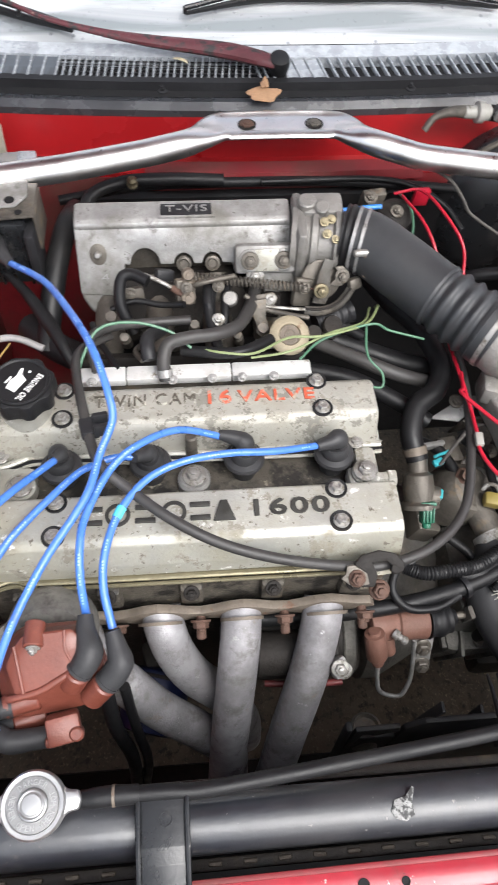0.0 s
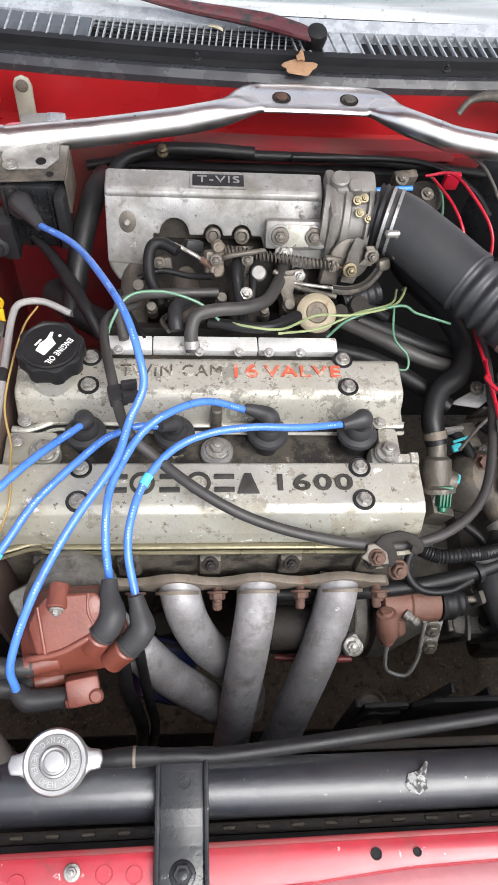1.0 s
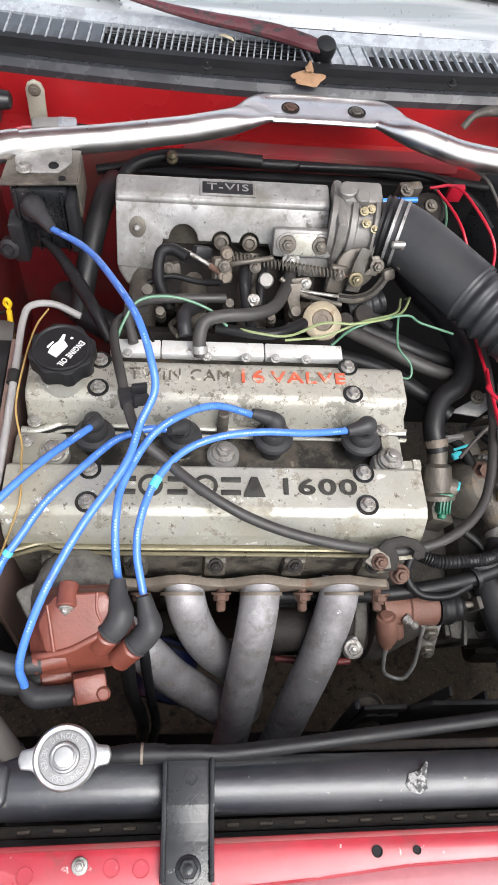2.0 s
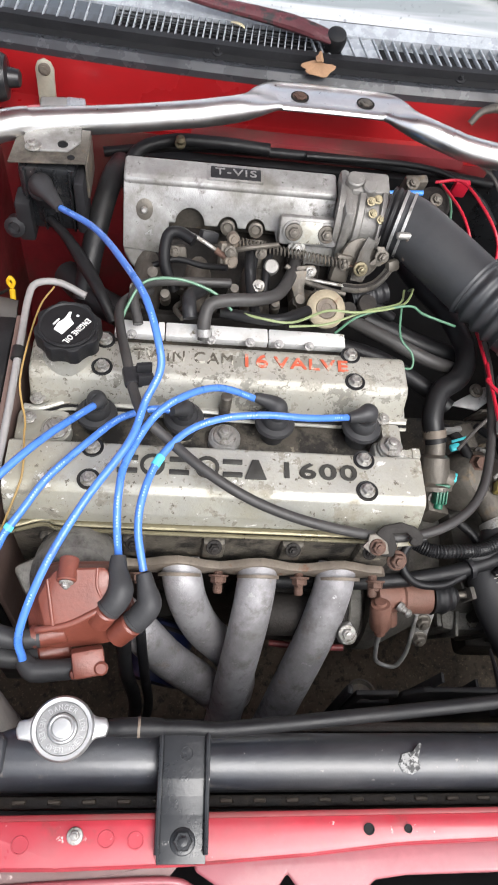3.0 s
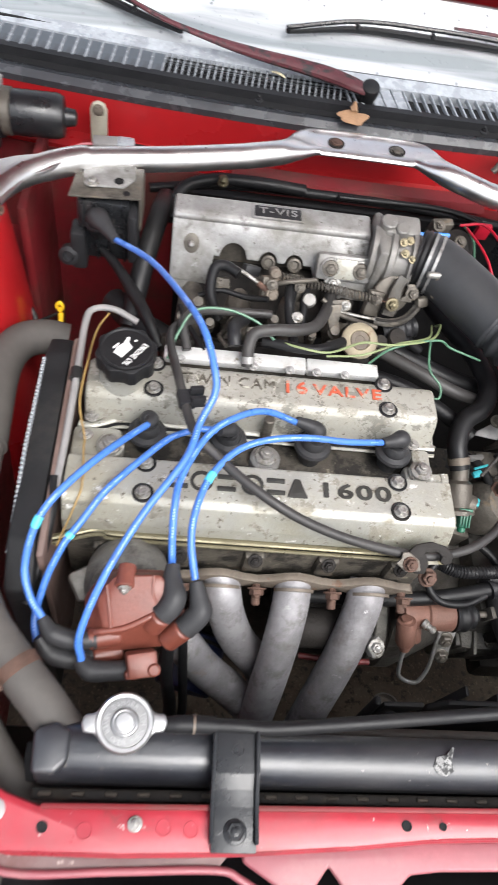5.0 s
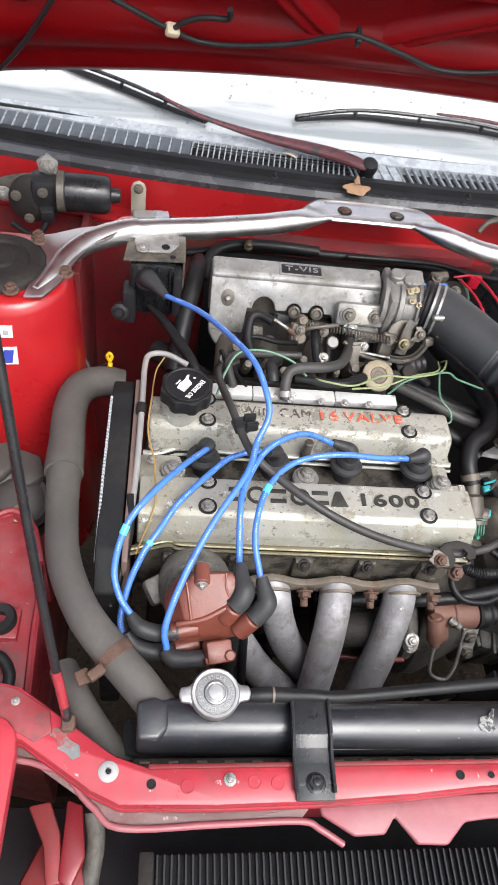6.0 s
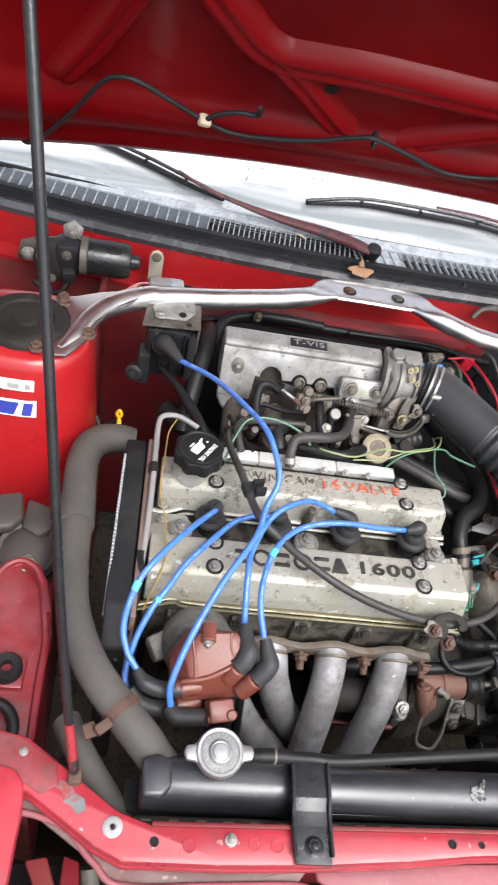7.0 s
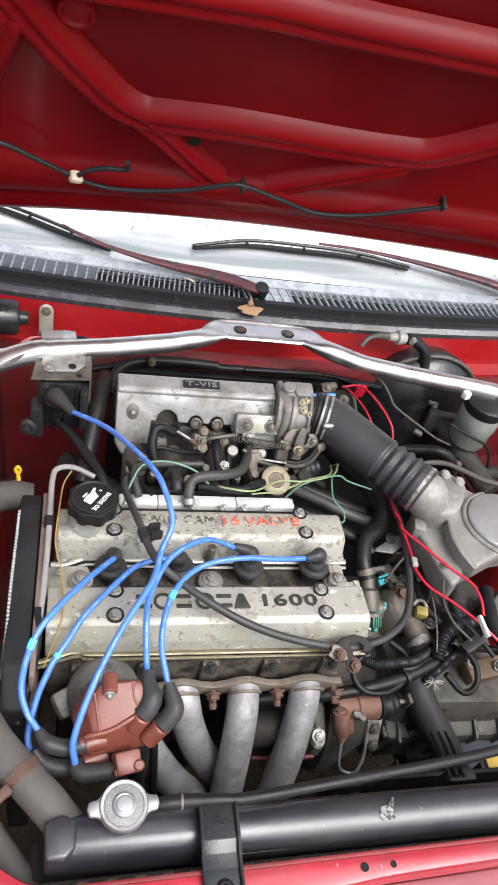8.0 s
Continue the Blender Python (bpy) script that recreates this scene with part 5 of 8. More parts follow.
leads = [
    lead("blue coil lead looping over the engine to the distributor", [(-0.183, 0.240, 0.833), (-0.140, 0.189, 0.855), (-0.106, 0.122, 0.880), (-0.082, 0.066, 0.895), (-0.069, 0.026, 0.885), (-0.067, 0.008, 0.872), (-0.078, -0.015, 0.859), (-0.089, -0.051, 0.852), (-0.121, -0.101, 0.840), (-0.148, -0.150, 0.820), (-0.165, -0.191, 0.790), (-0.163, -0.207, 0.770)],
         [(-0.165, -0.205, 0.763), (-0.155, -0.213, 0.760), (-0.138, -0.212, 0.757), (-0.122, -0.210, 0.755)], [0.0085, 0.0115, 0.0105, 0.0105],
         start_pts=[(-0.212, 0.290, 0.815), (-0.206, 0.272, 0.832), (-0.196, 0.257, 0.834), (-0.182, 0.238, 0.833)], start_r=[0.0145, 0.0150, 0.0105, 0.0060]),
    lead("blue plug lead bending down to the distributor", [(-0.122, 0.020, 0.803), (-0.160, -0.036, 0.830), (-0.193, -0.081, 0.835), (-0.210, -0.108, 0.825), (-0.218, -0.137, 0.800), (-0.212, -0.159, 0.785), (-0.197, -0.178, 0.775)],
         [(-0.200, -0.175, 0.776), (-0.190, -0.186, 0.771), (-0.172, -0.190, 0.767), (-0.152, -0.188, 0.766)], [0.006, 0.0105, 0.0105, 0.0095], tape=0.52,
         start_pts=[(-0.128, 0.030, 0.785), (-0.126, 0.026, 0.797), (-0.123, 0.021, 0.802), (-0.128, 0.013, 0.806)], start_r=[0.0115, 0.011, 0.008, 0.0055]),
    lead("blue plug lead crossing the front cam cover", [(-0.05, 0.016, 0.8), (-0.074, 0.013, 0.806), (-0.097, 0.004, 0.806), (-0.109, -0.007, 0.809), (-0.127, -0.028, 0.811), (-0.144, -0.048, 0.811), (-0.16, -0.068, 0.809), (-0.176, -0.094, 0.803), (-0.186, -0.108, 0.797), (-0.192, -0.117, 0.79), (-0.203, -0.138, 0.772), (-0.21, -0.167, 0.752), (-0.206, -0.186, 0.745)],
         [(-0.203, -0.186, 0.758), (-0.192, -0.197, 0.748), (-0.172, -0.200, 0.744), (-0.15, -0.195, 0.744)], [0.006, 0.0105, 0.0105, 0.0095], tape=0.66,
         start_pts=[(-0.044, 0.024, 0.785), (-0.045, 0.022, 0.796), (-0.048, 0.018, 0.800), (-0.056, 0.012, 0.806)], start_r=[0.0115, 0.011, 0.008, 0.0055]),
    lead("blue plug lead arching between the cam covers", [(0.029, 0.033, 0.800), (-0.014, 0.024, 0.830), (-0.049, 0.000, 0.845), (-0.072, -0.022, 0.843), (-0.091, -0.061, 0.838), (-0.095, -0.088, 0.833), (-0.095, -0.111, 0.820), (-0.093, -0.130, 0.800)],
         [(-0.0925, -0.132, 0.807), (-0.0920, -0.144, 0.804), (-0.0890, -0.158, 0.801), (-0.0920, -0.166, 0.797), (-0.0985, -0.172, 0.791)], [0.0075, 0.0098, 0.0130, 0.0130, 0.0122],
         start_pts=[(0.046, 0.026, 0.785), (0.045, 0.028, 0.797), (0.038, 0.031, 0.801), (0.022, 0.033, 0.806)], start_r=[0.0115, 0.012, 0.009, 0.0055]),
    lead("blue plug lead running along the plug valley", [(0.120, 0.020, 0.800), (0.071, 0.003, 0.820), (0.027, -0.003, 0.830), (-0.013, -0.011, 0.832), (-0.043, -0.027, 0.832), (-0.065, -0.055, 0.830), (-0.076, -0.087, 0.825), (-0.078, -0.113, 0.815), (-0.072, -0.142, 0.800)],
         [(-0.0715, -0.145, 0.804), (-0.0685, -0.156, 0.799), (-0.0660, -0.167, 0.794), (-0.0710, -0.174, 0.788), (-0.0785, -0.180, 0.782)], [0.0075, 0.0098, 0.0130, 0.0130, 0.0122], tape=0.63,
         start_pts=[(0.134, 0.028, 0.785), (0.134, 0.026, 0.799), (0.126, 0.022, 0.801), (0.112, 0.016, 0.804)], start_r=[0.0115, 0.012, 0.009, 0.0055]),
]
for x_, w in zip((-0.128, -0.044, 0.046, 0.134), leads[1:]):
    part("plug_boot", plug_boot(x_, 0.026), M_BOOT, w, "dark umbrella seal over the spark plug")

# ---- distributor ----
dist = thing("distributor", (-0.118, -0.15, 0.70), "terracotta distributor cap on a grey cast housing", "distributor")
DC = Vector((-0.127, -0.163, 0.762))
t = lathe([(0.026, 0), (0.036, 0.005), (0.040, 0.018), (0.040, 0.045), (0.034, 0.055)], (-0.135, -0.098, 0.712), (0.05, -0.62, 0.62), seg=36)
box((-0.172, -0.120, 0.722), (0.03, 0.03, 0.02), (20, 0, 30), bev=0.005, bm=t)
part("housing", t, mat("grey_grimy_casting", (0.24, 0.23, 0.21), 0.6, 0.4, 0.3, 30, 0.4, 260, dirt=[GRIME]), dist, "grey grimy cast housing")
dist_m = Matrix.Translation(DC) @ Matrix(((0.9995, 0, -0.0301, 0), (-0.0152, 0.8645, -0.5024, 0), (0.0261, 0.5026, 0.8641, 0), (0, 0, 0, 1)))
skirt = [(-0.0396, 0.014), (-0.0269, 0.0329), (-0.020, 0.0385), (0.0282, 0.0405), (0.0405, 0.0254), (0.050, 0.000), (0.0475, -0.012), (0.0375, -0.023), (0.0175, -0.0266), (-0.022, -0.032), (-0.0357, -0.0184)]
deck = [(-0.019, 0.030), (-0.011, 0.0385), (0.026, 0.0410), (0.0320, 0.0320), (0.0300, 0.0186), (0.022, 0.0065), (0.0, -0.0045), (-0.0187, -0.0093), (-0.0261, 0.015)]


def around(poly, c, n=72):
    """The outline poly seen from c, one point for each of n even angles."""
    out = []
    for k in range(n):
        d = Vector((math.cos(2 * math.pi * k / n), math.sin(2 * math.pi * k / n)))
        best = 0.0
        for a, b in zip(poly, poly[1:] + poly[:1]):
            e, f = Vector(b) - Vector(a), Vector(a) - Vector(c)
            det = d.x * -e.y + d.y * e.x
            if abs(det) > 1e-9:
                u, v = (-f.x * e.y + f.y * e.x) / det, (d.x * f.y - d.y * f.x) / det
                if u > 0 and -1e-6 <= v <= 1 + 1e-6:
                    best = max(best, u)
        out.append(best)
    out = [(out[k - 1] + 2 * out[k] + out[(k + 1) % n]) / 4 for k in range(n)]
    return [(c[0] + r * math.cos(2 * math.pi * k / n), c[1] + r * math.sin(2 * math.pi * k / n)) for k, r in enumerate(out)]


MID = (0.006, 0.013)
o_skirt, o_deck = around(skirt, MID), around(deck, MID)
t = bmesh.new()
prev = None
for f, h_, blend in ((1.0, -0.004, 0), (1.02, -0.001, 0), (1.02, 0.003, 0), (0.985, 0.0045, 0), (0.985, 0.011, 0), (1.0, 0.016, 0.35), (1.0, 0.0285, 0.92), (1.0, 0.0305, 1), (0.95, 0.0318, 1), (0.6, 0.0325, 1), (0.2, 0.0325, 1)):
    ring = []
    for (ax_, ay_), (bx_, by_) in zip(o_skirt, o_deck):
        x_, y_ = ax_ + (bx_ - ax_) * blend, ay_ + (by_ - ay_) * blend
        ring.append(t.verts.new((MID[0] + (x_ - MID[0]) * f, MID[1] + (y_ - MID[1]) * f, h_)))
    if prev:
        for k in range(72):
            t.faces.new((prev[k], prev[(k + 1) % 72], ring[(k + 1) % 72], ring[k]))
    else:
        t.faces.new(ring[::-1])
    prev = ring
t.faces.new(prev)
t.transform(dist_m)
part("cap", t, M_CLAY, dist, "dull terracotta plastic cap")
for line_, r in (([(-0.026, -0.011, 0.0285), (-0.0187, -0.0093, 0.0305), (0.0, -0.0050, 0.0315), (0.021, 0.0060, 0.0312), (0.032, 0.012, 0.026)], 0.0030), ([(-0.019, 0.030, 0.031), (-0.0155, 0.012, 0.0322), (-0.0125, -0.006, 0.0318)], 0.0016), ([(0.020, 0.0405, 0.031), (0.0205, 0.026, 0.0320), (0.026, 0.014, 0.031)], 0.0014)):
    t = tube(line_, r, seg=10)
    t.transform(dist_m)
    part("cap_rib", t, M_CLAY, dist, "moulded ridge")
for a, b, r in (((-0.160, -0.188, 0.765), (-0.132, -0.182, 0.766), 0.0095), ((-0.155, -0.197, 0.745), (-0.130, -0.19, 0.745), 0.0095), ((-0.098, -0.1715, 0.7915), (-0.1065, -0.177, 0.776), 0.0102), ((-0.078, -0.1795, 0.7825), (-0.092, -0.186, 0.765), 0.0102)):
    part("tower", cyl(a, b, r), M_CLAY, dist)
part("tower", box((-0.1125, -0.2065, 0.764), (0.026, 0.022, 0.022), (25, 4, 12), bev=0.003), M_CLAY, dist, "square terminal block")
part("terminal_foot", box((-0.112, -0.2125, 0.760), (0.030, 0.008, 0.020), (25, 4, 12), bev=0.003), M_CLAY, dist)
part("terminal_pin", cyl((-0.101, -0.212, 0.768), (-0.101, -0.2145, 0.774), 0.0055), M_CLAY, dist)
t = cyl((-0.0036, 0.046, 0.023), (-0.0036, 0.0290, 0.0335), 0.0080, bev=0.001)
t.transform(dist_m)
part("screw_lobe", t, M_CLAY, dist)
part("screw", BOLT, M_STEEL, dist, m=dist_m @ aim((-0.0036, 0.0287, 0.0337), (0, -0.85, 0.52)) @ Matrix.Diagonal((0.62, 0.62, 0.7, 1)))

# ---- exhaust header ----
header = thing("exhaust_header", (0.0, -0.15, 0.45), "bare grey steel exhaust header with a stained flange", "exhaust header")
outl = []
for i in range(25):
    x_ = -0.165 + 0.325 * i / 24
    outl.append((x_, 0.714 + 0.006 * math.cos((x_ - 0.036) * 2 * math.pi / 0.080)))
outl += [(0.165, 0.70), (0.160, 0.698)] + [(x_, 0.692 - 0.004 * math.cos((x_ - 0.036) * 2 * math.pi / 0.080)) for x_ in [0.15 - 0.31 * i / 24 for i in range(25)]]
part("flange", prism(outl, 0.0085, Matrix(((1, 0, 0, 0), (0, 0, -1, -0.0950), (0, 1, 0, 0), (0, 0, 0, 1))), 0.001), M_FLANGE, header, "heat-stained header flange")
PIPES = ([(-0.120, -0.100, 0.690), (-0.105, -0.130, 0.675), (-0.080, -0.147, 0.655), (-0.049, -0.165, 0.610), (-0.008, -0.180, 0.560), (0.020, -0.190, 0.500), (0.025, -0.200, 0.400)],
         [(-0.041, -0.092, 0.700), (-0.037, -0.110, 0.690), (-0.029, -0.125, 0.662), (-0.012, -0.138, 0.622), (0.020, -0.147, 0.560), (0.040, -0.155, 0.480), (0.045, -0.16, 0.40)],
         [(0.036, -0.092, 0.700), (0.0345, -0.117, 0.690), (0.029, -0.150, 0.657), (0.021, -0.188, 0.588), (0.016, -0.214, 0.500), (0.015, -0.222, 0.400)],
         [(0.117, -0.092, 0.700), (0.111, -0.118, 0.689), (0.099, -0.152, 0.653), (0.081, -0.190, 0.587), (0.068, -0.219, 0.500), (0.060, -0.23, 0.40)])
for pts in PIPES:
    p_ = part("pipe", tube(pts, 0.0195, seg=24, n=9), M_HEADER, header)
    if pts[0][0] > -0.1:
        q = Vector(pts[0])
        part("weld_ring", tube([q + Vector((0, -0.014, 0.0)), q + Vector((0, -0.017, -0.001))], 0.0208, seg=24, n=2), M_FLANGE, p_, "rough weld bead")
bolts(header, [(x_, -0.107, z_) for x_, z_ in ((-0.003, 0.702), (0.077, 0.702), (-0.08, 0.702), (0.155, 0.698))], (0, -0.9, -0.35), BOLT_RUSTY, M_RUST, "nut", 1.15)
for x_ in (-0.003, 0.077, 0.152):
    part("stud", cyl((x_, -0.10, 0.70), (x_, -0.122, 0.690), 0.0046), M_RUST, header, "rusty stud")

# ---- intake ----
intake = thing("intake_manifold", (0, 0.28, 0.70), "grey cast aluminium intake plenum with runners", "intake manifold")
plen_yz = [(0.328, 0.775), (0.330, 0.833), (0.322, 0.8415), (0.296, 0.8385), (0.2905, 0.834), (0.294, 0.822), (0.294, 0.766)]
plen = part("plenum", prism_x(plen_yz, -0.1215, 0.116, 0.004, seg=3), M_CAST, intake)
# shade under the shell's overhang is put into this face's dark colour
part("recess", box((-0.003, 0.2905, 0.793), (0.234, 0.004, 0.056), bev=0.001), M_CASTD, plen, "oily recessed lower face, dark for overhang shade")
edge = [(-0.1215, 0.0445), (-0.1215, -0.030), (-0.074, -0.034), (-0.070, 0.002)]
for u0, r in ((-0.047, 0.0165), (-0.004, 0.0110), (0.028, 0.0110)):
    edge += [(u0 - r * math.cos(math.pi * k / 10), 0.001 + r * 1.1 * math.sin(math.pi * k / 10)) for k in range(11)]
edge += [(0.050, 0.001), (0.054, -0.012), (0.116, -0.012), (0.116, 0.0445)]
FACE = Matrix(((1, 0, 0, 0), (0, 0.501, -0.866, 0.2772), (0, 0.866, 0.501, 0.7908), (0, 0, 0, 1)))
part("front_shell", prism(edge, 0.0065, FACE, 0.0022), M_CAST, plen, "scalloped cast front edge")
part("foot", prism([(-0.1215, 0.004), (-0.1215, -0.036), (-0.112, -0.052), (-0.094, -0.062), (-0.080, -0.060), (-0.073, -0.046), (-0.072, 0.004)], 0.012, FACE @ Matrix.Translation((0, 0, -0.009)), 0.005, seg=3), M_CAST, plen, "rounded cast foot")
oval = part("recess_ring", prism([(0.0095 * math.cos(2 * math.pi * k / 20), 0.0120 * math.sin(2 * math.pi * k / 20)) for k in range(20)], 0.0012, FACE @ Matrix.Translation((-0.098, 0.014, 0.0058)), 0.0005), M_CASTD, plen, "dark oval recess")
part("cast_figure", stretch_to(text_mesh("4", 0.010, 0.0006), 0.0085, 0.0090), M_CAST, plen, "raised cast figure", m=FACE @ Matrix.Translation((-0.0925, -0.0115, 0.0080)))
part("stud", cyl((-0.098, 0.2792, 0.8058), (-0.098, 0.2715, 0.8102), 0.0036), M_STEEL, oval, "bright stud end")
part("bolt_pad", box((0.086, 0.2630, 0.8085), (0.068, 0.016, 0.032), (-30, 0, 0), bev=0.005), M_CAST, plen)
part("lower_pad", box((0.102, 0.2600, 0.782), (0.042, 0.014, 0.034), (-20, 0, 0), bev=0.006), M_CAST, plen)
part("machined_pad", box((0.0870, 0.2548, 0.8130), (0.026, 0.003, 0.024), (-30, 0, 0), bev=0.001), M_COVER, plen, "bright machined pad")
for x_ in (0.0685, 0.1055):
    b_ = part("bolt_seat", lathe([(0.0125, 0), (0.0125, 0.002), (0.0105, 0.0032), (0.0095, 0.0022), (0, 0.0022)], (x_, 0.2560, 0.8120), (0, -0.86, 0.5), seg=24), M_CAST, plen)
    part("bolt", BOLT, M_CASTD, b_, m=aim((x_, 0.2540, 0.8132), (0, -0.86, 0.5)) @ Matrix.Diagonal((1.05, 1.05, 1, 1)))
part("hanger", box((0.076, 0.2560, 0.786), (0.020, 0.005, 0.052), (-25, 0, 0), bev=0.002), M_IRON, plen, "dark hanger strip")
part("bolt", BOLT, M_STEEL, plen, m=aim((0.0745, 0.2500, 0.795), (0, -0.86, 0.5)) @ Matrix.Diagonal((1.1, 1.1, 1.3, 1)))
for x_ in (-0.004, 0.028):
    part("eye", lathe([(0.0085, -0.006), (0.0085, 0.002), (0.0060, 0.003), (0.0045, 0.0), (0, 0.0)], (x_, 0.2700, 0.797), (0, -0.86, 0.5), seg=20), M_CASTD, plen, "grimy bolt eye")
badge = part("badge", box((0.001, 0.3065, 0.8415), (0.056, 0.0165, 0.003), (5, 0, 0), bev=0.001), M_BLACK, plen, "black badge plate with bright letters")
part("badge_rim", box((0.001, 0.3065, 0.8402), (0.062, 0.021, 0.003), (5, 0, 0), bev=0.001), M_CAST, plen)
me = stretch_to(text_mesh("T-VIS", 0.012, 0.0006), 0.046, 0.0095)
part("lettering", me, M_CAST, badge, "bright letters", m=pose(0.001, 0.3065, 0.8433, 5, 0, 0))
# runners, flange and lower body take dark colours in place of unlit voids
for x0, x1 in ((-0.090, -0.095), (-0.034, -0.038), (0.030, 0.034), (0.088, 0.092)):
    part("runner", tube([(x0, 0.285, 0.768), (x0, 0.262, 0.748), (x1, 0.185, 0.730), (x1, 0.105, 0.718)], [0.019, 0.018, 0.017, 0.019], seg=18), M_CASTD, intake, "oily cast runner, darkened for unlit voids")
part("runner_flange", box((0.0, 0.165, 0.735), (0.25, 0.014, 0.05), (-20, 0, 0), bev=0.004), M_IRON, intake)
part("lower_casting", prism_x([(0.300, 0.775), (0.264, 0.778), (0.252, 0.760), (0.232, 0.742), (0.228, 0.715), (0.300, 0.715)], -0.085, 0.120, 0.004), M_IRON, intake, "cast lower body, darkened for unlit voids")

rail = thing("fuel_rail", (0, 0.125, 0.77), "bright machined rail behind the rear cam cover", "fuel rail")
for x0, x1 in ((-0.118, -0.0675), (-0.0665, 0.0395), (0.0405, 0.122)):
    part("segment", box(((x0 + x1) / 2, 0.1245, 0.783), (x1 - x0, 0.018, 0.010), bev=0.0015), M_RAIL, rail)
part("bar", box((0, 0.128, 0.765), (0.24, 0.018, 0.02), bev=0.003), M_CASTD, rail)
bolts(rail, [(-0.10, 0.111, 0.792), (-0.02, 0.110, 0.792), (0.02, 0.110, 0.792), (0.082, 0.110, 0.792), (0.05, 0.110, 0.792)], (0, -0.3, 1), BOLT, M_CAST, size=0.55)

t = lathe([(0.034, 0), (0.034, 0.006), (0.029, 0.008), (0.029, 0.020), (0.033, 0.022), (0.033, 0.028), (0.029, 0.030), (0.029, 0.045), (0.035, 0.047), (0.035, 0.052), (0.031, 0.054), (0.033, 0.058), (0.033, 0.064)], (0.116, 0.283, 0.818), (1, -0.15, 0), seg=32)
box((0.124, 0.285, 0.818), (0.012, 0.075, 0.065), bev=0.006, bm=t)
box((0.150, 0.300, 0.840), (0.045, 0.03, 0.03), (10, 0, 0), bev=0.005, bm=t)
cyl((0.132, 0.298, 0.845), (0.132, 0.295, 0.860), 0.010, bm=t)
cyl((0.148, 0.29, 0.848), (0.148, 0.287, 0.858), 0.008, bm=t)
throttle = part("throttle_body", t, M_METER, intake, "cast aluminium throttle body with linkage and spring")
bolts(throttle, [(0.148, 0.268, 0.852), (0.156, 0.272, 0.852), (0.150, 0.256, 0.846), (0.160, 0.252, 0.842)], (0, -0.6, 0.8), BOLT, M_BRASS, "brass_screw", 0.55)
QN = Vector((0.08, -0.84, 0.53)).normalized()
part("cable_quadrant", lathe([(0.008, -0.004), (0.020, -0.003), (0.022, 0.0), (0.022, 0.0015), (0.019, 0.0025), (0.022, 0.0035), (0.022, 0.006), (0.018, 0.0075), (0.010, 0.008)], (0.146, 0.241, 0.796), QN, seg=36), M_CASTD, throttle, "grimy cable quadrant")
part("lever", prism([(-0.007, -0.026), (0.008, -0.026), (0.011, -0.012), (0.007, 0.008), (0.010, 0.022), (-0.002, 0.024), (-0.006, 0.006)], 0.003, aim((0.146, 0.229, 0.806), QN) @ Matrix.Rotation(radians(-12), 4, "Z"), 0.001), M_GEAR, throttle, "stained lever plate")
part("lever", prism([(0.000, -0.008), (0.016, -0.010), (0.022, 0.002), (0.018, 0.012), (0.008, 0.012), (0.012, 0.002)], 0.004, aim((0.152, 0.232, 0.806), QN), 0.001), M_CASTD, throttle)
part("nut", BOLT, M_BRASS, throttle, m=aim((0.143, 0.2150, 0.8035), QN) @ Matrix.Diagonal((0.9, 0.9, 1.1, 1)))
part("nut", BOLT, M_CASTD, throttle, m=aim((0.168, 0.232, 0.808), QN) @ Matrix.Diagonal((0.9, 0.9, 1.1, 1)))
helix = [Vector((0.006 + 0.125 * k / 270, 0.233 - 0.012 * k / 270 + 0.0050 * math.cos(k * 2 * math.pi / 9), 0.812 - 0.010 * k / 270 + 0.0050 * math.sin(k * 2 * math.pi / 9))) for k in range(271)]
part("return_spring", tube(helix, 0.0009, seg=5, n=1), M_CASTD, throttle, "rusty coiled return spring")
part("spring_hook", tube([(0.131, 0.221, 0.802), (0.136, 0.219, 0.803), (0.139, 0.222, 0.806)], 0.0012, seg=6), M_RUST, throttle)
part("lever_arm", tube([(-0.002, 0.219, 0.797), (-0.001, 0.224, 0.808), (0.000, 0.229, 0.821)], [0.0065, 0.0055, 0.0062], seg=12, flat=(QN, 0.6)), M_FLANGE, throttle, "stained lever")
for q, r in (((-0.001, 0.2165, 0.799), 0.0080), ((0.0, 0.2275, 0.8215), 0.0066)):
    part("pin", lathe([(r, -0.006), (r, 0.003), (r * 0.8, 0.005), (r * 0.45, 0.005), (r * 0.4, 0.0065), (0, 0.0065)], q, QN, seg=18), M_FLANGE, throttle, "stained pivot pin")
part("link_rod", tube([(-0.046, 0.230, 0.821), (-0.028, 0.2255, 0.813), (-0.012, 0.2205, 0.805)], 0.0022, seg=8), M_STEEL, throttle)
part("rod_end", tube([(-0.018, 0.222, 0.808), (-0.004, 0.2175, 0.801)], [0.0036, 0.0044], seg=10, n=3), M_RUST, throttle)
part("black_stub", box((-0.026, 0.244, 0.806), (0.020, 0.012, 0.012), (-30, 20, 15), bev=0.002), M_BLACK, throttle)
GUIDE = [(0.126, 0.205, 0.784), (0.144, 0.203, 0.785), (0.161, 0.208, 0.787), (0.174, 0.220, 0.790), (0.182, 0.231, 0.795)]
part("cable_guide", tube(GUIDE, 0.0052, seg=12, flat=(QN, 0.7)), M_GEAR, throttle, "curved grimy guide channel")
part("guide_groove", tube([Vector(q) + Vector((0, -0.0012, 0.0042)) for q in GUIDE], 0.0016, seg=8), M_IRON, throttle)
part("guide_end", box((0.183, 0.230, 0.798), (0.016, 0.010, 0.014), (-30, 0, 25), bev=0.004), M_CASTD, throttle)
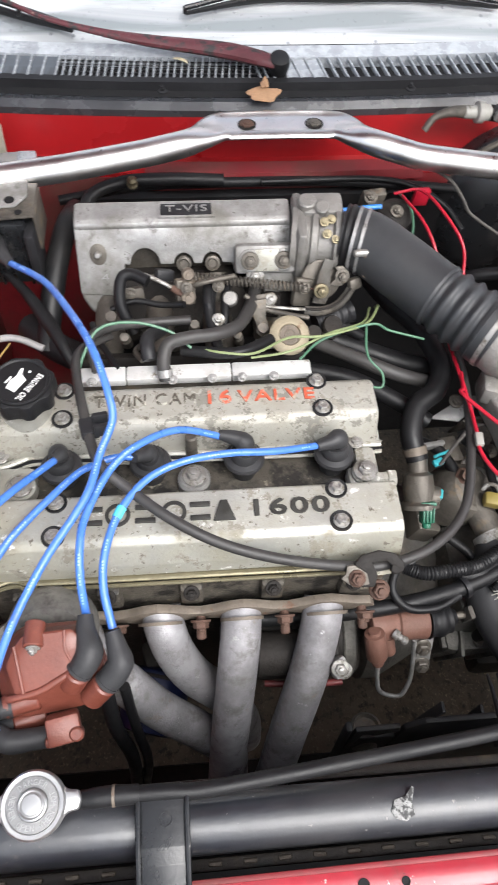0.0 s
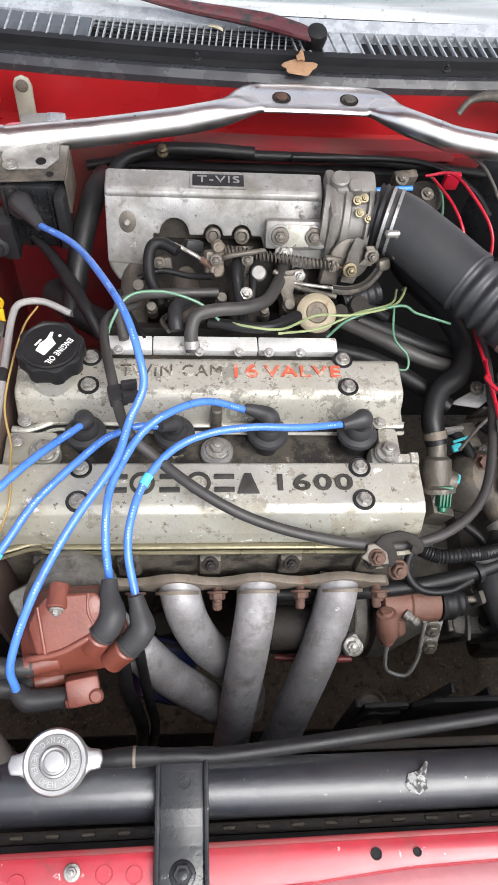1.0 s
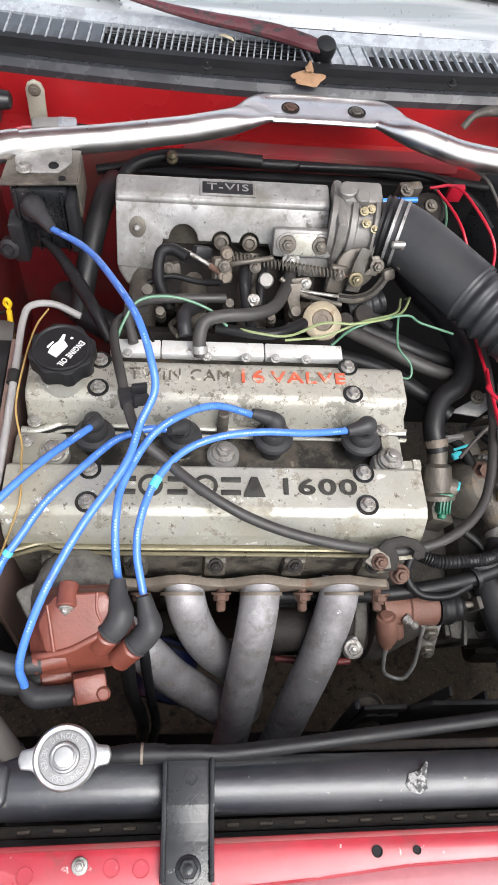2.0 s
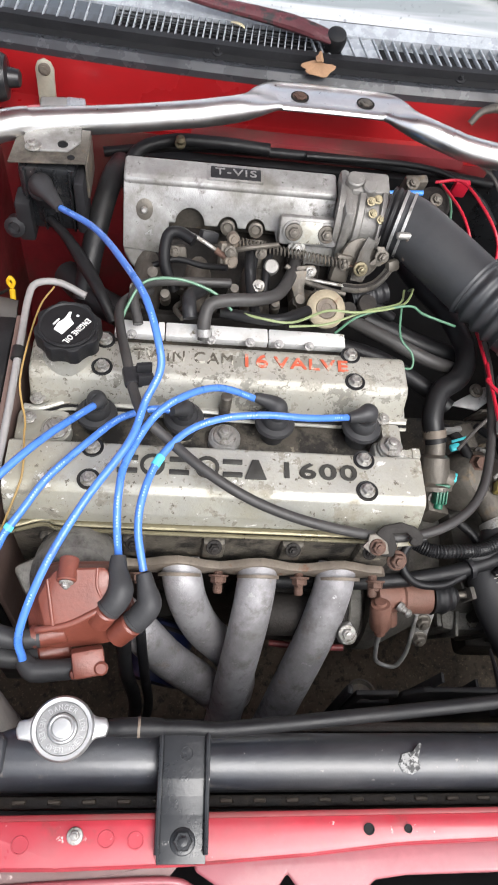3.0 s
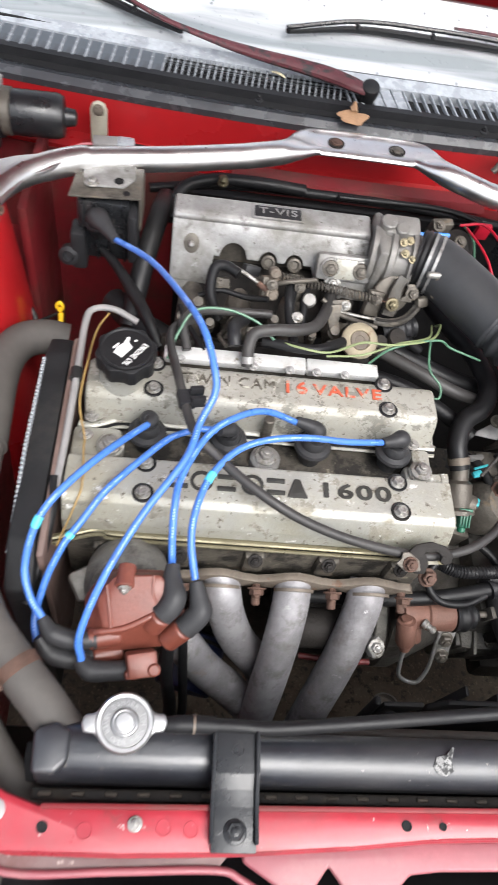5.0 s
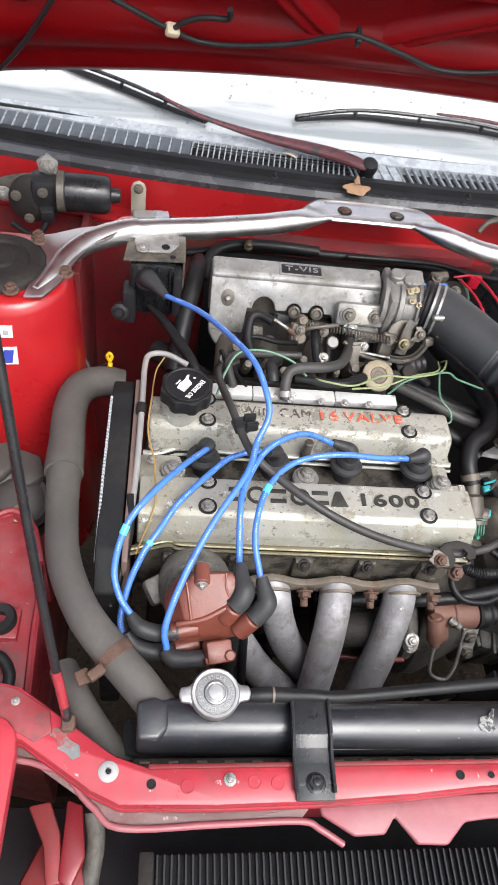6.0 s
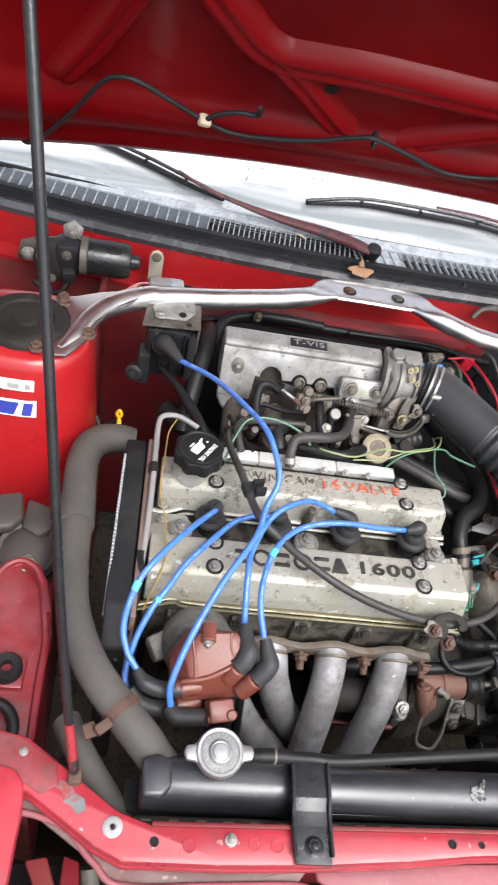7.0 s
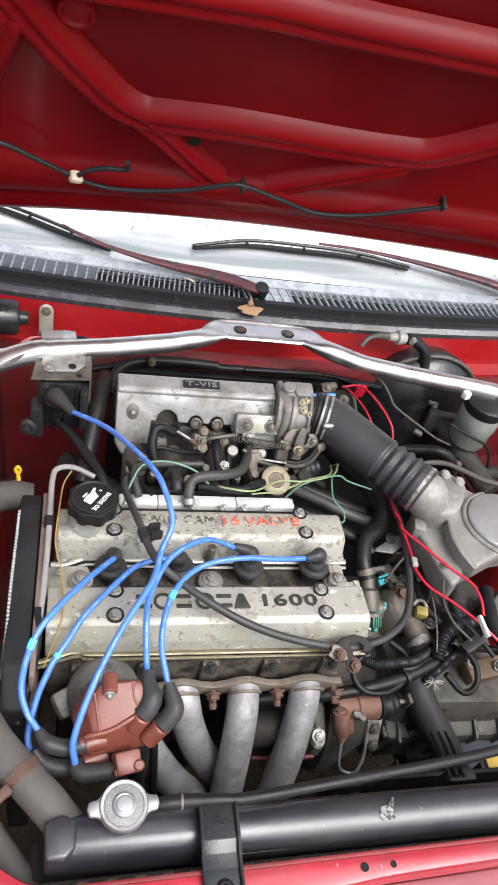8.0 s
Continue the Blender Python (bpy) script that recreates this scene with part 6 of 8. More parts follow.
part("link_rod", tube([(0.082, 0.207, 0.791), (0.105, 0.205, 0.789), (0.127, 0.204, 0.787)], 0.0019, seg=8), M_STEEL, throttle)
part("rod_plate", prism([(-0.014, -0.005), (0.008, -0.007), (0.012, 0.0), (0.008, 0.007), (-0.012, 0.006)], 0.003, aim((0.084, 0.214, 0.795), QN), 0.001), M_CASTD, throttle)
part("nut", BOLT, M_STEEL, throttle, m=aim((0.088, 0.211, 0.797), QN) @ Matrix.Diagonal((0.7, 0.7, 0.8, 1)))
part("bracket", prism([(-0.012, 0.016), (0.010, 0.018), (0.008, -0.002), (0.014, -0.026), (0.002, -0.028), (-0.004, -0.006)], 0.003, aim((0.074, 0.200, 0.785), QN), 0.001), M_CASTD, throttle)
part("dashpot", tube([(0.140, 0.206, 0.762), (0.160, 0.212, 0.764), (0.182, 0.220, 0.766)], [0.013, 0.0135, 0.0125], seg=20, n=16, ripple=(5, 0.0014)), M_BLACK, throttle, "black ribbed dashpot")
part("plug_cap", lathe([(0.0075, -0.012), (0.0075, -0.004), (0.0085, -0.003), (0.0085, 0.002), (0.0070, 0.004), (0, 0.0045)], (0.044, 0.213, 0.798), (0, -0.55, 0.84), seg=24), M_METER, throttle, "dull round plug")
part("nut", BOLT, M_STEEL, throttle, m=aim((0.030, 0.188, 0.793), (0, -0.5, 0.86)) @ Matrix.Diagonal((0.75, 0.75, 1.1, 1)))
for x_ in (0.024, 0.039):
    part("hose", tube([(x_ - 0.002, 0.180, 0.780), (x_ - 0.001, 0.198, 0.790), (x_, 0.216, 0.796), (x_ + 0.005, 0.240, 0.800)], 0.0048, seg=12), M_RUBBER, throttle, "dark vacuum hose")

regulator = thing("pressure_regulator", (0.105, 0.172, 0.76), "corroded round fuel pressure regulator", "pressure regulator")
part("can", lathe([(0.012, -0.02), (0.019, -0.012), (0.0215, -0.002), (0.0215, 0.002), (0.019, 0.004), (0.012, 0.005), (0.011, 0.003), (0, 0.003)], (0.105, 0.170, 0.784), (0, -0.5, 0.86), seg=32), mat("corroded_zinc", (0.36, 0.31, 0.22), 0.6, 0.4, 0.25, 50, 0.2, 300, dirt=[RUST]), regulator)
part("dish", lathe([(0.0110, 0), (0.0105, 0.0012), (0.006, 0.0014), (0.005, 0.0006), (0, 0.0006)], (0.105, 0.1685, 0.7868), (0, -0.5, 0.86), seg=28), M_FLANGE, regulator, "rusty centre")
part("outlet", cyl((0.088, 0.168, 0.775), (0.068, 0.166, 0.775), 0.006), M_CAST, regulator)

# ---- intake duct and air flow meter ----
duct = thing("intake_duct", (0.25, 0.19, 0.78), "black rubber intake duct with a ribbed bellows", "intake duct")
part("pipe", tube([(0.172, 0.276, 0.824), (0.198, 0.266, 0.824), (0.230, 0.228, 0.822), (0.256, 0.194, 0.820), (0.266, 0.183, 0.819)], [0.034, 0.034, 0.0345, 0.0345, 0.0345], seg=32, n=9), M_DUCT, duct)
part("bellows", tube([(0.262, 0.187, 0.819), (0.284, 0.164, 0.816), (0.304, 0.144, 0.813)], [0.0315, 0.0325, 0.0335], seg=32, n=24, ripple=(4, 0.0045)), M_DUCT, duct, "ribbed bellows")
part("collar", tube([(0.302, 0.146, 0.813), (0.310, 0.138, 0.812), (0.316, 0.132, 0.811)], 0.0365, seg=32), M_DUCT, duct)
part("inlet_collar", tube([(0.174, 0.2757, 0.8235), (0.179, 0.2737, 0.8238), (0.185, 0.2712, 0.824)], 0.0350, seg=32, n=12, ripple=(2, 0.0018)), M_RUBBER, duct, "black ribbed collar")
part("band", tube([(0.310, 0.138, 0.8118), (0.3135, 0.1345, 0.8114)], 0.0374, seg=32, n=2), M_STEEL, duct, "steel clamp band")
for q in (0.0, 0.009):
    c_ = Vector((0.186, 0.2707, 0.824)) + Vector((0.933, -0.36, 0)) * q
    part("band", tube([c_ - Vector((0.0015, -0.0006, 0)), c_ + Vector((0.0015, -0.0006, 0))], 0.0362, seg=32, n=2), M_CAST, duct, "steel clamp band")
part("clamp_screw", cyl((0.176, 0.2325, 0.839), (0.199, 0.2345, 0.839), 0.0040), M_STEEL, duct)
part("clamp_screw", cyl((0.190, 0.2325, 0.838), (0.193, 0.227, 0.810), 0.0034), M_FLANGE, duct)

meter = thing("air_flow_meter", (0.38, 0.07, 0.70), "cast aluminium air flow meter housing", "air flow meter")
t = tube([(0.312, 0.136, 0.810), (0.317, 0.131, 0.808), (0.323, 0.125, 0.800), (0.330, 0.118, 0.789)], [0.0335, 0.0335, 0.0320, 0.0260], seg=32)
prism([(0.312, 0.128), (0.338, 0.158), (0.368, 0.190), (0.392, 0.198), (0.410, 0.182), (0.438, 0.158), (0.47, 0.160), (0.51, 0.11), (0.48, 0.060), (0.423, 0.054), (0.374, 0.030), (0.352, 0.020), (0.340, 0.004), (0.327, -0.002), (0.316, 0.034), (0.314, 0.066), (0.308, 0.092)], 0.040, Matrix.Translation((0, 0, 0.732)), 0.006, bm=t, seg=3)
part("housing", t, M_METER, meter)
part("raised_body", prism([(0.338, 0.122), (0.348, 0.098), (0.342, 0.066), (0.346, 0.036), (0.358, 0.010), (0.382, 0.022), (0.410, 0.036), (0.47, 0.046), (0.49, 0.10), (0.45, 0.145), (0.420, 0.142), (0.395, 0.164), (0.376, 0.178), (0.352, 0.160)], 0.030, Matrix.Translation((0, 0, 0.766)), 0.006, seg=3), M_METER, meter, "raised cast body")
part("neck_plate", prism([(0.312, 0.104), (0.322, 0.146), (0.346, 0.170), (0.370, 0.184), (0.392, 0.170), (0.398, 0.150), (0.382, 0.124), (0.360, 0.098), (0.340, 0.092)], 0.048, Matrix.Translation((0, 0, 0.760)), 0.010, seg=3), M_METER, meter, "pale cast plate behind the neck")
lid_m = Matrix.Translation((0.434, 0.086, 0.793))
part("lid", prism([(0.055 * math.cos(a_) * 1.05, 0.055 * math.sin(a_)) for a_ in [2 * math.pi * k / 36 for k in range(36)]], 0.012, lid_m, 0.004, seg=3), mat("grey_lid", (0.34, 0.34, 0.345), 0.4, 0.5, 0.12, 20, 0.1, 300, dirt=[((0.20, 0.19, 0.18), 12, 0.5, 0.75, 0.6, 0.3)]), meter, "smooth grey lid")
part("lid_ridge", tube([(0.434 + 0.061 * math.cos(a_), 0.086 + 0.059 * math.sin(a_), 0.797) for a_ in [math.pi * (0.55 + 0.95 * k / 12) for k in range(13)]], 0.0038, seg=8, n=3), M_METER, meter, "cast rim round the lid")
part("web", tube([(0.340, 0.120, 0.792), (0.350, 0.098, 0.794), (0.345, 0.066, 0.794), (0.348, 0.038, 0.793), (0.360, 0.012, 0.790)], 0.0045, seg=10, flat=((0, 0, 1), 0.6)), M_METER, meter, "curved cast edge")
part("drop_tab", prism([(0.308, 0.122), (0.326, 0.108), (0.316, 0.084), (0.300, 0.090)], 0.024, Matrix.Translation((0, 0, 0.756)), 0.004), M_METER, meter, "ragged cast tab")
for q, d in (((0.366, 0.172, 0.806), (0.2, -0.3, 1)), ((0.384, 0.158, 0.806), (0.1, -0.2, 1))):
    part("lug", lathe([(0.0085, -0.01), (0.0085, 0.004), (0.006, 0.007), (0, 0.007)], q, d, seg=16), M_CAST, meter)
bolts(meter, [(0.326, 0.030, 0.772)], material=M_CASTD, size=0.7)

clutter = thing("intake_fittings", (0.02, 0.19, 0.76), "grimy vacuum fittings between plenum and cam cover", "fittings")
for p, r, h_, mm in (((-0.083, 0.212, 0.772), 0.0075, 0.016, M_CASTD), ((-0.070, 0.185, 0.768), 0.006, 0.018, M_CASTD), ((-0.052, 0.20, 0.770), 0.0055, 0.02, M_CASTD), ((-0.02, 0.178, 0.768), 0.007, 0.014, M_CASTD), ((0.004, 0.196, 0.772), 0.006, 0.018, M_CASTD), ((0.078, 0.195, 0.765), 0.007, 0.014, M_CASTD), ((0.098, 0.20, 0.768), 0.006, 0.018, M_CASTD), ((0.135, 0.19, 0.758), 0.010, 0.02, M_IRON), ((0.155, 0.20, 0.758), 0.013, 0.02, M_IRON), ((-0.102, 0.19, 0.77), 0.007, 0.014, M_CASTD), ((0.052, 0.185, 0.765), 0.0055, 0.018, M_CASTD)):
    part("fitting", lathe([(r, -0.015), (r, h_ * 0.4), (r * 0.7, h_ * 0.5), (r * 0.7, h_ * 0.8), (r * 0.9, h_ * 0.85), (r * 0.8, h_), (0, h_)], p, (0.1 * math.sin(p[0] * 90), -0.45, 0.85), seg=14), mm, clutter)
for pts, r, mm in (([(-0.085, 0.215, 0.785), (-0.06, 0.222, 0.79), (-0.03, 0.215, 0.79), (-0.005, 0.205, 0.80)], 0.0035, M_RUBBER), ([(0.02, 0.205, 0.80), (0.025, 0.185, 0.785), (0.03, 0.165, 0.775)], 0.004, M_RUBBER), ([(0.06, 0.215, 0.80), (0.08, 0.205, 0.79), (0.105, 0.20, 0.785), (0.13, 0.20, 0.778)], 0.003, M_CASTD), ([(-0.105, 0.20, 0.78), (-0.098, 0.175, 0.785), (-0.085, 0.15, 0.785), (-0.075, 0.13, 0.785)], 0.0035, M_RUBBER), ([(0.15, 0.215, 0.775), (0.17, 0.205, 0.76), (0.195, 0.20, 0.745)], 0.006, M_RUBBER), ([(-0.05, 0.175, 0.775), (-0.058, 0.155, 0.785), (-0.05, 0.138, 0.79)], 0.003, M_CASTD), ([(0.0, 0.225, 0.805), (0.012, 0.22, 0.815), (0.03, 0.222, 0.818), (0.05, 0.23, 0.815)], 0.0028, M_CASTD)):
    part("pipe", tube(pts, r, seg=10), mm, clutter)
for p, s_, rot, mm in (((-0.004, 0.224, 0.800), (0.022, 0.010, 0.030), (-25, 10, 20), M_CASTD), ((0.030, 0.230, 0.795), (0.020, 0.010, 0.026), (-25, -10, 0), M_CASTD), ((0.125, 0.228, 0.790), (0.022, 0.010, 0.032), (-25, 15, 10), M_CASTD), ((-0.062, 0.232, 0.788), (0.026, 0.010, 0.018), (-25, 0, 15), M_CASTD), ((0.092, 0.225, 0.775), (0.018, 0.010, 0.030), (-15, 0, -10), M_IRON)):
    part("bracket", box(p, s_, rot, bev=0.003), mm, clutter)
bolts(clutter, [(-0.002, 0.217, 0.812), (0.032, 0.224, 0.806), (0.126, 0.221, 0.802), (-0.062, 0.226, 0.798)], (0, -0.8, 0.5), material=M_CASTD, size=0.7)


# ---- radiator ----
radiator = thing("radiator", (0.18, -0.28, 0.45), "black radiator with a plastic top tank", "radiator")
core = part("core", box((0.18, -0.283, 0.585), (0.76, 0.030, 0.32), bev=0.002), M_DEEP, radiator, "dark finned core")
tank = part("top_tank", prism_x([(-0.257, 0.752), (-0.256, 0.776), (-0.262, 0.790), (-0.272, 0.7955), (-0.288, 0.7945), (-0.297, 0.786), (-0.301, 0.770), (-0.301, 0.752)], -0.187, -0.046, 0.005, seg=3), M_TANK, radiator)
part("tank_barrel", tube([(-0.05, -0.281, 0.7765), (0.1, -0.281, 0.7765), (0.3, -0.280, 0.7760), (0.58, -0.278, 0.7755)], 0.0198, seg=32), M_TANK, radiator, "round black tank barrel")
part("barrel_skirt", box((0.265, -0.280, 0.760), (0.64, 0.040, 0.020), (0, 0, 0.2), bev=0.004), M_TANK, radiator)
part("tank_shoulder", prism([(-0.186, -0.299), (-0.168, -0.299), (-0.160, -0.290), (-0.160, -0.268), (-0.172, -0.262), (-0.188, -0.268)], 0.012, Matrix.Translation((0, 0, 0.788)), 0.004, seg=3), M_TANK, tank)
part("outlet_neck", tube([(-0.168, -0.262, 0.772), (-0.182, -0.250, 0.776), (-0.192, -0.238, 0.780)], 0.0160, seg=20), M_RUBBER, tank)
part("crimp_rail", box((0.196, -0.3060, 0.752), (0.77, 0.009, 0.010), (0, 0, 0.25), bev=0.002), M_CRIMP, radiator, "rust-stained crimped rail")
part("crimp_rail", box((0.196, -0.2525, 0.747), (0.77, 0.008, 0.010), (0, 0, 0.25), bev=0.002), M_CRIMP, radiator, "rust-stained crimped rail")
tab = mesh_of(box((0, 0, 0), (0.010, 0.003, 0.0035), bev=0.0008, seg=1), "crimp_tab")
for k in range(30):
    x_ = -0.178 + 0.0255 * k
    part("crimp_tab", tab, M_FLANGE, radiator, m=pose(x_, -0.3075 + 0.0042 * (x_ + 0.18) / 0.77, 0.7575, 20, 0, 3 * math.sin(k * 2.3)))
M_SCAR = mat("scraped_pale_patch", (0.30, 0.30, 0.29), 0.6, 0, 0.3, 120, 0.4, 300, dirt=[((0.03, 0.03, 0.03), 160, 0.48, 0.56, 0.6, 0)])
scar_m = aim((0.135, -0.2835, 0.7958), (0, -0.12, 1))
part("paint_scar", prism([(-0.009, -0.002), (-0.006, 0.005), (0.003, 0.007), (0.008, 0.013), (0.010, 0.012), (0.007, 0.003), (0.008, -0.005), (0.001, -0.009), (-0.006, -0.007)], 0.0010, scar_m, 0.0003), M_SCAR, radiator, "pale scraped patch")
part("filler_neck", cyl((-0.120, -0.270, 0.786), (-0.120, -0.266, 0.8075), 0.0145), M_TANK, radiator)

M_CAPSTEEL = mat("cap_steel", (0.44, 0.44, 0.44), 0.40, 0.85, 0.1, 60, 0.06, 500, dirt=[((0.30, 0.29, 0.27), 60, 0.6, 0.8, 0.6, 0.5)])
CAPM = aim((-0.120, -0.2645, 0.8135), (0.02, -0.10, 1)) @ Matrix.Rotation(radians(-9), 4, "Z") @ Matrix.Diagonal((0.84, 0.84, 1, 1))
t = lathe([(0.0225, -0.006), (0.0262, -0.004), (0.0262, 0.001), (0.0245, 0.003), (0.0215, 0.0028), (0.0205, 0.0020), (0.0125, 0.0024), (0.0118, 0.0050), (0.0105, 0.0056), (0.0092, 0.0048), (0.0085, 0.0050), (0.0075, 0.0062), (0.0, 0.0066)], (0, 0, 0), seg=48)
t.transform(CAPM)
rcap = part("radiator_cap", t, M_CAPSTEEL, radiator, "dull steel radiator cap with embossed lettering")
t = lathe([(0.0204, 0.0018), (0.0202, 0.0026), (0.0126, 0.0029), (0.0124, 0.0018)], (0, 0, 0), seg=48)
t.transform(CAPM)
part("lettered_ring", t, mat("dull_cap_ring", (0.26, 0.26, 0.26), 0.5, 0.7, 0.2, 90, 0.2, 400), rcap, "duller recessed ring")
for s in (-1, 1):
    t = prism([(s * 0.018, -0.017), (s * 0.027, -0.0085), (s * 0.036, -0.0075), (s * 0.0385, 0.0), (s * 0.036, 0.0075), (s * 0.027, 0.0085), (s * 0.018, 0.017)], 0.0065, Matrix.Translation((0, 0, -0.0055)), 0.0022, seg=3)
    t.transform(CAPM)
    part("ear", t, M_CAPSTEEL, rcap)
for word, mid, rad_, step in (("DANGER", 90, 0.0178, 15), ("NEVER OPEN WHEN HOT", 270, 0.0178, -12.5)):
    for i, ch in enumerate(word):
        if ch == " ":
            continue
        an = mid - (i - (len(word) - 1) / 2) * step
        me = stretch_to(text_mesh(ch, 0.005, 0.0004), 0.0030, 0.0044)
        m = CAPM @ Matrix.Rotation(radians(an), 4, "Z") @ Matrix.Translation((rad_ - 0.0012, 0, 0.0029)) @ Matrix.Rotation(radians(-90 if mid == 90 else 90), 4, "Z")
        part("letter", me, M_CAPSTEEL, rcap, m=m)

bracket = thing("radiator_bracket", (-0.034, -0.33, 0.793), "black steel strap bracket bolted to the support", "bracket")
t = prism_x([(-0.254, 0.780), (-0.257, 0.798), (-0.264, 0.8045), (-0.296, 0.8035), (-0.306, 0.799), (-0.318, 0.7975), (-0.3475, 0.7970), (-0.3475, 0.7935), (-0.317, 0.7935), (-0.303, 0.7945), (-0.295, 0.7995), (-0.266, 0.8005), (-0.261, 0.796), (-0.258, 0.780)], -0.0505, -0.0170, 0.0006)
part("strap", t, M_PAINTBLK, bracket)
for x_ in (-0.0505, -0.0170):
    part("edge_flange", tube([(x_, -0.258, 0.800), (x_, -0.270, 0.806), (x_, -0.296, 0.805), (x_, -0.312, 0.7995), (x_, -0.342, 0.799)], 0.0018, seg=8), M_PAINTBLK, bracket)
part("bolt", BOLT_RUSTY, M_PAINTBLK, bracket, m=aim((-0.033, -0.334, 0.7965), (0, 0, 1)) @ Matrix.Diagonal((1.05, 1.05, 0.8, 1)))
part("dimple", lathe([(0.005, 0), (0.005, 0.0008), (0.0042, 0.0008), (0.004, 0.0002), (0, 0.0002)], (-0.032, -0.279, 0.8038), seg=20), M_PAINTBLK, bracket)


def hose(name, label, pts, r, material=M_RUBBER, category="hose", seg=14, n=7, ripple=None, group=""):
    h = thing(name, pts[0], label, category, group)
    part("tube", tube(pts, r, seg=seg, n=n, ripple=ripple), material, h)
    return h


def ring_on(parent, a, b, r, material=M_STEEL, label="steel hose clamp", name="clamp"):
    c = part(name, tube([a, b], r, seg=24, n=2), material, parent, label)
    return c


h = hose("overflow_hose", "dark rubber overflow hose along the radiator", [(-0.060, -0.262, 0.804), (-0.030, -0.262, 0.803), (0.0, -0.262, 0.801), (0.10, -0.252, 0.798), (0.226, -0.238, 0.792), (0.30, -0.226, 0.785), (0.40, -0.205, 0.772), (0.52, -0.17, 0.75)], 0.0056, M_RUBBER, seg=16)
part("fitting", tube([(-0.096, -0.263, 0.804), (-0.080, -0.2625, 0.805), (-0.066, -0.262, 0.805), (-0.050, -0.262, 0.804)], [0.005, 0.007, 0.007, 0.0065], seg=16), M_RUBBER, h)
ring_on(h, (-0.068, -0.262, 0.805), (-0.066, -0.262, 0.805), 0.0074, M_FLANGE)

UP = [(-0.232, 0.172, 0.733), (-0.256, 0.170, 0.738), (-0.281, 0.153, 0.745), (-0.292, 0.113, 0.752), (-0.288, 0.033, 0.762), (-0.281, -0.053, 0.772), (-0.270, -0.121, 0.780), (-0.245, -0.178, 0.785), (-0.212, -0.219, 0.784), (-0.189, -0.243, 0.780), (-0.174, -0.259, 0.775), (-0.164, -0.268, 0.770)]
h = hose("radiator_hose", "dusty grey upper radiator hose with a rusty clamp", UP, [0.019, 0.020, 0.0205, 0.0205, 0.0205, 0.0175, 0.0172, 0.0172, 0.0178, 0.0180, 0.0174, 0.0168], M_HOSE, seg=28)
part("sleeve_end", tube([(-0.2895, 0.06, 0.7585), (-0.2868, 0.012, 0.765), (-0.2858, -0.002, 0.7665)], [0.0205, 0.0220, 0.0220], seg=28), M_HOSE, h)
ring_on(h, (-0.214, -0.2165, 0.784), (-0.207, -0.2245, 0.783), 0.0190, M_RUST, "rusty hose clamp")
part("clamp_ear", box((-0.226, -0.240, 0.793), (0.016, 0.010, 0.010), (10, 0, 40), bev=0.002), M_RUST, h)
part("clamp_ear", box((-0.238, -0.243, 0.790), (0.014, 0.014, 0.006), (10, 20, 30), bev=0.002), M_RUST, h)
hose("drain_hose", "dark rubber hose behind the radiator support", [(-0.262, -0.215, 0.735), (-0.250, -0.238, 0.742), (-0.231, -0.266, 0.742), (-0.206, -0.296, 0.735), (-0.19, -0.305, 0.70)], 0.0140, M_HOSE, seg=20)

# ---- left side of the bay ----
coil = thing("ignition_coil", (-0.20, 0.30, 0.74), "black ignition coil under a steel bracket", "ignition coil")
part("housing", box((-0.202, 0.312, 0.800), (0.062, 0.050, 0.085), bev=0.006), M_PAINTBLK, coil)
part("side_wing", box((-0.232, 0.290, 0.775), (0.018, 0.03, 0.055), bev=0.004), M_BLACK, coil)
part("side_wing", box((-0.168, 0.295, 0.800), (0.012, 0.04, 0.07), bev=0.004), M_BLACK, coil)
for k in range(4):
    part("housing_rib", box((-0.226 + 0.016 * k, 0.286, 0.800), (0.003, 0.006, 0.080), bev=0.001), M_PAINTBLK, coil)
part("tower", cyl((-0.207, 0.300, 0.795), (-0.209, 0.283, 0.822), 0.0155), M_DARKBOOT, coil)
top = part("bracket", prism([(-0.240, 0.283), (-0.160, 0.290), (-0.160, 0.345), (-0.235, 0.345)], 0.003, Matrix.Translation((0, 0, 0.848)), 0.001), M_CASTD, coil, "stained steel bracket")
part("bracket_drop", box((-0.1605, 0.318, 0.825), (0.003, 0.05, 0.045), bev=0.001), M_CASTD, coil)
part("plate", prism([(-0.222, 0.300), (-0.180, 0.303), (-0.168, 0.320), (-0.170, 0.345), (-0.225, 0.352), (-0.228, 0.320)], 0.003, Matrix.Translation((0, 0, 0.8515)), 0.001), M_CAST, coil, "bright aluminium plate")
bolts(coil, [(-0.216, 0.306, 0.854)], size=0.95)
part("hole", lathe([(0.0055, 0), (0.0055, 0.0010), (0.0042, 0.0012), (0.004, 0.0003), (0, 0.0003)], (-0.186, 0.312, 0.8543), seg=20), M_DEEP, coil, "dark bracket hole")
part("hole", lathe([(0.004, 0), (0.004, 0.0006), (0, 0.0006)], (-0.176, 0.296, 0.8512), seg=16), M_DEEP, coil, "dark bracket hole")
part("lower_lug", lathe([(0.012, 0), (0.012, 0.012), (0.007, 0.014), (0.005, 0.010), (0, 0.010)], (-0.243, 0.285, 0.765), (-0.1, -0.9, 0.3), seg=20), M_BLACK, coil)
hose("coil_cable", "dark sheathed cable below the coil", [(-0.206, 0.285, 0.775), (-0.185, 0.262, 0.772), (-0.160, 0.225, 0.765), (-0.140, 0.190, 0.76), (-0.125, 0.165, 0.745)], [0.004, 0.006, 0.008, 0.007, 0.006], M_RUBBER, "cable")
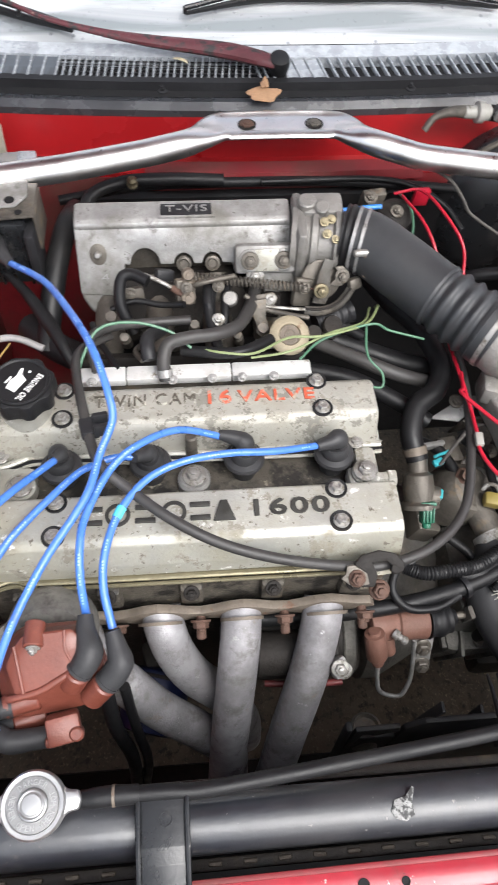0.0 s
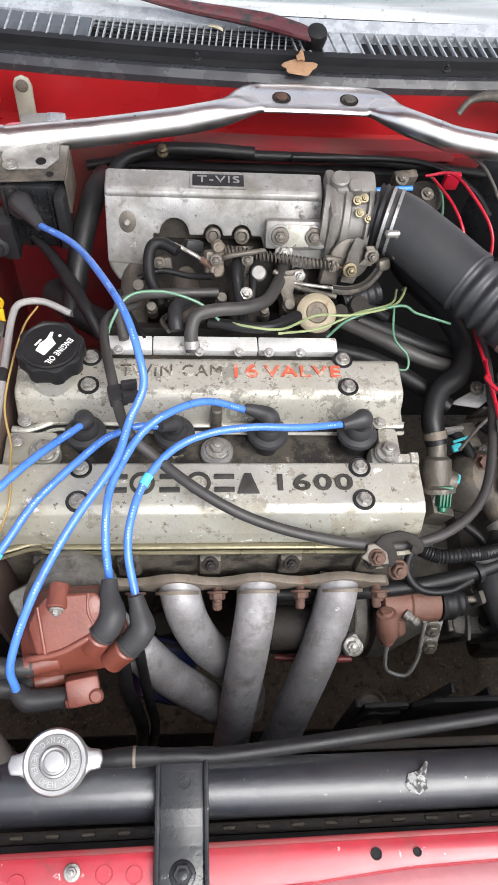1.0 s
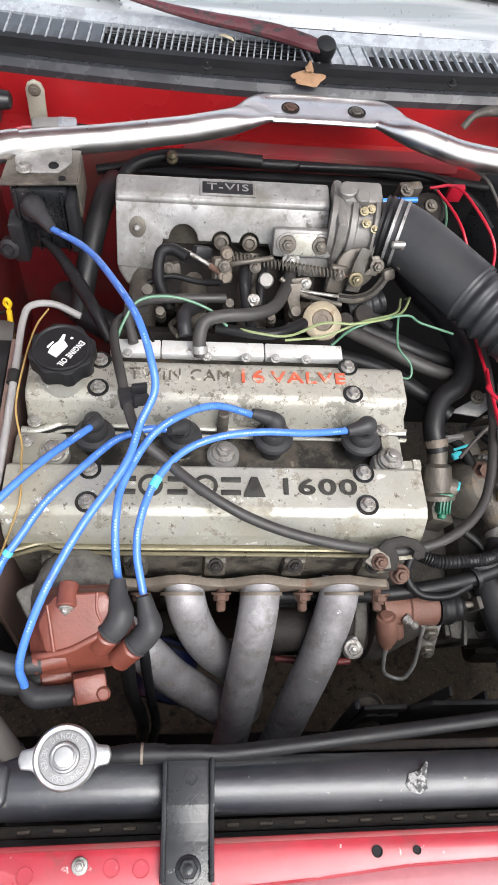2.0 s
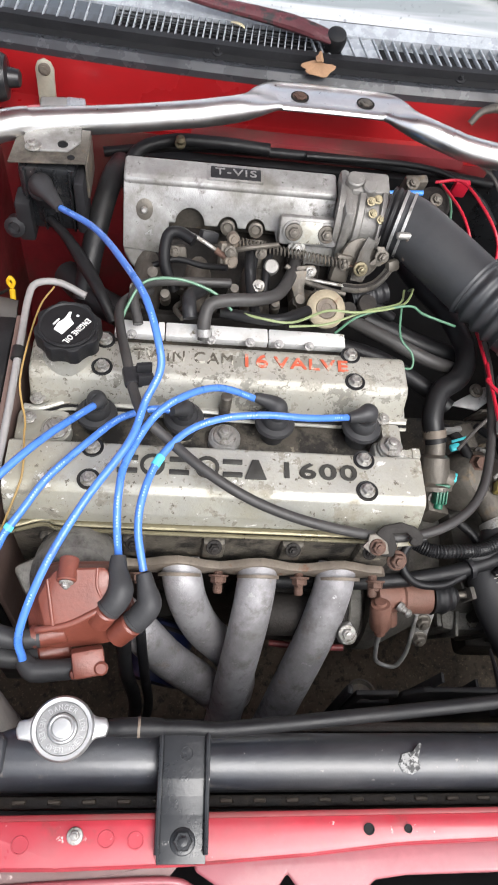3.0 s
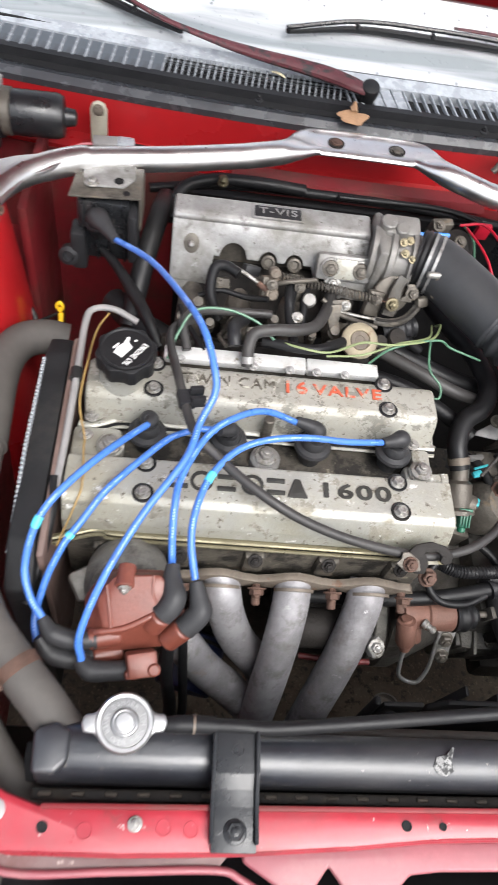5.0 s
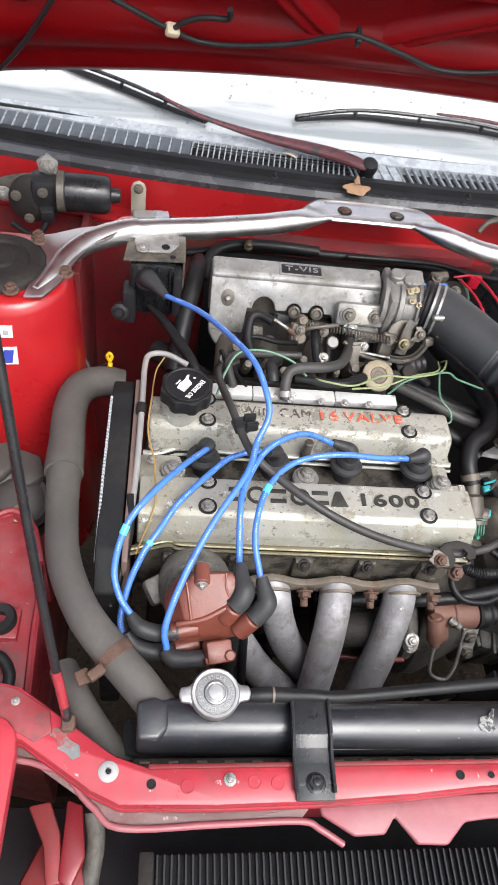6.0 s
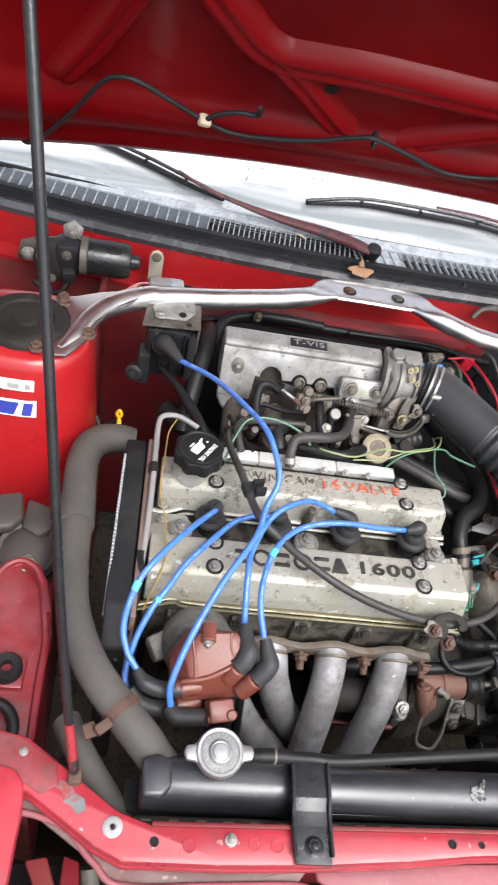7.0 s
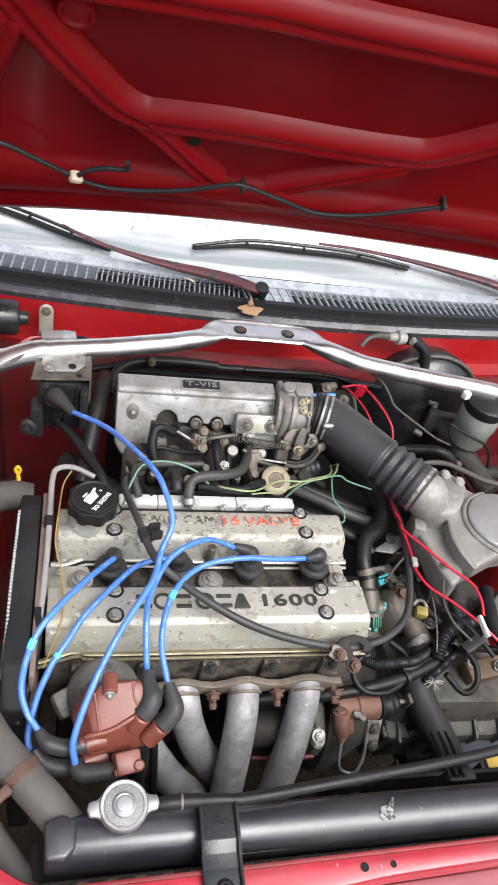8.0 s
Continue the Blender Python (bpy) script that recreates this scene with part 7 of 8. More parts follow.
hose("vacuum_hose", "thick dark hose beside the plenum", [(-0.135, 0.40, 0.77), (-0.140, 0.345, 0.79), (-0.150, 0.30, 0.775), (-0.160, 0.25, 0.745), (-0.165, 0.215, 0.72)], 0.013, M_RUBBER, seg=18)
hose("vacuum_hose", "black hose curving along the firewall", [(-0.130, 0.36, 0.77), (-0.115, 0.405, 0.785), (-0.075, 0.425, 0.79), (-0.02, 0.432, 0.788), (0.05, 0.43, 0.786)], 0.008, M_RUBBER)
hose("heater_hose", "black hose low beside the engine", [(-0.19, 0.26, 0.715), (-0.16, 0.225, 0.72), (-0.13, 0.205, 0.72), (-0.10, 0.195, 0.71)], 0.017, M_RUBBER, seg=18)
t = [(-0.063, 0.412, 0.797), (-0.063, 0.408, 0.812)]
clip_ = thing("hose_clip", (-0.063, 0.41, 0.795), "small brass clip on a hose", "clip")
part("body", lathe([(0.006, 0), (0.007, 0.004), (0.005, 0.007), (0.006, 0.012), (0.003, 0.016), (0, 0.016)], (-0.063, 0.413, 0.793), (0, -0.3, 1), seg=14), M_BRASS, clip_)
strap = thing("mounting_strap", (-0.232, 0.49, 0.79), "pale steel strap on the red firewall", "bracket")
part("strap", prism([(-0.011, -0.05), (0.011, -0.05), (0.011, -0.012), (0.0115, 0.0), (0.008, 0.008), (0.0, 0.0115), (-0.008, 0.008), (-0.0115, 0.0), (-0.011, -0.012)], 0.004, Matrix(((1, 0, 0, -0.232), (0, 0.15, -1, 0.489), (0, 1, 0.15, 0.828), (0, 0, 0, 1))), 0.001), mat("cream_zinc", (0.50, 0.47, 0.38), 0.45, 0.5, 0.15, 60, 0.1, 300), strap)
part("bolt", BOLT_RUSTY, M_FLANGE, strap, m=aim((-0.232, 0.484, 0.829), (0, -1, 0.15)) @ Matrix.Diagonal((0.9, 0.9, 0.6, 1)))
conn = thing("wiring_connector", (-0.21, 0.468, 0.77), "grey plastic connector with pink wires", "connector")
part("body", box((-0.222, 0.468, 0.790), (0.034, 0.020, 0.018), (0, 0, 6), bev=0.003), M_GREYWIRE, conn)
part("body_b", box((-0.196, 0.470, 0.789), (0.024, 0.022, 0.020), (0, 4, 6), bev=0.003), M_GRILLE, conn)
part("tail", tube([(-0.184, 0.472, 0.788), (-0.168, 0.470, 0.787), (-0.155, 0.462, 0.778)], 0.0065, seg=12), M_RUBBER, conn, "black sheath")
part("tab", box((-0.214, 0.456, 0.782), (0.016, 0.008, 0.010), (0, 0, 6), bev=0.002), M_WHITE, conn)
for k in range(3):
    part("wire", tube([(-0.236, 0.464 + 0.004 * k, 0.793 - 0.003 * k), (-0.255, 0.461 + 0.004 * k, 0.791 - 0.004 * k), (-0.272, 0.452, 0.783 - 0.004 * k)], 0.0018, seg=8), M_CREAM if k else M_PINK, conn)

wmotor = thing("wiper_motor", (-0.33, 0.46, 0.80), "black wiper motor bolted to the red firewall", "wiper motor")
part("motor_can", lathe([(0.020, 0), (0.0275, 0.003), (0.0275, 0.058), (0.024, 0.066), (0.012, 0.068), (0.010, 0.080), (0.006, 0.082)], (-0.338, 0.458, 0.828), (1, 0.05, 0), seg=28), M_PAINTBLK, wmotor, "glossy black motor can")
part("gearbox", box((-0.365, 0.462, 0.822), (0.040, 0.040, 0.055), (0, 0, 8), bev=0.008), M_BLACK, wmotor)
part("end_bell", lathe([(0.029, 0), (0.029, 0.010), (0.026, 0.012)], (-0.347, 0.458, 0.828), (1, 0.05, 0), seg=28), M_CASTD, wmotor, "cast end bell")
part("bracket", prism([(-0.372, 0.835), (-0.350, 0.835), (-0.346, 0.866), (-0.361, 0.878), (-0.376, 0.866)], 0.005, Matrix(((1, 0, 0, 0), (0, 0, -1, 0.474), (0, 1, 0, 0), (0, 0, 0, 1))), 0.001), M_CAST, wmotor)
part("gear_cover", lathe([(0.030, -0.012), (0.033, -0.006), (0.033, 0.004), (0.028, 0.008), (0.012, 0.010), (0, 0.010)], (-0.384, 0.452, 0.816), (0.05, -1, 0.25), seg=28), M_IRON, wmotor, "dark round gear cover")
part("arm", prism([(-0.445, 0.800), (-0.438, 0.832), (-0.410, 0.842), (-0.380, 0.848), (-0.352, 0.850), (-0.350, 0.838), (-0.392, 0.826), (-0.420, 0.812), (-0.430, 0.798)], 0.006, Matrix(((1, 0, 0, 0), (0, 0, -1, 0.470), (0, 1, 0, 0), (0, 0, 0, 1))), 0.0015), M_CASTD, wmotor, "stained mounting arm")
part("plug", box((-0.362, 0.440, 0.800), (0.020, 0.016, 0.022), (10, 0, 10), bev=0.003), M_BLACK, wmotor, "black connector")
part("lead", tube([(-0.362, 0.438, 0.790), (-0.372, 0.430, 0.775), (-0.392, 0.434, 0.768), (-0.415, 0.445, 0.775)], 0.0045, seg=10), M_RUBBER, wmotor, "black lead")
bolts(wmotor, [(-0.404, 0.440, 0.826), (-0.366, 0.441, 0.834), (-0.388, 0.438, 0.792)], (0.05, -1, 0.25), material=M_CASTD, size=0.8)
bolts(wmotor, [(-0.361, 0.468, 0.860), (-0.425, 0.455, 0.818)], (0, -1, 0.1), size=1.2)

mount = thing("engine_mount", (-0.333, 0.02, 0.66), "dirty black rubber engine mount with a bolt", "engine mount")
part("rubber", lathe([(0.036, -0.05), (0.038, -0.02), (0.0385, -0.004), (0.035, 0.002), (0.030, -0.001), (0.024, 0.004), (0.012, 0.008), (0, 0.008)], (-0.341, -0.008, 0.716), (0.02, -0.18, 1), seg=32), M_MOUNT, mount)
part("rubber_ring", lathe([(0.0395, -0.012), (0.0405, -0.006), (0.0395, 0.0)], (-0.341, -0.008, 0.712), (0.02, -0.18, 1), seg=32), M_RUBBER, mount, "dark rubber ring")
part("arm", prism([(-0.45, 0.030), (-0.392, 0.052), (-0.358, 0.062), (-0.350, 0.024), (-0.362, 0.006), (-0.45, -0.006)], 0.016, Matrix.Translation((0, 0, 0.724)), 0.005), M_MOUNT, mount, "dusty brown cast arm")
part("arm_step", prism([(-0.352, 0.060), (-0.322, 0.050), (-0.312, 0.020), (-0.330, 0.004), (-0.352, 0.016)], 0.018, Matrix.Translation((0, 0, 0.712)), 0.005), M_MOUNT, mount, "dark cast step")
part("bolt_sleeve", cyl((-0.335, -0.026, 0.712), (-0.335, -0.030, 0.728), 0.0090), M_CASTD, mount)
part("bolt", BOLT_RUSTY, M_BRASS, mount, m=aim((-0.334, -0.034, 0.722), (0, -0.5, 0.86)) @ Matrix.Diagonal((1.35, 1.35, 1.6, 1)))
part("bolt", BOLT_RUSTY, M_RUST, mount, m=aim((-0.300, 0.012, 0.722), (0, -0.2, 1)) @ Matrix.Diagonal((0.9, 0.9, 1, 1)))

dip = thing("dipstick", (-0.255, 0.22, 0.66), "yellow looped dipstick handle", "dipstick")
part("loop", tube([(-0.258, 0.256, 0.690), (-0.2615, 0.257, 0.697), (-0.258, 0.258, 0.703), (-0.2545, 0.257, 0.697), (-0.2575, 0.2555, 0.690)], 0.0026, seg=10), M_YELLOW, dip)
part("stem", cyl((-0.257, 0.253, 0.690), (-0.256, 0.235, 0.66), 0.0035), M_YELLOW, dip)
hose("thin_wire", "thin dark wire beside the strut tower", [(-0.325, 0.175, 0.72), (-0.30, 0.19, 0.71), (-0.285, 0.22, 0.70), (-0.262, 0.25, 0.69)], 0.002, M_RUBBER, "wire", seg=8)
hose("thin_wire", "thin dark wire beside the strut tower", [(-0.315, 0.28, 0.72), (-0.30, 0.255, 0.71), (-0.285, 0.235, 0.69), (-0.29, 0.21, 0.68)], 0.0035, M_RUBBER, "wire", seg=8)

loom = thing("wiring_conduit", (-0.205, 0.10, 0.80), "grey conduit with an ochre wire at the cam cover end", "wiring")
part("conduit", tube([(-0.150, 0.155, 0.795), (-0.177, 0.163, 0.803), (-0.198, 0.155, 0.808), (-0.203, 0.135, 0.808), (-0.203, 0.095, 0.806), (-0.203, 0.041, 0.802), (-0.204, -0.017, 0.796), (-0.206, -0.06, 0.790)], 0.0036, seg=12), M_GREYWIRE, loom)
part("lower_conduit", tube([(-0.208, -0.045, 0.792), (-0.207, -0.08, 0.785), (-0.212, -0.115, 0.765), (-0.222, -0.15, 0.74)], 0.005, seg=12), M_RUBBER, loom, "black sheath")
part("ochre_wire", tube([(-0.180, 0.152, 0.808), (-0.189, 0.125, 0.811), (-0.192, 0.078, 0.818), (-0.194, 0.029, 0.814), (-0.185, -0.007, 0.808), (-0.184, -0.021, 0.806), (-0.181, -0.052, 0.802), (-0.184, -0.069, 0.795), (-0.199, -0.106, 0.772)], 0.0010, seg=8), M_OCHRE, loom)
part("wrap", tube([(-0.2035, 0.075, 0.805), (-0.2035, 0.062, 0.804)], 0.0058, seg=14, n=3), M_RUBBER, loom, "black tape wrap")
bolts(loom, [(-0.187, 0.010, 0.785)], size=0.7)

# ---- hoses and cables over the engine ----
h = hose("throttle_cable", "black sheathed cable looping over the cam covers", [(-0.085, 0.178, 0.785), (-0.108, 0.150, 0.800), (-0.112, 0.115, 0.815), (-0.100, 0.053, 0.832), (-0.083, -0.009, 0.838), (-0.057, -0.034, 0.830), (-0.023, -0.061, 0.825), (0.017, -0.081, 0.815), (0.064, -0.090, 0.798), (0.119, -0.094, 0.783), (0.162, -0.093, 0.776), (0.212, -0.075, 0.770), (0.252, -0.036, 0.765), (0.274, 0.030, 0.768), (0.290, 0.111, 0.762), (0.298, 0.17, 0.75)], 0.0047, M_CABLE, "cable", 16)
clip_part = part("clip", box((-0.092, 0.026, 0.836), (0.016, 0.020, 0.010), (-8, 5, 14), bev=0.002), M_BLACK, h, "black plastic clip")
part("clip_fork", box((-0.080, 0.020, 0.842), (0.014, 0.005, 0.012), (-8, 5, 14), bev=0.0012), M_BLACK, clip_part)
part("clip_fork", box((-0.082, 0.032, 0.842), (0.014, 0.005, 0.012), (-8, 5, 14), bev=0.0012), M_BLACK, clip_part)
h = hose("breather_hose", "grey breather hose bending over to the throttle", [(-0.027, 0.112, 0.790), (-0.028, 0.124, 0.806), (-0.022, 0.138, 0.814), (-0.002, 0.145, 0.815), (0.026, 0.152, 0.811), (0.050, 0.170, 0.803), (0.066, 0.205, 0.795), (0.074, 0.235, 0.79)], 0.0068, M_CABLE, seg=18)
ring_on(h, (-0.027, 0.1135, 0.793), (-0.0275, 0.1185, 0.799), 0.0077, M_CAST)
hose("breather_hose", "dark hose from the rail to the runners", [(-0.094, 0.118, 0.800), (-0.100, 0.150, 0.812), (-0.080, 0.172, 0.805), (-0.045, 0.185, 0.795), (0.0, 0.192, 0.79)], 0.0052, M_CABLE)
hose("vacuum_hose", "dark vacuum hose arching by the plenum", [(-0.060, 0.190, 0.775), (-0.072, 0.205, 0.800), (-0.070, 0.222, 0.822), (-0.058, 0.225, 0.826), (-0.042, 0.216, 0.824)], 0.0062, M_RUBBER)
hose("vacuum_hose", "dark vacuum hose between the runners", [(0.028, 0.158, 0.78), (0.022, 0.19, 0.79), (0.02, 0.215, 0.80), (0.022, 0.235, 0.80)], 0.0058, M_RUBBER)
hose("vacuum_hose", "dark vacuum hose beside the rail", [(-0.01, 0.150, 0.79), (0.030, 0.140, 0.795), (0.055, 0.142, 0.795), (0.085, 0.165, 0.785)], 0.006, M_RUBBER)
hose("vacuum_hose", "dark hose with a fitting behind the rail", [(-0.042, 0.130, 0.80), (-0.044, 0.142, 0.806), (-0.043, 0.160, 0.80), (-0.03, 0.185, 0.785)], 0.0075, M_BLACK)
hose("fuel_hose", "braided dark fuel hose behind the cam cover", [(0.130, 0.192, 0.752), (0.165, 0.172, 0.752), (0.200, 0.152, 0.750), (0.232, 0.142, 0.742), (0.262, 0.142, 0.73)], 0.0078, M_CABLE, seg=16, n=14, ripple=(30, 0.0005))
hose("fuel_hose", "black hose behind the cam cover", [(0.130, 0.165, 0.73), (0.18, 0.150, 0.728), (0.23, 0.12, 0.72), (0.26, 0.10, 0.71)], 0.010, M_RUBBER)
hose("fuel_hose", "black hose below the intake duct", [(0.14, 0.21, 0.74), (0.19, 0.195, 0.73), (0.24, 0.18, 0.72), (0.30, 0.17, 0.71)], 0.012, M_RUBBER)
h = hose("heater_hose", "thick black heater hose in an S bend", [(0.236, 0.048, 0.715), (0.230, 0.072, 0.731), (0.240, 0.100, 0.740), (0.266, 0.122, 0.742), (0.279, 0.160, 0.742), (0.264, 0.215, 0.742), (0.238, 0.256, 0.742), (0.22, 0.30, 0.74)], 0.0118, M_RUBBER, seg=22)
ring_on(h, (0.2345, 0.053, 0.718), (0.233, 0.060, 0.723), 0.0128, M_FLANGE, "rusty hose clamp")
h = hose("water_pipe", "black hose running below the header flange", [(0.02, -0.095, 0.655), (0.077, -0.096, 0.660), (0.138, -0.096, 0.661), (0.198, -0.093, 0.666), (0.261, -0.082, 0.670), (0.312, -0.064, 0.672), (0.36, -0.04, 0.67)], 0.0082, M_RUBBER, seg=18)
part("tie", tube([(0.266, -0.081, 0.670), (0.271, -0.079, 0.670)], 0.0118, seg=18, n=2), M_BLACK, h)
for label, pts, r, m_ in (("thin green wire over the rail", [(-0.114, 0.103, 0.800), (-0.104, 0.127, 0.818), (-0.088, 0.148, 0.830), (-0.055, 0.154, 0.830), (-0.020, 0.149, 0.820), (0.0, 0.14, 0.805)], 0.0015, M_GREENWIRE),
                          ("yellow-green wire behind the cam cover", [(0.0, 0.150, 0.795), (0.029, 0.137, 0.800), (0.064, 0.134, 0.800), (0.097, 0.137, 0.818), (0.132, 0.138, 0.818), (0.181, 0.159, 0.810), (0.205, 0.200, 0.792), (0.21, 0.22, 0.77)], 0.0014, M_LIME),
                          ("pale green wire behind the cam cover", [(0.112, 0.134, 0.788), (0.135, 0.141, 0.810), (0.187, 0.157, 0.812), (0.208, 0.156, 0.802), (0.247, 0.153, 0.790)], 0.0014, M_GREENWIRE),
                          ("yellow-green wire behind the cam cover", [(0.06, 0.128, 0.800), (0.10, 0.130, 0.806), (0.14, 0.146, 0.812), (0.18, 0.165, 0.806), (0.20, 0.21, 0.78)], 0.0013, M_LIME),
                          ("thin green wire hanging beside the cover", [(0.186, 0.170, 0.800), (0.183, 0.134, 0.790), (0.197, 0.118, 0.780), (0.197, 0.106, 0.772), (0.186, 0.107, 0.770)], 0.0013, M_GREENWIRE),
                          ("bright blue pipe behind the throttle body", [(0.160, 0.345, 0.800), (0.185, 0.347, 0.802), (0.215, 0.350, 0.803), (0.235, 0.352, 0.803)], 0.0032, mat("bright_blue_hose", (0.03, 0.22, 0.70), 0.4, var=0.1, bump=0)),
                          ("red wire looping beside the brake booster", [(0.262, 0.392, 0.790), (0.292, 0.384, 0.800), (0.311, 0.340, 0.800), (0.330, 0.305, 0.782), (0.332, 0.279, 0.755), (0.318, 0.225, 0.735), (0.292, 0.180, 0.755), (0.282, 0.150, 0.772), (0.282, 0.094, 0.775), (0.281, 0.044, 0.775), (0.279, 0.020, 0.775), (0.289, -0.007, 0.775), (0.313, -0.030, 0.775), (0.342, -0.060, 0.772), (0.375, -0.095, 0.760)], 0.0020, M_REDWIRE),
                          ("red wire dropping behind the intake duct", [(0.270, 0.385, 0.792), (0.284, 0.335, 0.795), (0.296, 0.300, 0.780), (0.314, 0.249, 0.735)], 0.0019, M_REDWIRE),
                          ("red wire beside the air flow meter", [(0.284, 0.118, 0.774), (0.274, 0.088, 0.788), (0.268, 0.073, 0.797), (0.293, 0.034, 0.800), (0.315, 0.004, 0.800), (0.336, -0.018, 0.799), (0.342, -0.040, 0.796), (0.340, -0.062, 0.790)], 0.0020, M_REDWIRE),
                          ("thin dark wire by the booster", [(0.280, 0.405, 0.828), (0.294, 0.400, 0.824), (0.327, 0.390, 0.810), (0.347, 0.380, 0.789), (0.361, 0.370, 0.772), (0.405, 0.350, 0.751), (0.439, 0.335, 0.736), (0.468, 0.325, 0.729)], 0.0021, M_HOSE),
                          ("thin green wire by the firewall", [(0.270, 0.40, 0.785), (0.279, 0.37, 0.785), (0.278, 0.34, 0.775), (0.27, 0.325, 0.76)], 0.0016, M_GREENWIRE),
                          ("thin grey wire beside the water outlet", [(0.255, 0.035, 0.725), (0.275, 0.055, 0.735), (0.300, 0.075, 0.735), (0.33, 0.085, 0.72)], 0.0020, M_HOSE),
                          ("thin brown wire among the harness", [(0.318, 0.045, 0.735), (0.322, 0.01, 0.722), (0.318, -0.03, 0.712), (0.312, -0.06, 0.70)], 0.0011, M_BROWN),
                          ("thin grey lead under the flow meter", [(0.322, 0.012, 0.765), (0.318, -0.012, 0.752), (0.326, -0.040, 0.742), (0.350, -0.062, 0.730)], 0.0017, M_HOSE)):
    hose("loose_wire", label, pts, r, m_, "wire", seg=8, group="loose wires")
hose("breather_hose", "grey rubber hose in front of the master cylinder", [(0.366, 0.250, 0.732), (0.388, 0.258, 0.745), (0.419, 0.262, 0.745), (0.442, 0.254, 0.745), (0.484, 0.233, 0.740), (0.518, 0.226, 0.735), (0.560, 0.214, 0.728)], 0.0046, M_HOSE, "pipe", seg=10)
hose("clutch_hose", "dark rubber hose bending under the master cylinder", [(0.350, 0.325, 0.700), (0.371, 0.320, 0.716), (0.411, 0.310, 0.729), (0.437, 0.300, 0.735), (0.459, 0.295, 0.725), (0.472, 0.290, 0.705), (0.478, 0.288, 0.68)], 0.0085, M_RUBBER, seg=16)
hose("firewall_wire", "black wire running under the brace", [(0.10, 0.44, 0.775), (0.24, 0.442, 0.775), (0.30, 0.43, 0.77), (0.34, 0.41, 0.755), (0.36, 0.38, 0.74)], 0.004, M_RUBBER, "wire", seg=10)

# ---- right side of the bay ----
booster = thing("brake_booster", (0.47, 0.45, 0.62), "black round brake booster on the firewall", "brake booster")
part("drum", lathe([(0.112, -0.05), (0.118, -0.01), (0.121, 0.0), (0.118, 0.008), (0.108, 0.022), (0.085, 0.040), (0.06, 0.046), (0.04, 0.052), (0.0, 0.052)], (0.465, 0.475, 0.695), (0.05, -1, 0.08), seg=48), M_PAINTBLK, booster)
part("rim", tube([(0.465 + 0.119 * math.cos(2 * math.pi * k / 24), 0.472, 0.695 + 0.119 * math.sin(2 * math.pi * k / 24)) for k in range(25)], 0.004, seg=8, n=3), M_CASTD, booster, "crimped rim")
part("stud_clip", box((0.467, 0.426, 0.740), (0.020, 0.008, 0.007), (0, 12, 0), bev=0.0015), M_STEEL, booster, "bright stud clip")
part("stud_clip", cyl((0.470, 0.430, 0.737), (0.472, 0.418, 0.733), 0.0048), M_STEEL, booster)
master = thing("master_cylinder", (0.50, 0.33, 0.68), "stained brake master cylinder with a reservoir", "master cylinder")
t = cyl((0.485, 0.425, 0.718), (0.535, 0.265, 0.690), 0.020, 24)
cyl((0.505, 0.360, 0.705), (0.505, 0.357, 0.735), 0.018, bm=t)
box((0.487, 0.415, 0.72), (0.07, 0.02, 0.045), (0, 0, -15), bev=0.006, bm=t)
cyl((0.535, 0.30, 0.70), (0.555, 0.295, 0.715), 0.012, bm=t)
part("body", t, M_GEAR, master)
part("reservoir", lathe([(0.0, 0.0), (0.028, 0), (0.0315, 0.003), (0.0330, 0.010), (0.0335, 0.036), (0.0355, 0.042), (0.0365, 0.075), (0.034, 0.080)], (0.507, 0.360, 0.728), (0, -0.05, 1), seg=32), M_RESV, master, "yellowed translucent reservoir")
part("cap", lathe([(0.036, 0), (0.038, 0.003), (0.038, 0.014), (0.040, 0.016), (0.040, 0.020), (0.034, 0.024), (0, 0.025)], (0.507, 0.356, 0.806), (0, -0.05, 1), seg=36), M_BLACK, master, "black reservoir cap")
part("cap_tab", box((0.457, 0.352, 0.838), (0.014, 0.012, 0.014), (0, 0, 20), bev=0.003), M_WHITE, master, "white tab")
part("line", tube([(0.436, 0.325, 0.794), (0.473, 0.315, 0.779), (0.508, 0.310, 0.765), (0.526, 0.308, 0.744), (0.538, 0.307, 0.710), (0.535, 0.300, 0.700)], 0.0026, seg=8), M_IRON, master)
part("fitting", cyl((0.468, 0.322, 0.712), (0.490, 0.316, 0.706), 0.006), M_CASTD, master)
part("fitting", cyl((0.412, 0.352, 0.742), (0.398, 0.360, 0.745), 0.0055), M_CASTD, master)
for piece in master.children:
    piece.data.transform(Matrix.Translation((0.005, -0.010, -0.008)))
valve = thing("check_valve", (0.39, 0.485, 0.82), "grey check valve in a black vacuum hose", "valve")
part("body", lathe([(0.006, -0.020), (0.008, -0.018), (0.008, -0.004), (0.013, -0.002), (0.013, 0.006), (0.010, 0.008), (0.010, 0.014), (0.006, 0.016), (0.006, 0.03)], (0.375, 0.478, 0.843), (1, 0.02, -0.05), seg=20), M_VALVE, valve)
part("hose", tube([(0.392, 0.478, 0.842), (0.412, 0.476, 0.838), (0.432, 0.470, 0.822), (0.438, 0.462, 0.800), (0.438, 0.45, 0.78)], 0.0098, seg=16), M_RUBBER, valve)
part("hose", tube([(0.362, 0.478, 0.844), (0.340, 0.478, 0.844), (0.320, 0.476, 0.838), (0.308, 0.470, 0.824)], [0.008, 0.0065, 0.0045, 0.0045], seg=14), M_CASTD, valve)
part("clip", box((0.398, 0.466, 0.846), (0.008, 0.010, 0.014), (10, 20, 0), bev=0.002), M_CAST, valve)
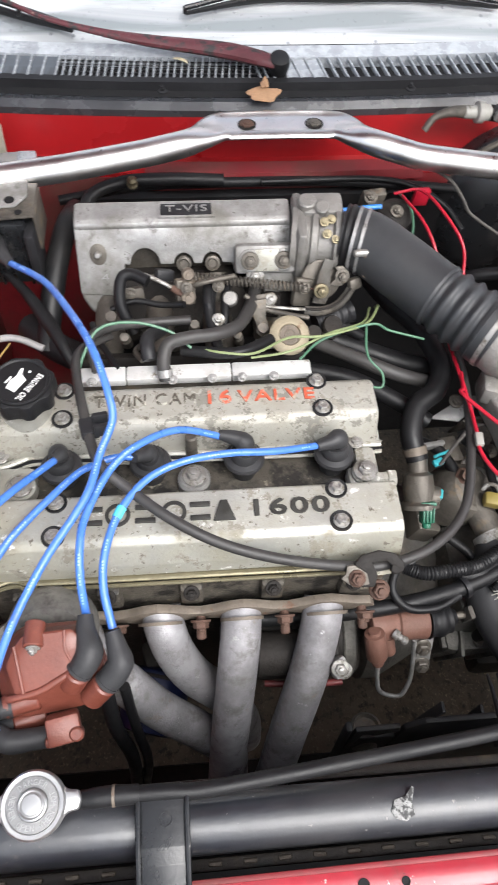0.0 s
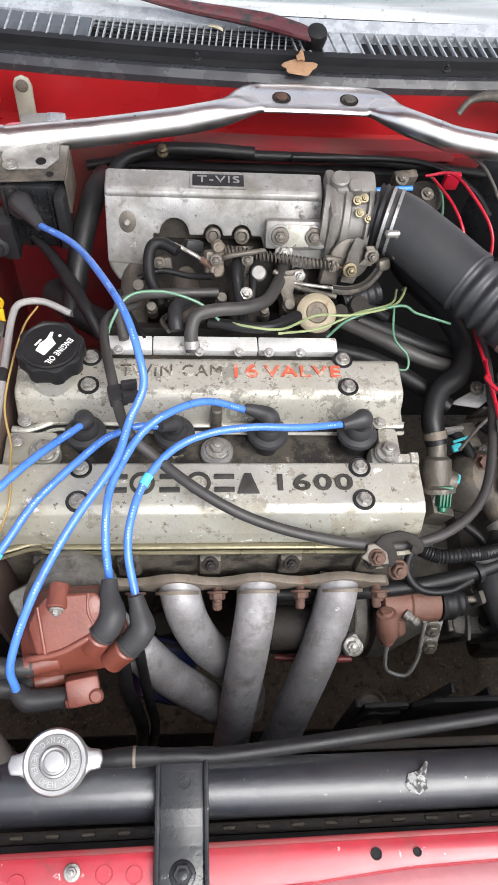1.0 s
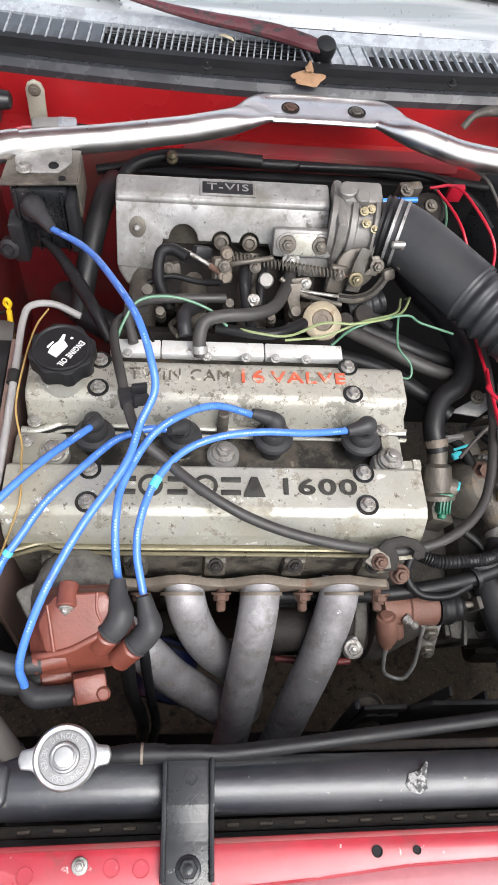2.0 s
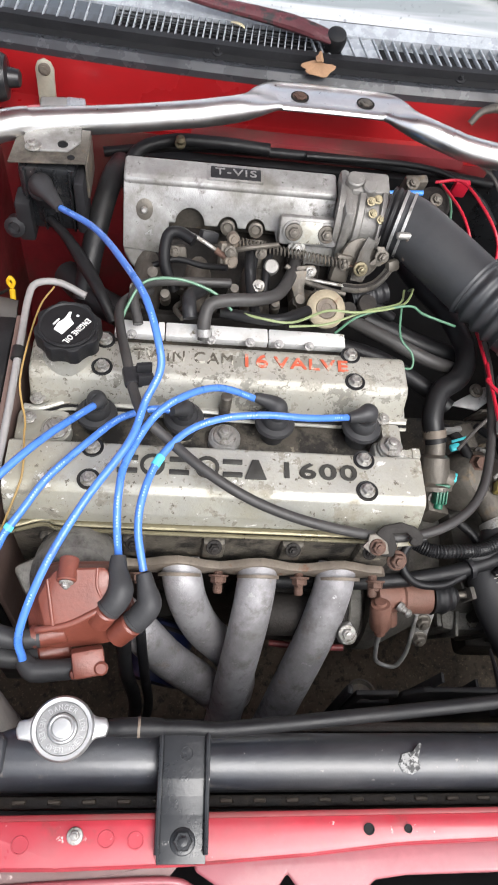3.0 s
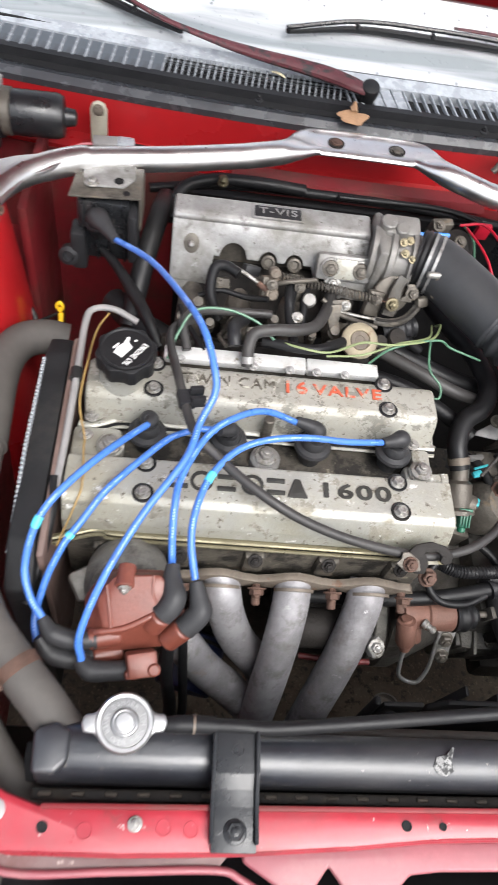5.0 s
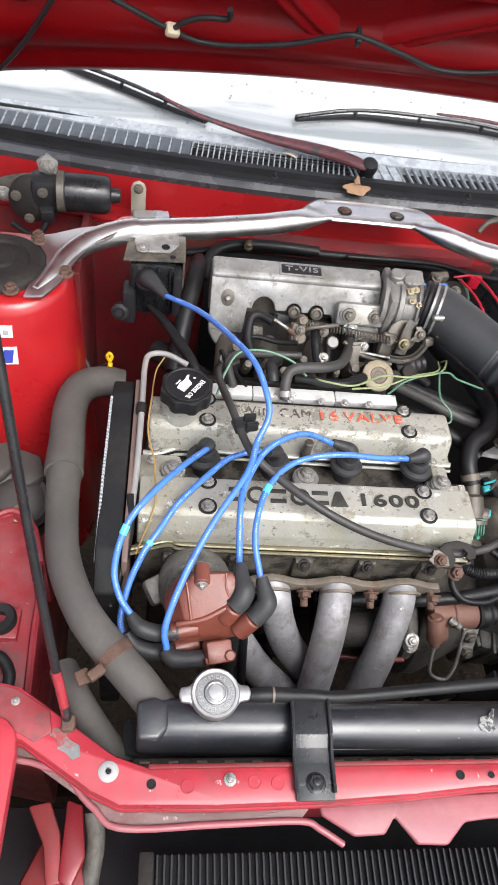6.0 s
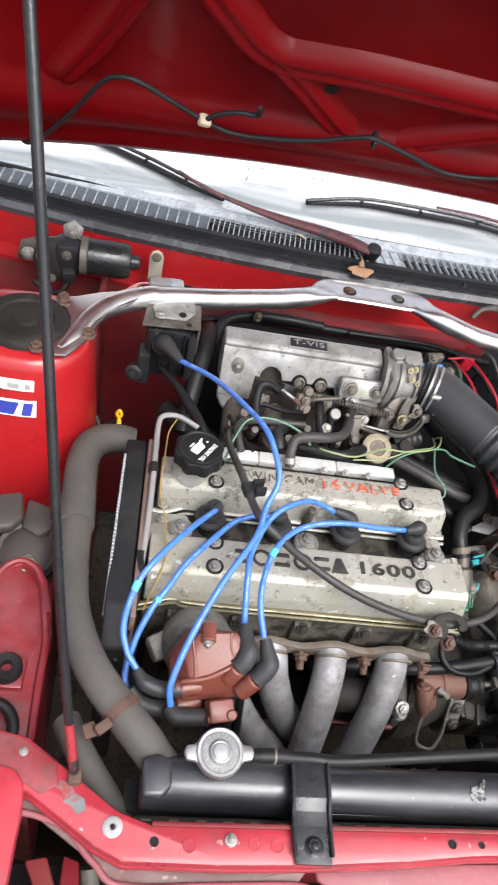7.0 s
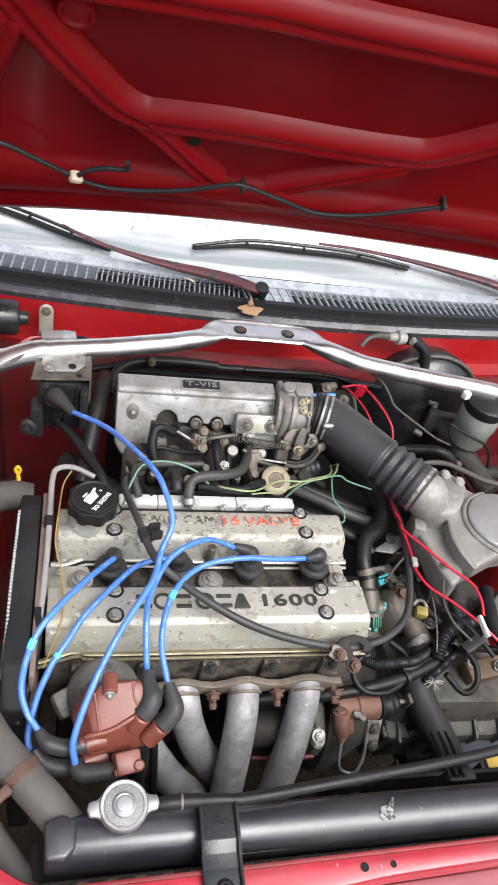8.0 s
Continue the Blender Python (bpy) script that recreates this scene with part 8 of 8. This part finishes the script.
solenoid = thing("solenoid_valve", (0.27, 0.39, 0.75), "dark vacuum valve on a steel bracket", "valve")
part("body", lathe([(0.018, -0.03), (0.022, -0.01), (0.022, 0.004), (0.016, 0.008), (0.006, 0.010), (0, 0.010)], (0.262, 0.372, 0.772), (0, -0.4, 1), seg=24), M_IRON, solenoid)
part("bracket", box((0.232, 0.385, 0.785), (0.03, 0.012, 0.035), (15, 0, 10), bev=0.003), M_CASTD, solenoid)
bolts(solenoid, [(0.262, 0.368, 0.782), (0.226, 0.372, 0.800)], (0, -0.5, 0.9), material=M_CASTD, size=0.9)
part("red_tag", box((0.30, 0.40, 0.778), (0.020, 0.008, 0.026), (10, 0, 0), bev=0.002), M_REDWIRE, solenoid, "red plastic plug")

gearbox = thing("gearbox", (0.30, 0.0, 0.40), "dirty cast gearbox housing beside the engine", "gearbox")
part("bell_housing", lathe([(0.12, 0), (0.135, 0.01), (0.135, 0.03), (0.12, 0.06), (0.09, 0.12), (0.08, 0.16)], (0.175, 0.015, 0.50), (1, 0, 0), seg=40), M_GEAR, gearbox)
part("case", box((0.37, -0.01, 0.535), (0.20, 0.17, 0.16), (0, 4, 0), bev=0.02), M_GEAR, gearbox)
part("lower_case", box((0.40, -0.075, 0.50), (0.26, 0.06, 0.12), (12, 3, 0), bev=0.012), M_GEAR, gearbox)
for k in range(6):
    part("case_rib", box((0.292 + 0.042 * k, -0.082, 0.520 - 0.002 * k), (0.005, 0.062, 0.100), (12, 3, -6), bev=0.002), M_GEAR, gearbox, "cast stiffening rib")
part("case_seam", box((0.40, -0.101, 0.545), (0.26, 0.016, 0.010), (12, 3, 0), bev=0.003), M_GEAR, gearbox, "cast flange seam")
bolts(gearbox, [(0.312 + 0.056 * k, -0.104, 0.556 - 0.003 * k) for k in range(4)], (0, -0.4, 0.9), mesh=BOLT_RUSTY, material=M_CASTD)
part("side_frame", box((0.45, 0.03, 0.44), (0.22, 0.28, 0.05), bev=0.01), M_IRON, gearbox)
part("fork_cover", lathe([(0.030, 0), (0.034, 0.01), (0.030, 0.03), (0.02, 0.036), (0, 0.037)], (0.31, 0.045, 0.635), (0, -0.4, 1), seg=28), M_GEAR, gearbox)
bolts(gearbox, [(0.345, 0.01, 0.655), (0.335, 0.04, 0.655), (0.28, 0.055, 0.66), (0.295, 0.085, 0.665)], mesh=BOLT_RUSTY, material=M_STEEL, size=1.1)

outlet = thing("water_outlet", (0.24, 0.02, 0.66), "corroded cast water outlet with sensor plugs", "water outlet")
t = lathe([(0.0125, 0), (0.0125, 0.016), (0.018, 0.020), (0.020, 0.040), (0.018, 0.052), (0.024, 0.056), (0.024, 0.062)], (0.236, 0.050, 0.716), (0.02, -0.80, -0.60), seg=28)
bmesh.ops.scale(t, vec=(0.86, 0.86, 0.86), space=Matrix.Translation((-0.236, -0.046, -0.714)), verts=t.verts)
cyl((0.238, 0.020, 0.692), (0.258, 0.014, 0.690), 0.012, bm=t)
part("casting", t, M_CASTD, outlet)
PLUG = Matrix.Translation((0.241, -0.004, 0.690)) @ Matrix(((1, 0.06, 0, 0), (-0.05, 0.80, -0.60, 0), (0.04, 0.60, 0.80, 0), (0, 0, 0, 1))) @ Matrix.Diagonal((0.8, 0.8, 0.8, 1))
t = box((0, 0, 0), (0.018, 0.024, 0.014), bev=0.0025)
box((0, 0.014, 0), (0.021, 0.005, 0.016), bev=0.0015, bm=t)
cyl((0, -0.011, 0), (0, -0.019, 0), 0.006, bm=t)
t.transform(PLUG)
plug_body = part("green_plug", t, M_GREENP, outlet, "dark green sensor plug")
for k in range(4):
    t = box((-0.0066 + 0.0044 * k, -0.001, 0.0078), (0.0022, 0.019, 0.004), bev=0.0006)
    t.transform(PLUG)
    part("plug_rib", t, M_GREENP, plug_body)
part("teal_plug", box((0.262, 0.050, 0.705), (0.013, 0.008, 0.006), (0, 0, 20), bev=0.002), M_TEAL, outlet, "teal plastic plug")
part("teal_plug", box((0.265, 0.056, 0.712), (0.020, 0.003, 0.003), (0, 0, 20), bev=0.001), M_TEAL, outlet)
part("teal_plug", box((0.258, 0.014, 0.698), (0.005, 0.012, 0.007), (0, 0, -20), bev=0.002), M_TEAL, outlet, "teal plastic plug")
part("sensor", lathe([(0.010, 0), (0.010, 0.008), (0.007, 0.010), (0.007, 0.020)], (0.290, 0.04, 0.690), (0, -0.5, 0.9), seg=6), M_RUST, outlet, "rusty sensor nut")

thermo = thing("thermostat_housing", (0.30, 0.03, 0.60), "stained cast thermostat housing with a yellow plug", "thermostat housing")
t = lathe([(0.034, 0), (0.036, 0.02), (0.030, 0.045), (0.024, 0.052)], (0.285, 0.040, 0.640), (0.3, -0.3, 0.9), seg=32)
cyl((0.300, 0.030, 0.670), (0.322, -0.030, 0.660), 0.016, bm=t)
part("casting", t, M_CASTD, thermo)
part("yellow_plug", box((0.316, 0.008, 0.690), (0.018, 0.015, 0.015), (10, 0, -15), bev=0.003), mat("dull_yellow", (0.30, 0.23, 0.06), 0.5, var=0.2, scale=60), thermo, "dull yellow plug")
part("clip_ring", tube([(0.306, 0.018, 0.695), (0.312, 0.022, 0.700), (0.320, 0.020, 0.700), (0.324, 0.012, 0.697)], 0.0022, seg=8), M_STEEL, thermo)
part("clamp", tube([(0.315, -0.018, 0.660), (0.318, -0.028, 0.659)], 0.019, seg=24, n=2), M_STEEL, thermo, "steel hose clamp")
part("bracket", box((0.262, 0.075, 0.700), (0.030, 0.006, 0.010), (0, 10, 15), bev=0.002), M_CAST, thermo)
part("bracket", box((0.285, 0.075, 0.690), (0.024, 0.030, 0.004), (10, 10, 15), bev=0.001), M_CASTD, thermo)
h = hose("lower_radiator_hose", "thick black lower radiator hose", [(0.318, -0.022, 0.658), (0.312, -0.045, 0.655), (0.300, -0.070, 0.642), (0.315, -0.100, 0.615), (0.345, -0.135, 0.580), (0.385, -0.160, 0.520), (0.40, -0.18, 0.44)], [0.017, 0.018, 0.0195, 0.021, 0.021, 0.020, 0.020], M_BOOT, seg=24)
part("end_clamp", tube([(0.392, -0.17, 0.495), (0.396, -0.174, 0.48)], 0.0225, seg=20, n=2), M_STEEL, h)
for label, pts, r, rip in (("black corrugated conduit beside the gearbox", [(0.205, -0.062, 0.690), (0.225, -0.070, 0.690), (0.255, -0.068, 0.688), (0.285, -0.062, 0.682), (0.315, -0.045, 0.675)], 0.0065, (34, 0.0012)),
                           ("black corrugated conduit below the flow meter", [(0.320, -0.060, 0.680), (0.335, -0.035, 0.695), (0.360, -0.020, 0.700), (0.395, -0.015, 0.698), (0.44, -0.02, 0.69), (0.50, -0.03, 0.67)], 0.0085, (44, 0.0015)),
                           ("thin black corrugated conduit", [(0.300, -0.085, 0.665), (0.325, -0.070, 0.675), (0.350, -0.055, 0.680), (0.39, -0.045, 0.68), (0.45, -0.05, 0.67)], 0.005, (44, 0.001)),
                           ("black wire loop by the lifting hook", [(0.215, -0.058, 0.695), (0.196, -0.066, 0.690), (0.190, -0.085, 0.684), (0.205, -0.100, 0.675), (0.235, -0.100, 0.670), (0.262, -0.088, 0.670)], 0.0042, None),
                           ("black wire loop beside the conduit", [(0.335, -0.075, 0.665), (0.36, -0.095, 0.650), (0.385, -0.085, 0.650), (0.39, -0.06, 0.66), (0.375, -0.04, 0.672)], 0.0045, None),
                           ("black harness branch at the gearbox", [(0.265, -0.065, 0.672), (0.290, -0.066, 0.668), (0.318, -0.055, 0.668), (0.34, -0.048, 0.672)], 0.012, None),
                           ("thin dark wire among the harness", [(0.345, 0.005, 0.700), (0.365, -0.02, 0.708), (0.385, -0.055, 0.705), (0.395, -0.07, 0.70)], 0.0035, None)):
    hose("harness", label, pts, r, M_RUBBER, "wiring", 14, 24 if rip else 7, rip, "wiring harness")
plug_ = thing("harness_plug", (0.375, -0.06, 0.685), "black multi-pin plug with a white tag", "connector")
part("shell", box((0.368, -0.052, 0.700), (0.034, 0.016, 0.016), (0, -10, 25), bev=0.002), M_BLACK, plug_)
part("tag", box((0.337, -0.074, 0.785), (0.004, 0.028, 0.008), (15, 0, 12), bev=0.001), M_WHITE, plug_, "white tag on the wire end")
frayed = thing("frayed_tie", (0.30, -0.09, 0.66), "pale frayed strands of a broken tie", "cable tie")
random.seed(5)
for k in range(15):
    an = random.uniform(0, 2 * math.pi)
    l_ = random.uniform(0.008, 0.018)
    part("strand", tube([(0.308, -0.088, 0.668), (0.308 + 0.5 * l_ * math.cos(an), -0.088 + 0.4 * l_ * math.sin(an), 0.672), (0.308 + l_ * math.cos(an), -0.088 + 0.7 * l_ * math.sin(an), 0.670)], 0.0006, seg=6, n=4), M_VALVE, frayed)

oil_filter = thing("oil_filter", (-0.055, -0.16, 0.50), "dark blue oil filter can below the header", "oil filter")
M_NAVY = mat("dark_blue_can", (0.012, 0.018, 0.065), 0.4, var=0.2, scale=30, bump=0.05)
part("can", lathe([(0.026, 0), (0.033, 0.004), (0.035, 0.010), (0.035, 0.060), (0.032, 0.066), (0.015, 0.068), (0, 0.068)], (-0.050, -0.110, 0.547), (-0.25, -0.9, -0.15), seg=28), M_NAVY, oil_filter)
part("seam_ring", lathe([(0.036, 0), (0.0368, 0.002), (0.036, 0.004)], (-0.052, -0.117, 0.546), (-0.25, -0.9, -0.15), seg=28), M_IRON, oil_filter)
part("base", box((-0.045, -0.095, 0.550), (0.05, 0.03, 0.05), (0, 0, 12), bev=0.006), M_IRON, oil_filter)
starter = thing("starter_motor", (0.12, -0.10, 0.52), "dirty dark starter motor below the header", "starter motor")
part("can", cyl((0.035, -0.098, 0.600), (0.160, -0.098, 0.594), 0.042, 32, bev=0.004), M_IRON, starter)
part("end_ring", cyl((0.140, -0.098, 0.595), (0.154, -0.098, 0.594), 0.045, 32), M_GEAR, starter)
part("solenoid", cyl((0.050, -0.125, 0.640), (0.132, -0.125, 0.636), 0.022, 24), M_IRON, starter)
part("lug", box((0.128, -0.150, 0.664), (0.018, 0.018, 0.013), (25, 0, 30), bev=0.003), M_CAST, starter, "pale metal lug")
bolts(starter, [(0.127, -0.154, 0.676), (0.135, -0.150, 0.650)], (0, -0.6, 0.8), size=0.95)
part("cable", tube([(0.06, -0.145, 0.60), (0.10, -0.15, 0.605), (0.14, -0.15, 0.605)], 0.0035, seg=10), mat("dull_red_cable", (0.16, 0.03, 0.03), 0.5), starter, "dull red cable")
slave = thing("clutch_slave_cylinder", (0.20, -0.10, 0.60), "clay-brown clutch slave cylinder with a black boot", "slave cylinder")
part("barrel", lathe([(0.013, 0), (0.0165, 0.002), (0.0165, 0.022), (0.0150, 0.024), (0.0150, 0.030), (0.0170, 0.032), (0.0175, 0.060), (0.016, 0.062)], (0.168, -0.106, 0.645), (1, 0.02, -0.02), seg=28), M_SLAVE, slave)
t = lathe([(0, -0.009), (0.0060, -0.009), (0.0066, -0.006), (0.0100, -0.0055), (0.0112, 0.000), (0.0112, 0.024), (0.0095, 0.028), (0.006, 0.029), (0.006, 0.036)], (0.170, -0.122, 0.658), (0.16, -0.50, -0.85), seg=24)
cyl((0.186, -0.116, 0.640), (0.190, -0.128, 0.622), 0.008, bm=t)
part("inlet_boss", t, M_SLAVE, slave)
part("boot", tube([(0.230, -0.105, 0.644), (0.243, -0.104, 0.643), (0.254, -0.102, 0.642), (0.262, -0.101, 0.642)], [0.0165, 0.0162, 0.014, 0.006], seg=22, n=12, ripple=(3, 0.0016)), M_RUBBER, slave, "black rubber boot")
part("push_rod", cyl((0.258, -0.101, 0.642), (0.276, -0.099, 0.641), 0.0038), M_CASTD, slave)
part("fork_end", box((0.276, -0.099, 0.640), (0.006, 0.014, 0.030), (10, 0, 10), bev=0.002), M_GEAR, slave)
part("bleed_nipple", lathe([(0.0052, 0), (0.0052, 0.005), (0.0036, 0.006), (0.0036, 0.010), (0.0046, 0.011), (0.0046, 0.014), (0.002, 0.016)], (0.191, -0.118, 0.655), (0.55, -0.55, 0.1), seg=10), M_STEEL, slave, "bright bleed nipple")
part("bracket", prism([(-0.012, 0.022), (0.012, 0.024), (0.011, 0.0), (0.010, -0.030), (0.003, -0.038), (-0.008, -0.034), (-0.009, -0.008)], 0.004, Matrix(((1, 0, 0, 0.227), (0, 0.5, -0.866, -0.120), (0, 0.866, 0.5, 0.622), (0, 0, 0, 1))), 0.001), M_CAST, slave, "pale steel bracket")
bolts(slave, [(0.226, -0.1245, 0.624), (0.228, -0.136, 0.600)], (0, -0.866, 0.5), mesh=BOLT_RUSTY, material=M_CASTD, size=1.15)
part("fluid_pipe", tube([(0.176, -0.140, 0.628), (0.178, -0.148, 0.603), (0.186, -0.156, 0.573), (0.207, -0.160, 0.565), (0.216, -0.152, 0.577), (0.219, -0.143, 0.590), (0.218, -0.130, 0.615), (0.215, -0.122, 0.640)], 0.0024, seg=10), M_CAST, slave, "thin looped pipe")

shroud = thing("fan_shroud", (0.30, -0.22, 0.45), "black ribbed plastic fan shroud behind the radiator", "fan shroud")
part("panel", prism([(0.186, 0.646), (0.202, 0.668), (0.57, 0.664), (0.57, 0.40), (0.186, 0.40)], 0.006, Matrix(((1, 0, 0, 0), (0, 0, -1, -0.202), (0, 1, 0, 0), (0, 0, 0, 1))), 0.002), M_SHROUD, shroud)
part("bracket_post", box((0.137, -0.203, 0.55), (0.007, 0.010, 0.21), (0, -3, 0), bev=0.003), M_SHROUD, shroud)
part("bracket_web", prism([(0.140, 0.45), (0.138, 0.652), (0.180, 0.655), (0.183, 0.640), (0.160, 0.622), (0.152, 0.632), (0.148, 0.630), (0.148, 0.612), (0.184, 0.610), (0.184, 0.45)], 0.005, Matrix(((1, 0, 0, 0), (0, 0, -1, -0.203), (0, 1, 0, 0), (0, 0, 0, 1))), 0.0012), M_SHROUD, shroud, "black bracket with a slot")
part("cup", lathe([(0.016, -0.03), (0.016, 0), (0.013, 0.002), (0.012, -0.004), (0, -0.004)], (0.162, -0.192, 0.585), (0, 0.3, 1), seg=20), M_CASTD, shroud, "grimy cup")
for x_, z_, lean in ((0.205, 0.690, 5), (0.262, 0.664, -2), (0.335, 0.664, 2), (0.41, 0.664, 0)):
    part("rib", box((x_, -0.1985, z_ - 0.10), (0.0035, 0.010, 0.20), (0, lean, 0), bev=0.0012), M_SHROUD, shroud)
for k in range(3):
    part("fin", tube([(0.243 + 0.009 * k, -0.184, 0.737), (0.241 + 0.009 * k, -0.205, 0.745), (0.236 + 0.009 * k, -0.242, 0.756)], [0.0020, 0.0032, 0.0032], seg=8, flat=((1, 0, 0), 0.55)), M_SHROUD, shroud, "thin black plastic fin")
part("fin_base", box((0.256, -0.236, 0.735), (0.034, 0.012, 0.03), (8, 0, 0), bev=0.002), M_SHROUD, shroud)
part("cable", tube([(-0.090, -0.165, 0.70), (-0.088, -0.185, 0.64), (-0.080, -0.20, 0.56), (-0.085, -0.215, 0.46)], 0.007, seg=12), M_RUBBER, shroud, "black sheathed cable")
part("cable", tube([(-0.075, -0.160, 0.69), (-0.070, -0.185, 0.62), (-0.066, -0.20, 0.54), (-0.075, -0.215, 0.46)], 0.005, seg=12), M_RUBBER, shroud)
part("yellow_tag", box((0.455, -0.150, 0.530), (0.045, 0.025, 0.002), (20, 0, 10), bev=0.0005), M_YELLOW, shroud, "yellow warning tag")
part("tray", prism([(0.37, -0.20), (0.56, -0.20), (0.56, -0.11), (0.42, -0.10), (0.385, -0.13)], 0.01, Matrix.Translation((0, 0, 0.515)), 0.003), M_TRAY, shroud, "grey plastic tray")
condenser = thing("condenser", (0.03, -0.41, 0.5), "black finned condenser ahead of the radiator", "condenser")
part("frame", box((0.19, -0.408, 0.655), (0.72, 0.075, 0.09), bev=0.004), M_DEEP, condenser)
fin = mesh_of(box((0, 0, 0), (0.0016, 0.072, 0.006), bev=0, seg=1), "fin")
for k in range(110):
    part("fin", fin, M_BLACK, condenser, m=pose(-0.162 + 0.0064 * k, -0.408, 0.7025))
part("end_tank", box((-0.172, -0.405, 0.66), (0.014, 0.07, 0.11), bev=0.003), M_IRON, condenser)

detail = thing("gearbox_brackets", (0.33, 0.02, 0.62), "grimy brackets and bolts on the gearbox", "brackets")
for p, s_, rot, mm in (((0.300, 0.075, 0.655), (0.05, 0.006, 0.03), (20, 0, 25), M_CASTD), ((0.345, 0.050, 0.650), (0.04, 0.03, 0.008), (10, 15, 0), M_CASTD), ((0.370, -0.015, 0.640), (0.05, 0.02, 0.02), (0, 10, -15), M_CASTD), ((0.42, -0.05, 0.625), (0.06, 0.03, 0.025), (10, 0, 10), mat("rusty_bracket", (0.20, 0.14, 0.09), 0.7, 0.3, 0.3, 60, 0.3, 300)), ((0.335, -0.095, 0.575), (0.06, 0.012, 0.05), (0, 0, 15), M_IRON), ((0.255, 0.02, 0.625), (0.03, 0.04, 0.03), (0, 20, 0), M_CASTD)):
    part("bracket", box(p, s_, rot, bev=0.003), mm, detail)
bolts(detail, [(0.352, 0.055, 0.656), (0.372, -0.018, 0.652), (0.40, -0.045, 0.640), (0.44, -0.052, 0.640), (0.255, 0.015, 0.642), (0.31, 0.065, 0.668)], (0, -0.4, 0.9), mesh=BOLT_RUSTY, material=M_STEEL)
for pts, r, mm in (([(0.31, 0.01, 0.68), (0.335, 0.03, 0.69), (0.345, 0.06, 0.69)], 0.003, M_RUBBER), ([(0.35, -0.03, 0.665), (0.38, -0.01, 0.67), (0.42, 0.0, 0.665)], 0.006, M_RUBBER), ([(0.27, -0.02, 0.66), (0.29, -0.04, 0.655), (0.30, -0.07, 0.64)], 0.005, M_RUBBER), ([(0.37, 0.03, 0.68), (0.36, 0.0, 0.685), (0.37, -0.03, 0.68)], 0.0025, M_CASTD)):
    part("pipe", tube(pts, r, seg=10), mm, detail)
part("bent_bracket", prism([(-0.042, -0.010), (0.002, 0.012), (0.046, 0.010), (0.010, -0.004), (-0.010, -0.018)], 0.003, pose(0.310, 0.124, 0.702, 12, -8, 0), 0.001), M_CAST, detail, "pale bent bracket")
part("upright_plate", box((0.318, 0.112, 0.684), (0.034, 0.004, 0.045), (18, 0, 12), bev=0.001), M_CASTD, detail, "stained upright plate")
part("wire_clip", box((0.280, 0.032, 0.777), (0.008, 0.015, 0.006), (0, 0, -8), bev=0.0015), M_VALVE, detail, "pale wire clip")
part("round_cover", lathe([(0.036, -0.03), (0.038, -0.004), (0.034, 0.004), (0.020, 0.008), (0, 0.008)], (0.445, -0.012, 0.712), (0.1, -0.3, 1), seg=28), M_GEAR, detail, "grimy round cast cover")
part("side_casting", prism([(0.345, 0.10), (0.40, 0.11), (0.44, 0.05), (0.43, -0.01), (0.38, -0.02), (0.35, 0.03)], 0.05, Matrix.Translation((0, 0, 0.635)), 0.008), M_GEAR, detail, "oily cast side cover")
for pts, r in (([(0.355, 0.105, 0.705), (0.372, 0.055, 0.708), (0.366, 0.005, 0.700), (0.378, -0.045, 0.688)], 0.0085), ([(0.420, 0.030, 0.712), (0.405, -0.025, 0.715), (0.425, -0.075, 0.705), (0.46, -0.11, 0.69)], 0.0115), ([(0.300, 0.090, 0.690), (0.318, 0.060, 0.698), (0.322, 0.020, 0.694), (0.340, -0.010, 0.690)], 0.0045), ([(0.250, 0.090, 0.690), (0.272, 0.070, 0.694), (0.286, 0.040, 0.690)], 0.006)):
    part("pipe", tube(pts, r, seg=12), M_RUBBER, detail)
bolts(detail, [(0.330, 0.070, 0.690), (0.395, 0.075, 0.688), (0.408, 0.020, 0.688), (0.445, -0.012, 0.722), (0.300, 0.128, 0.708)], (0, -0.3, 0.95), material=M_CASTD, size=0.9)
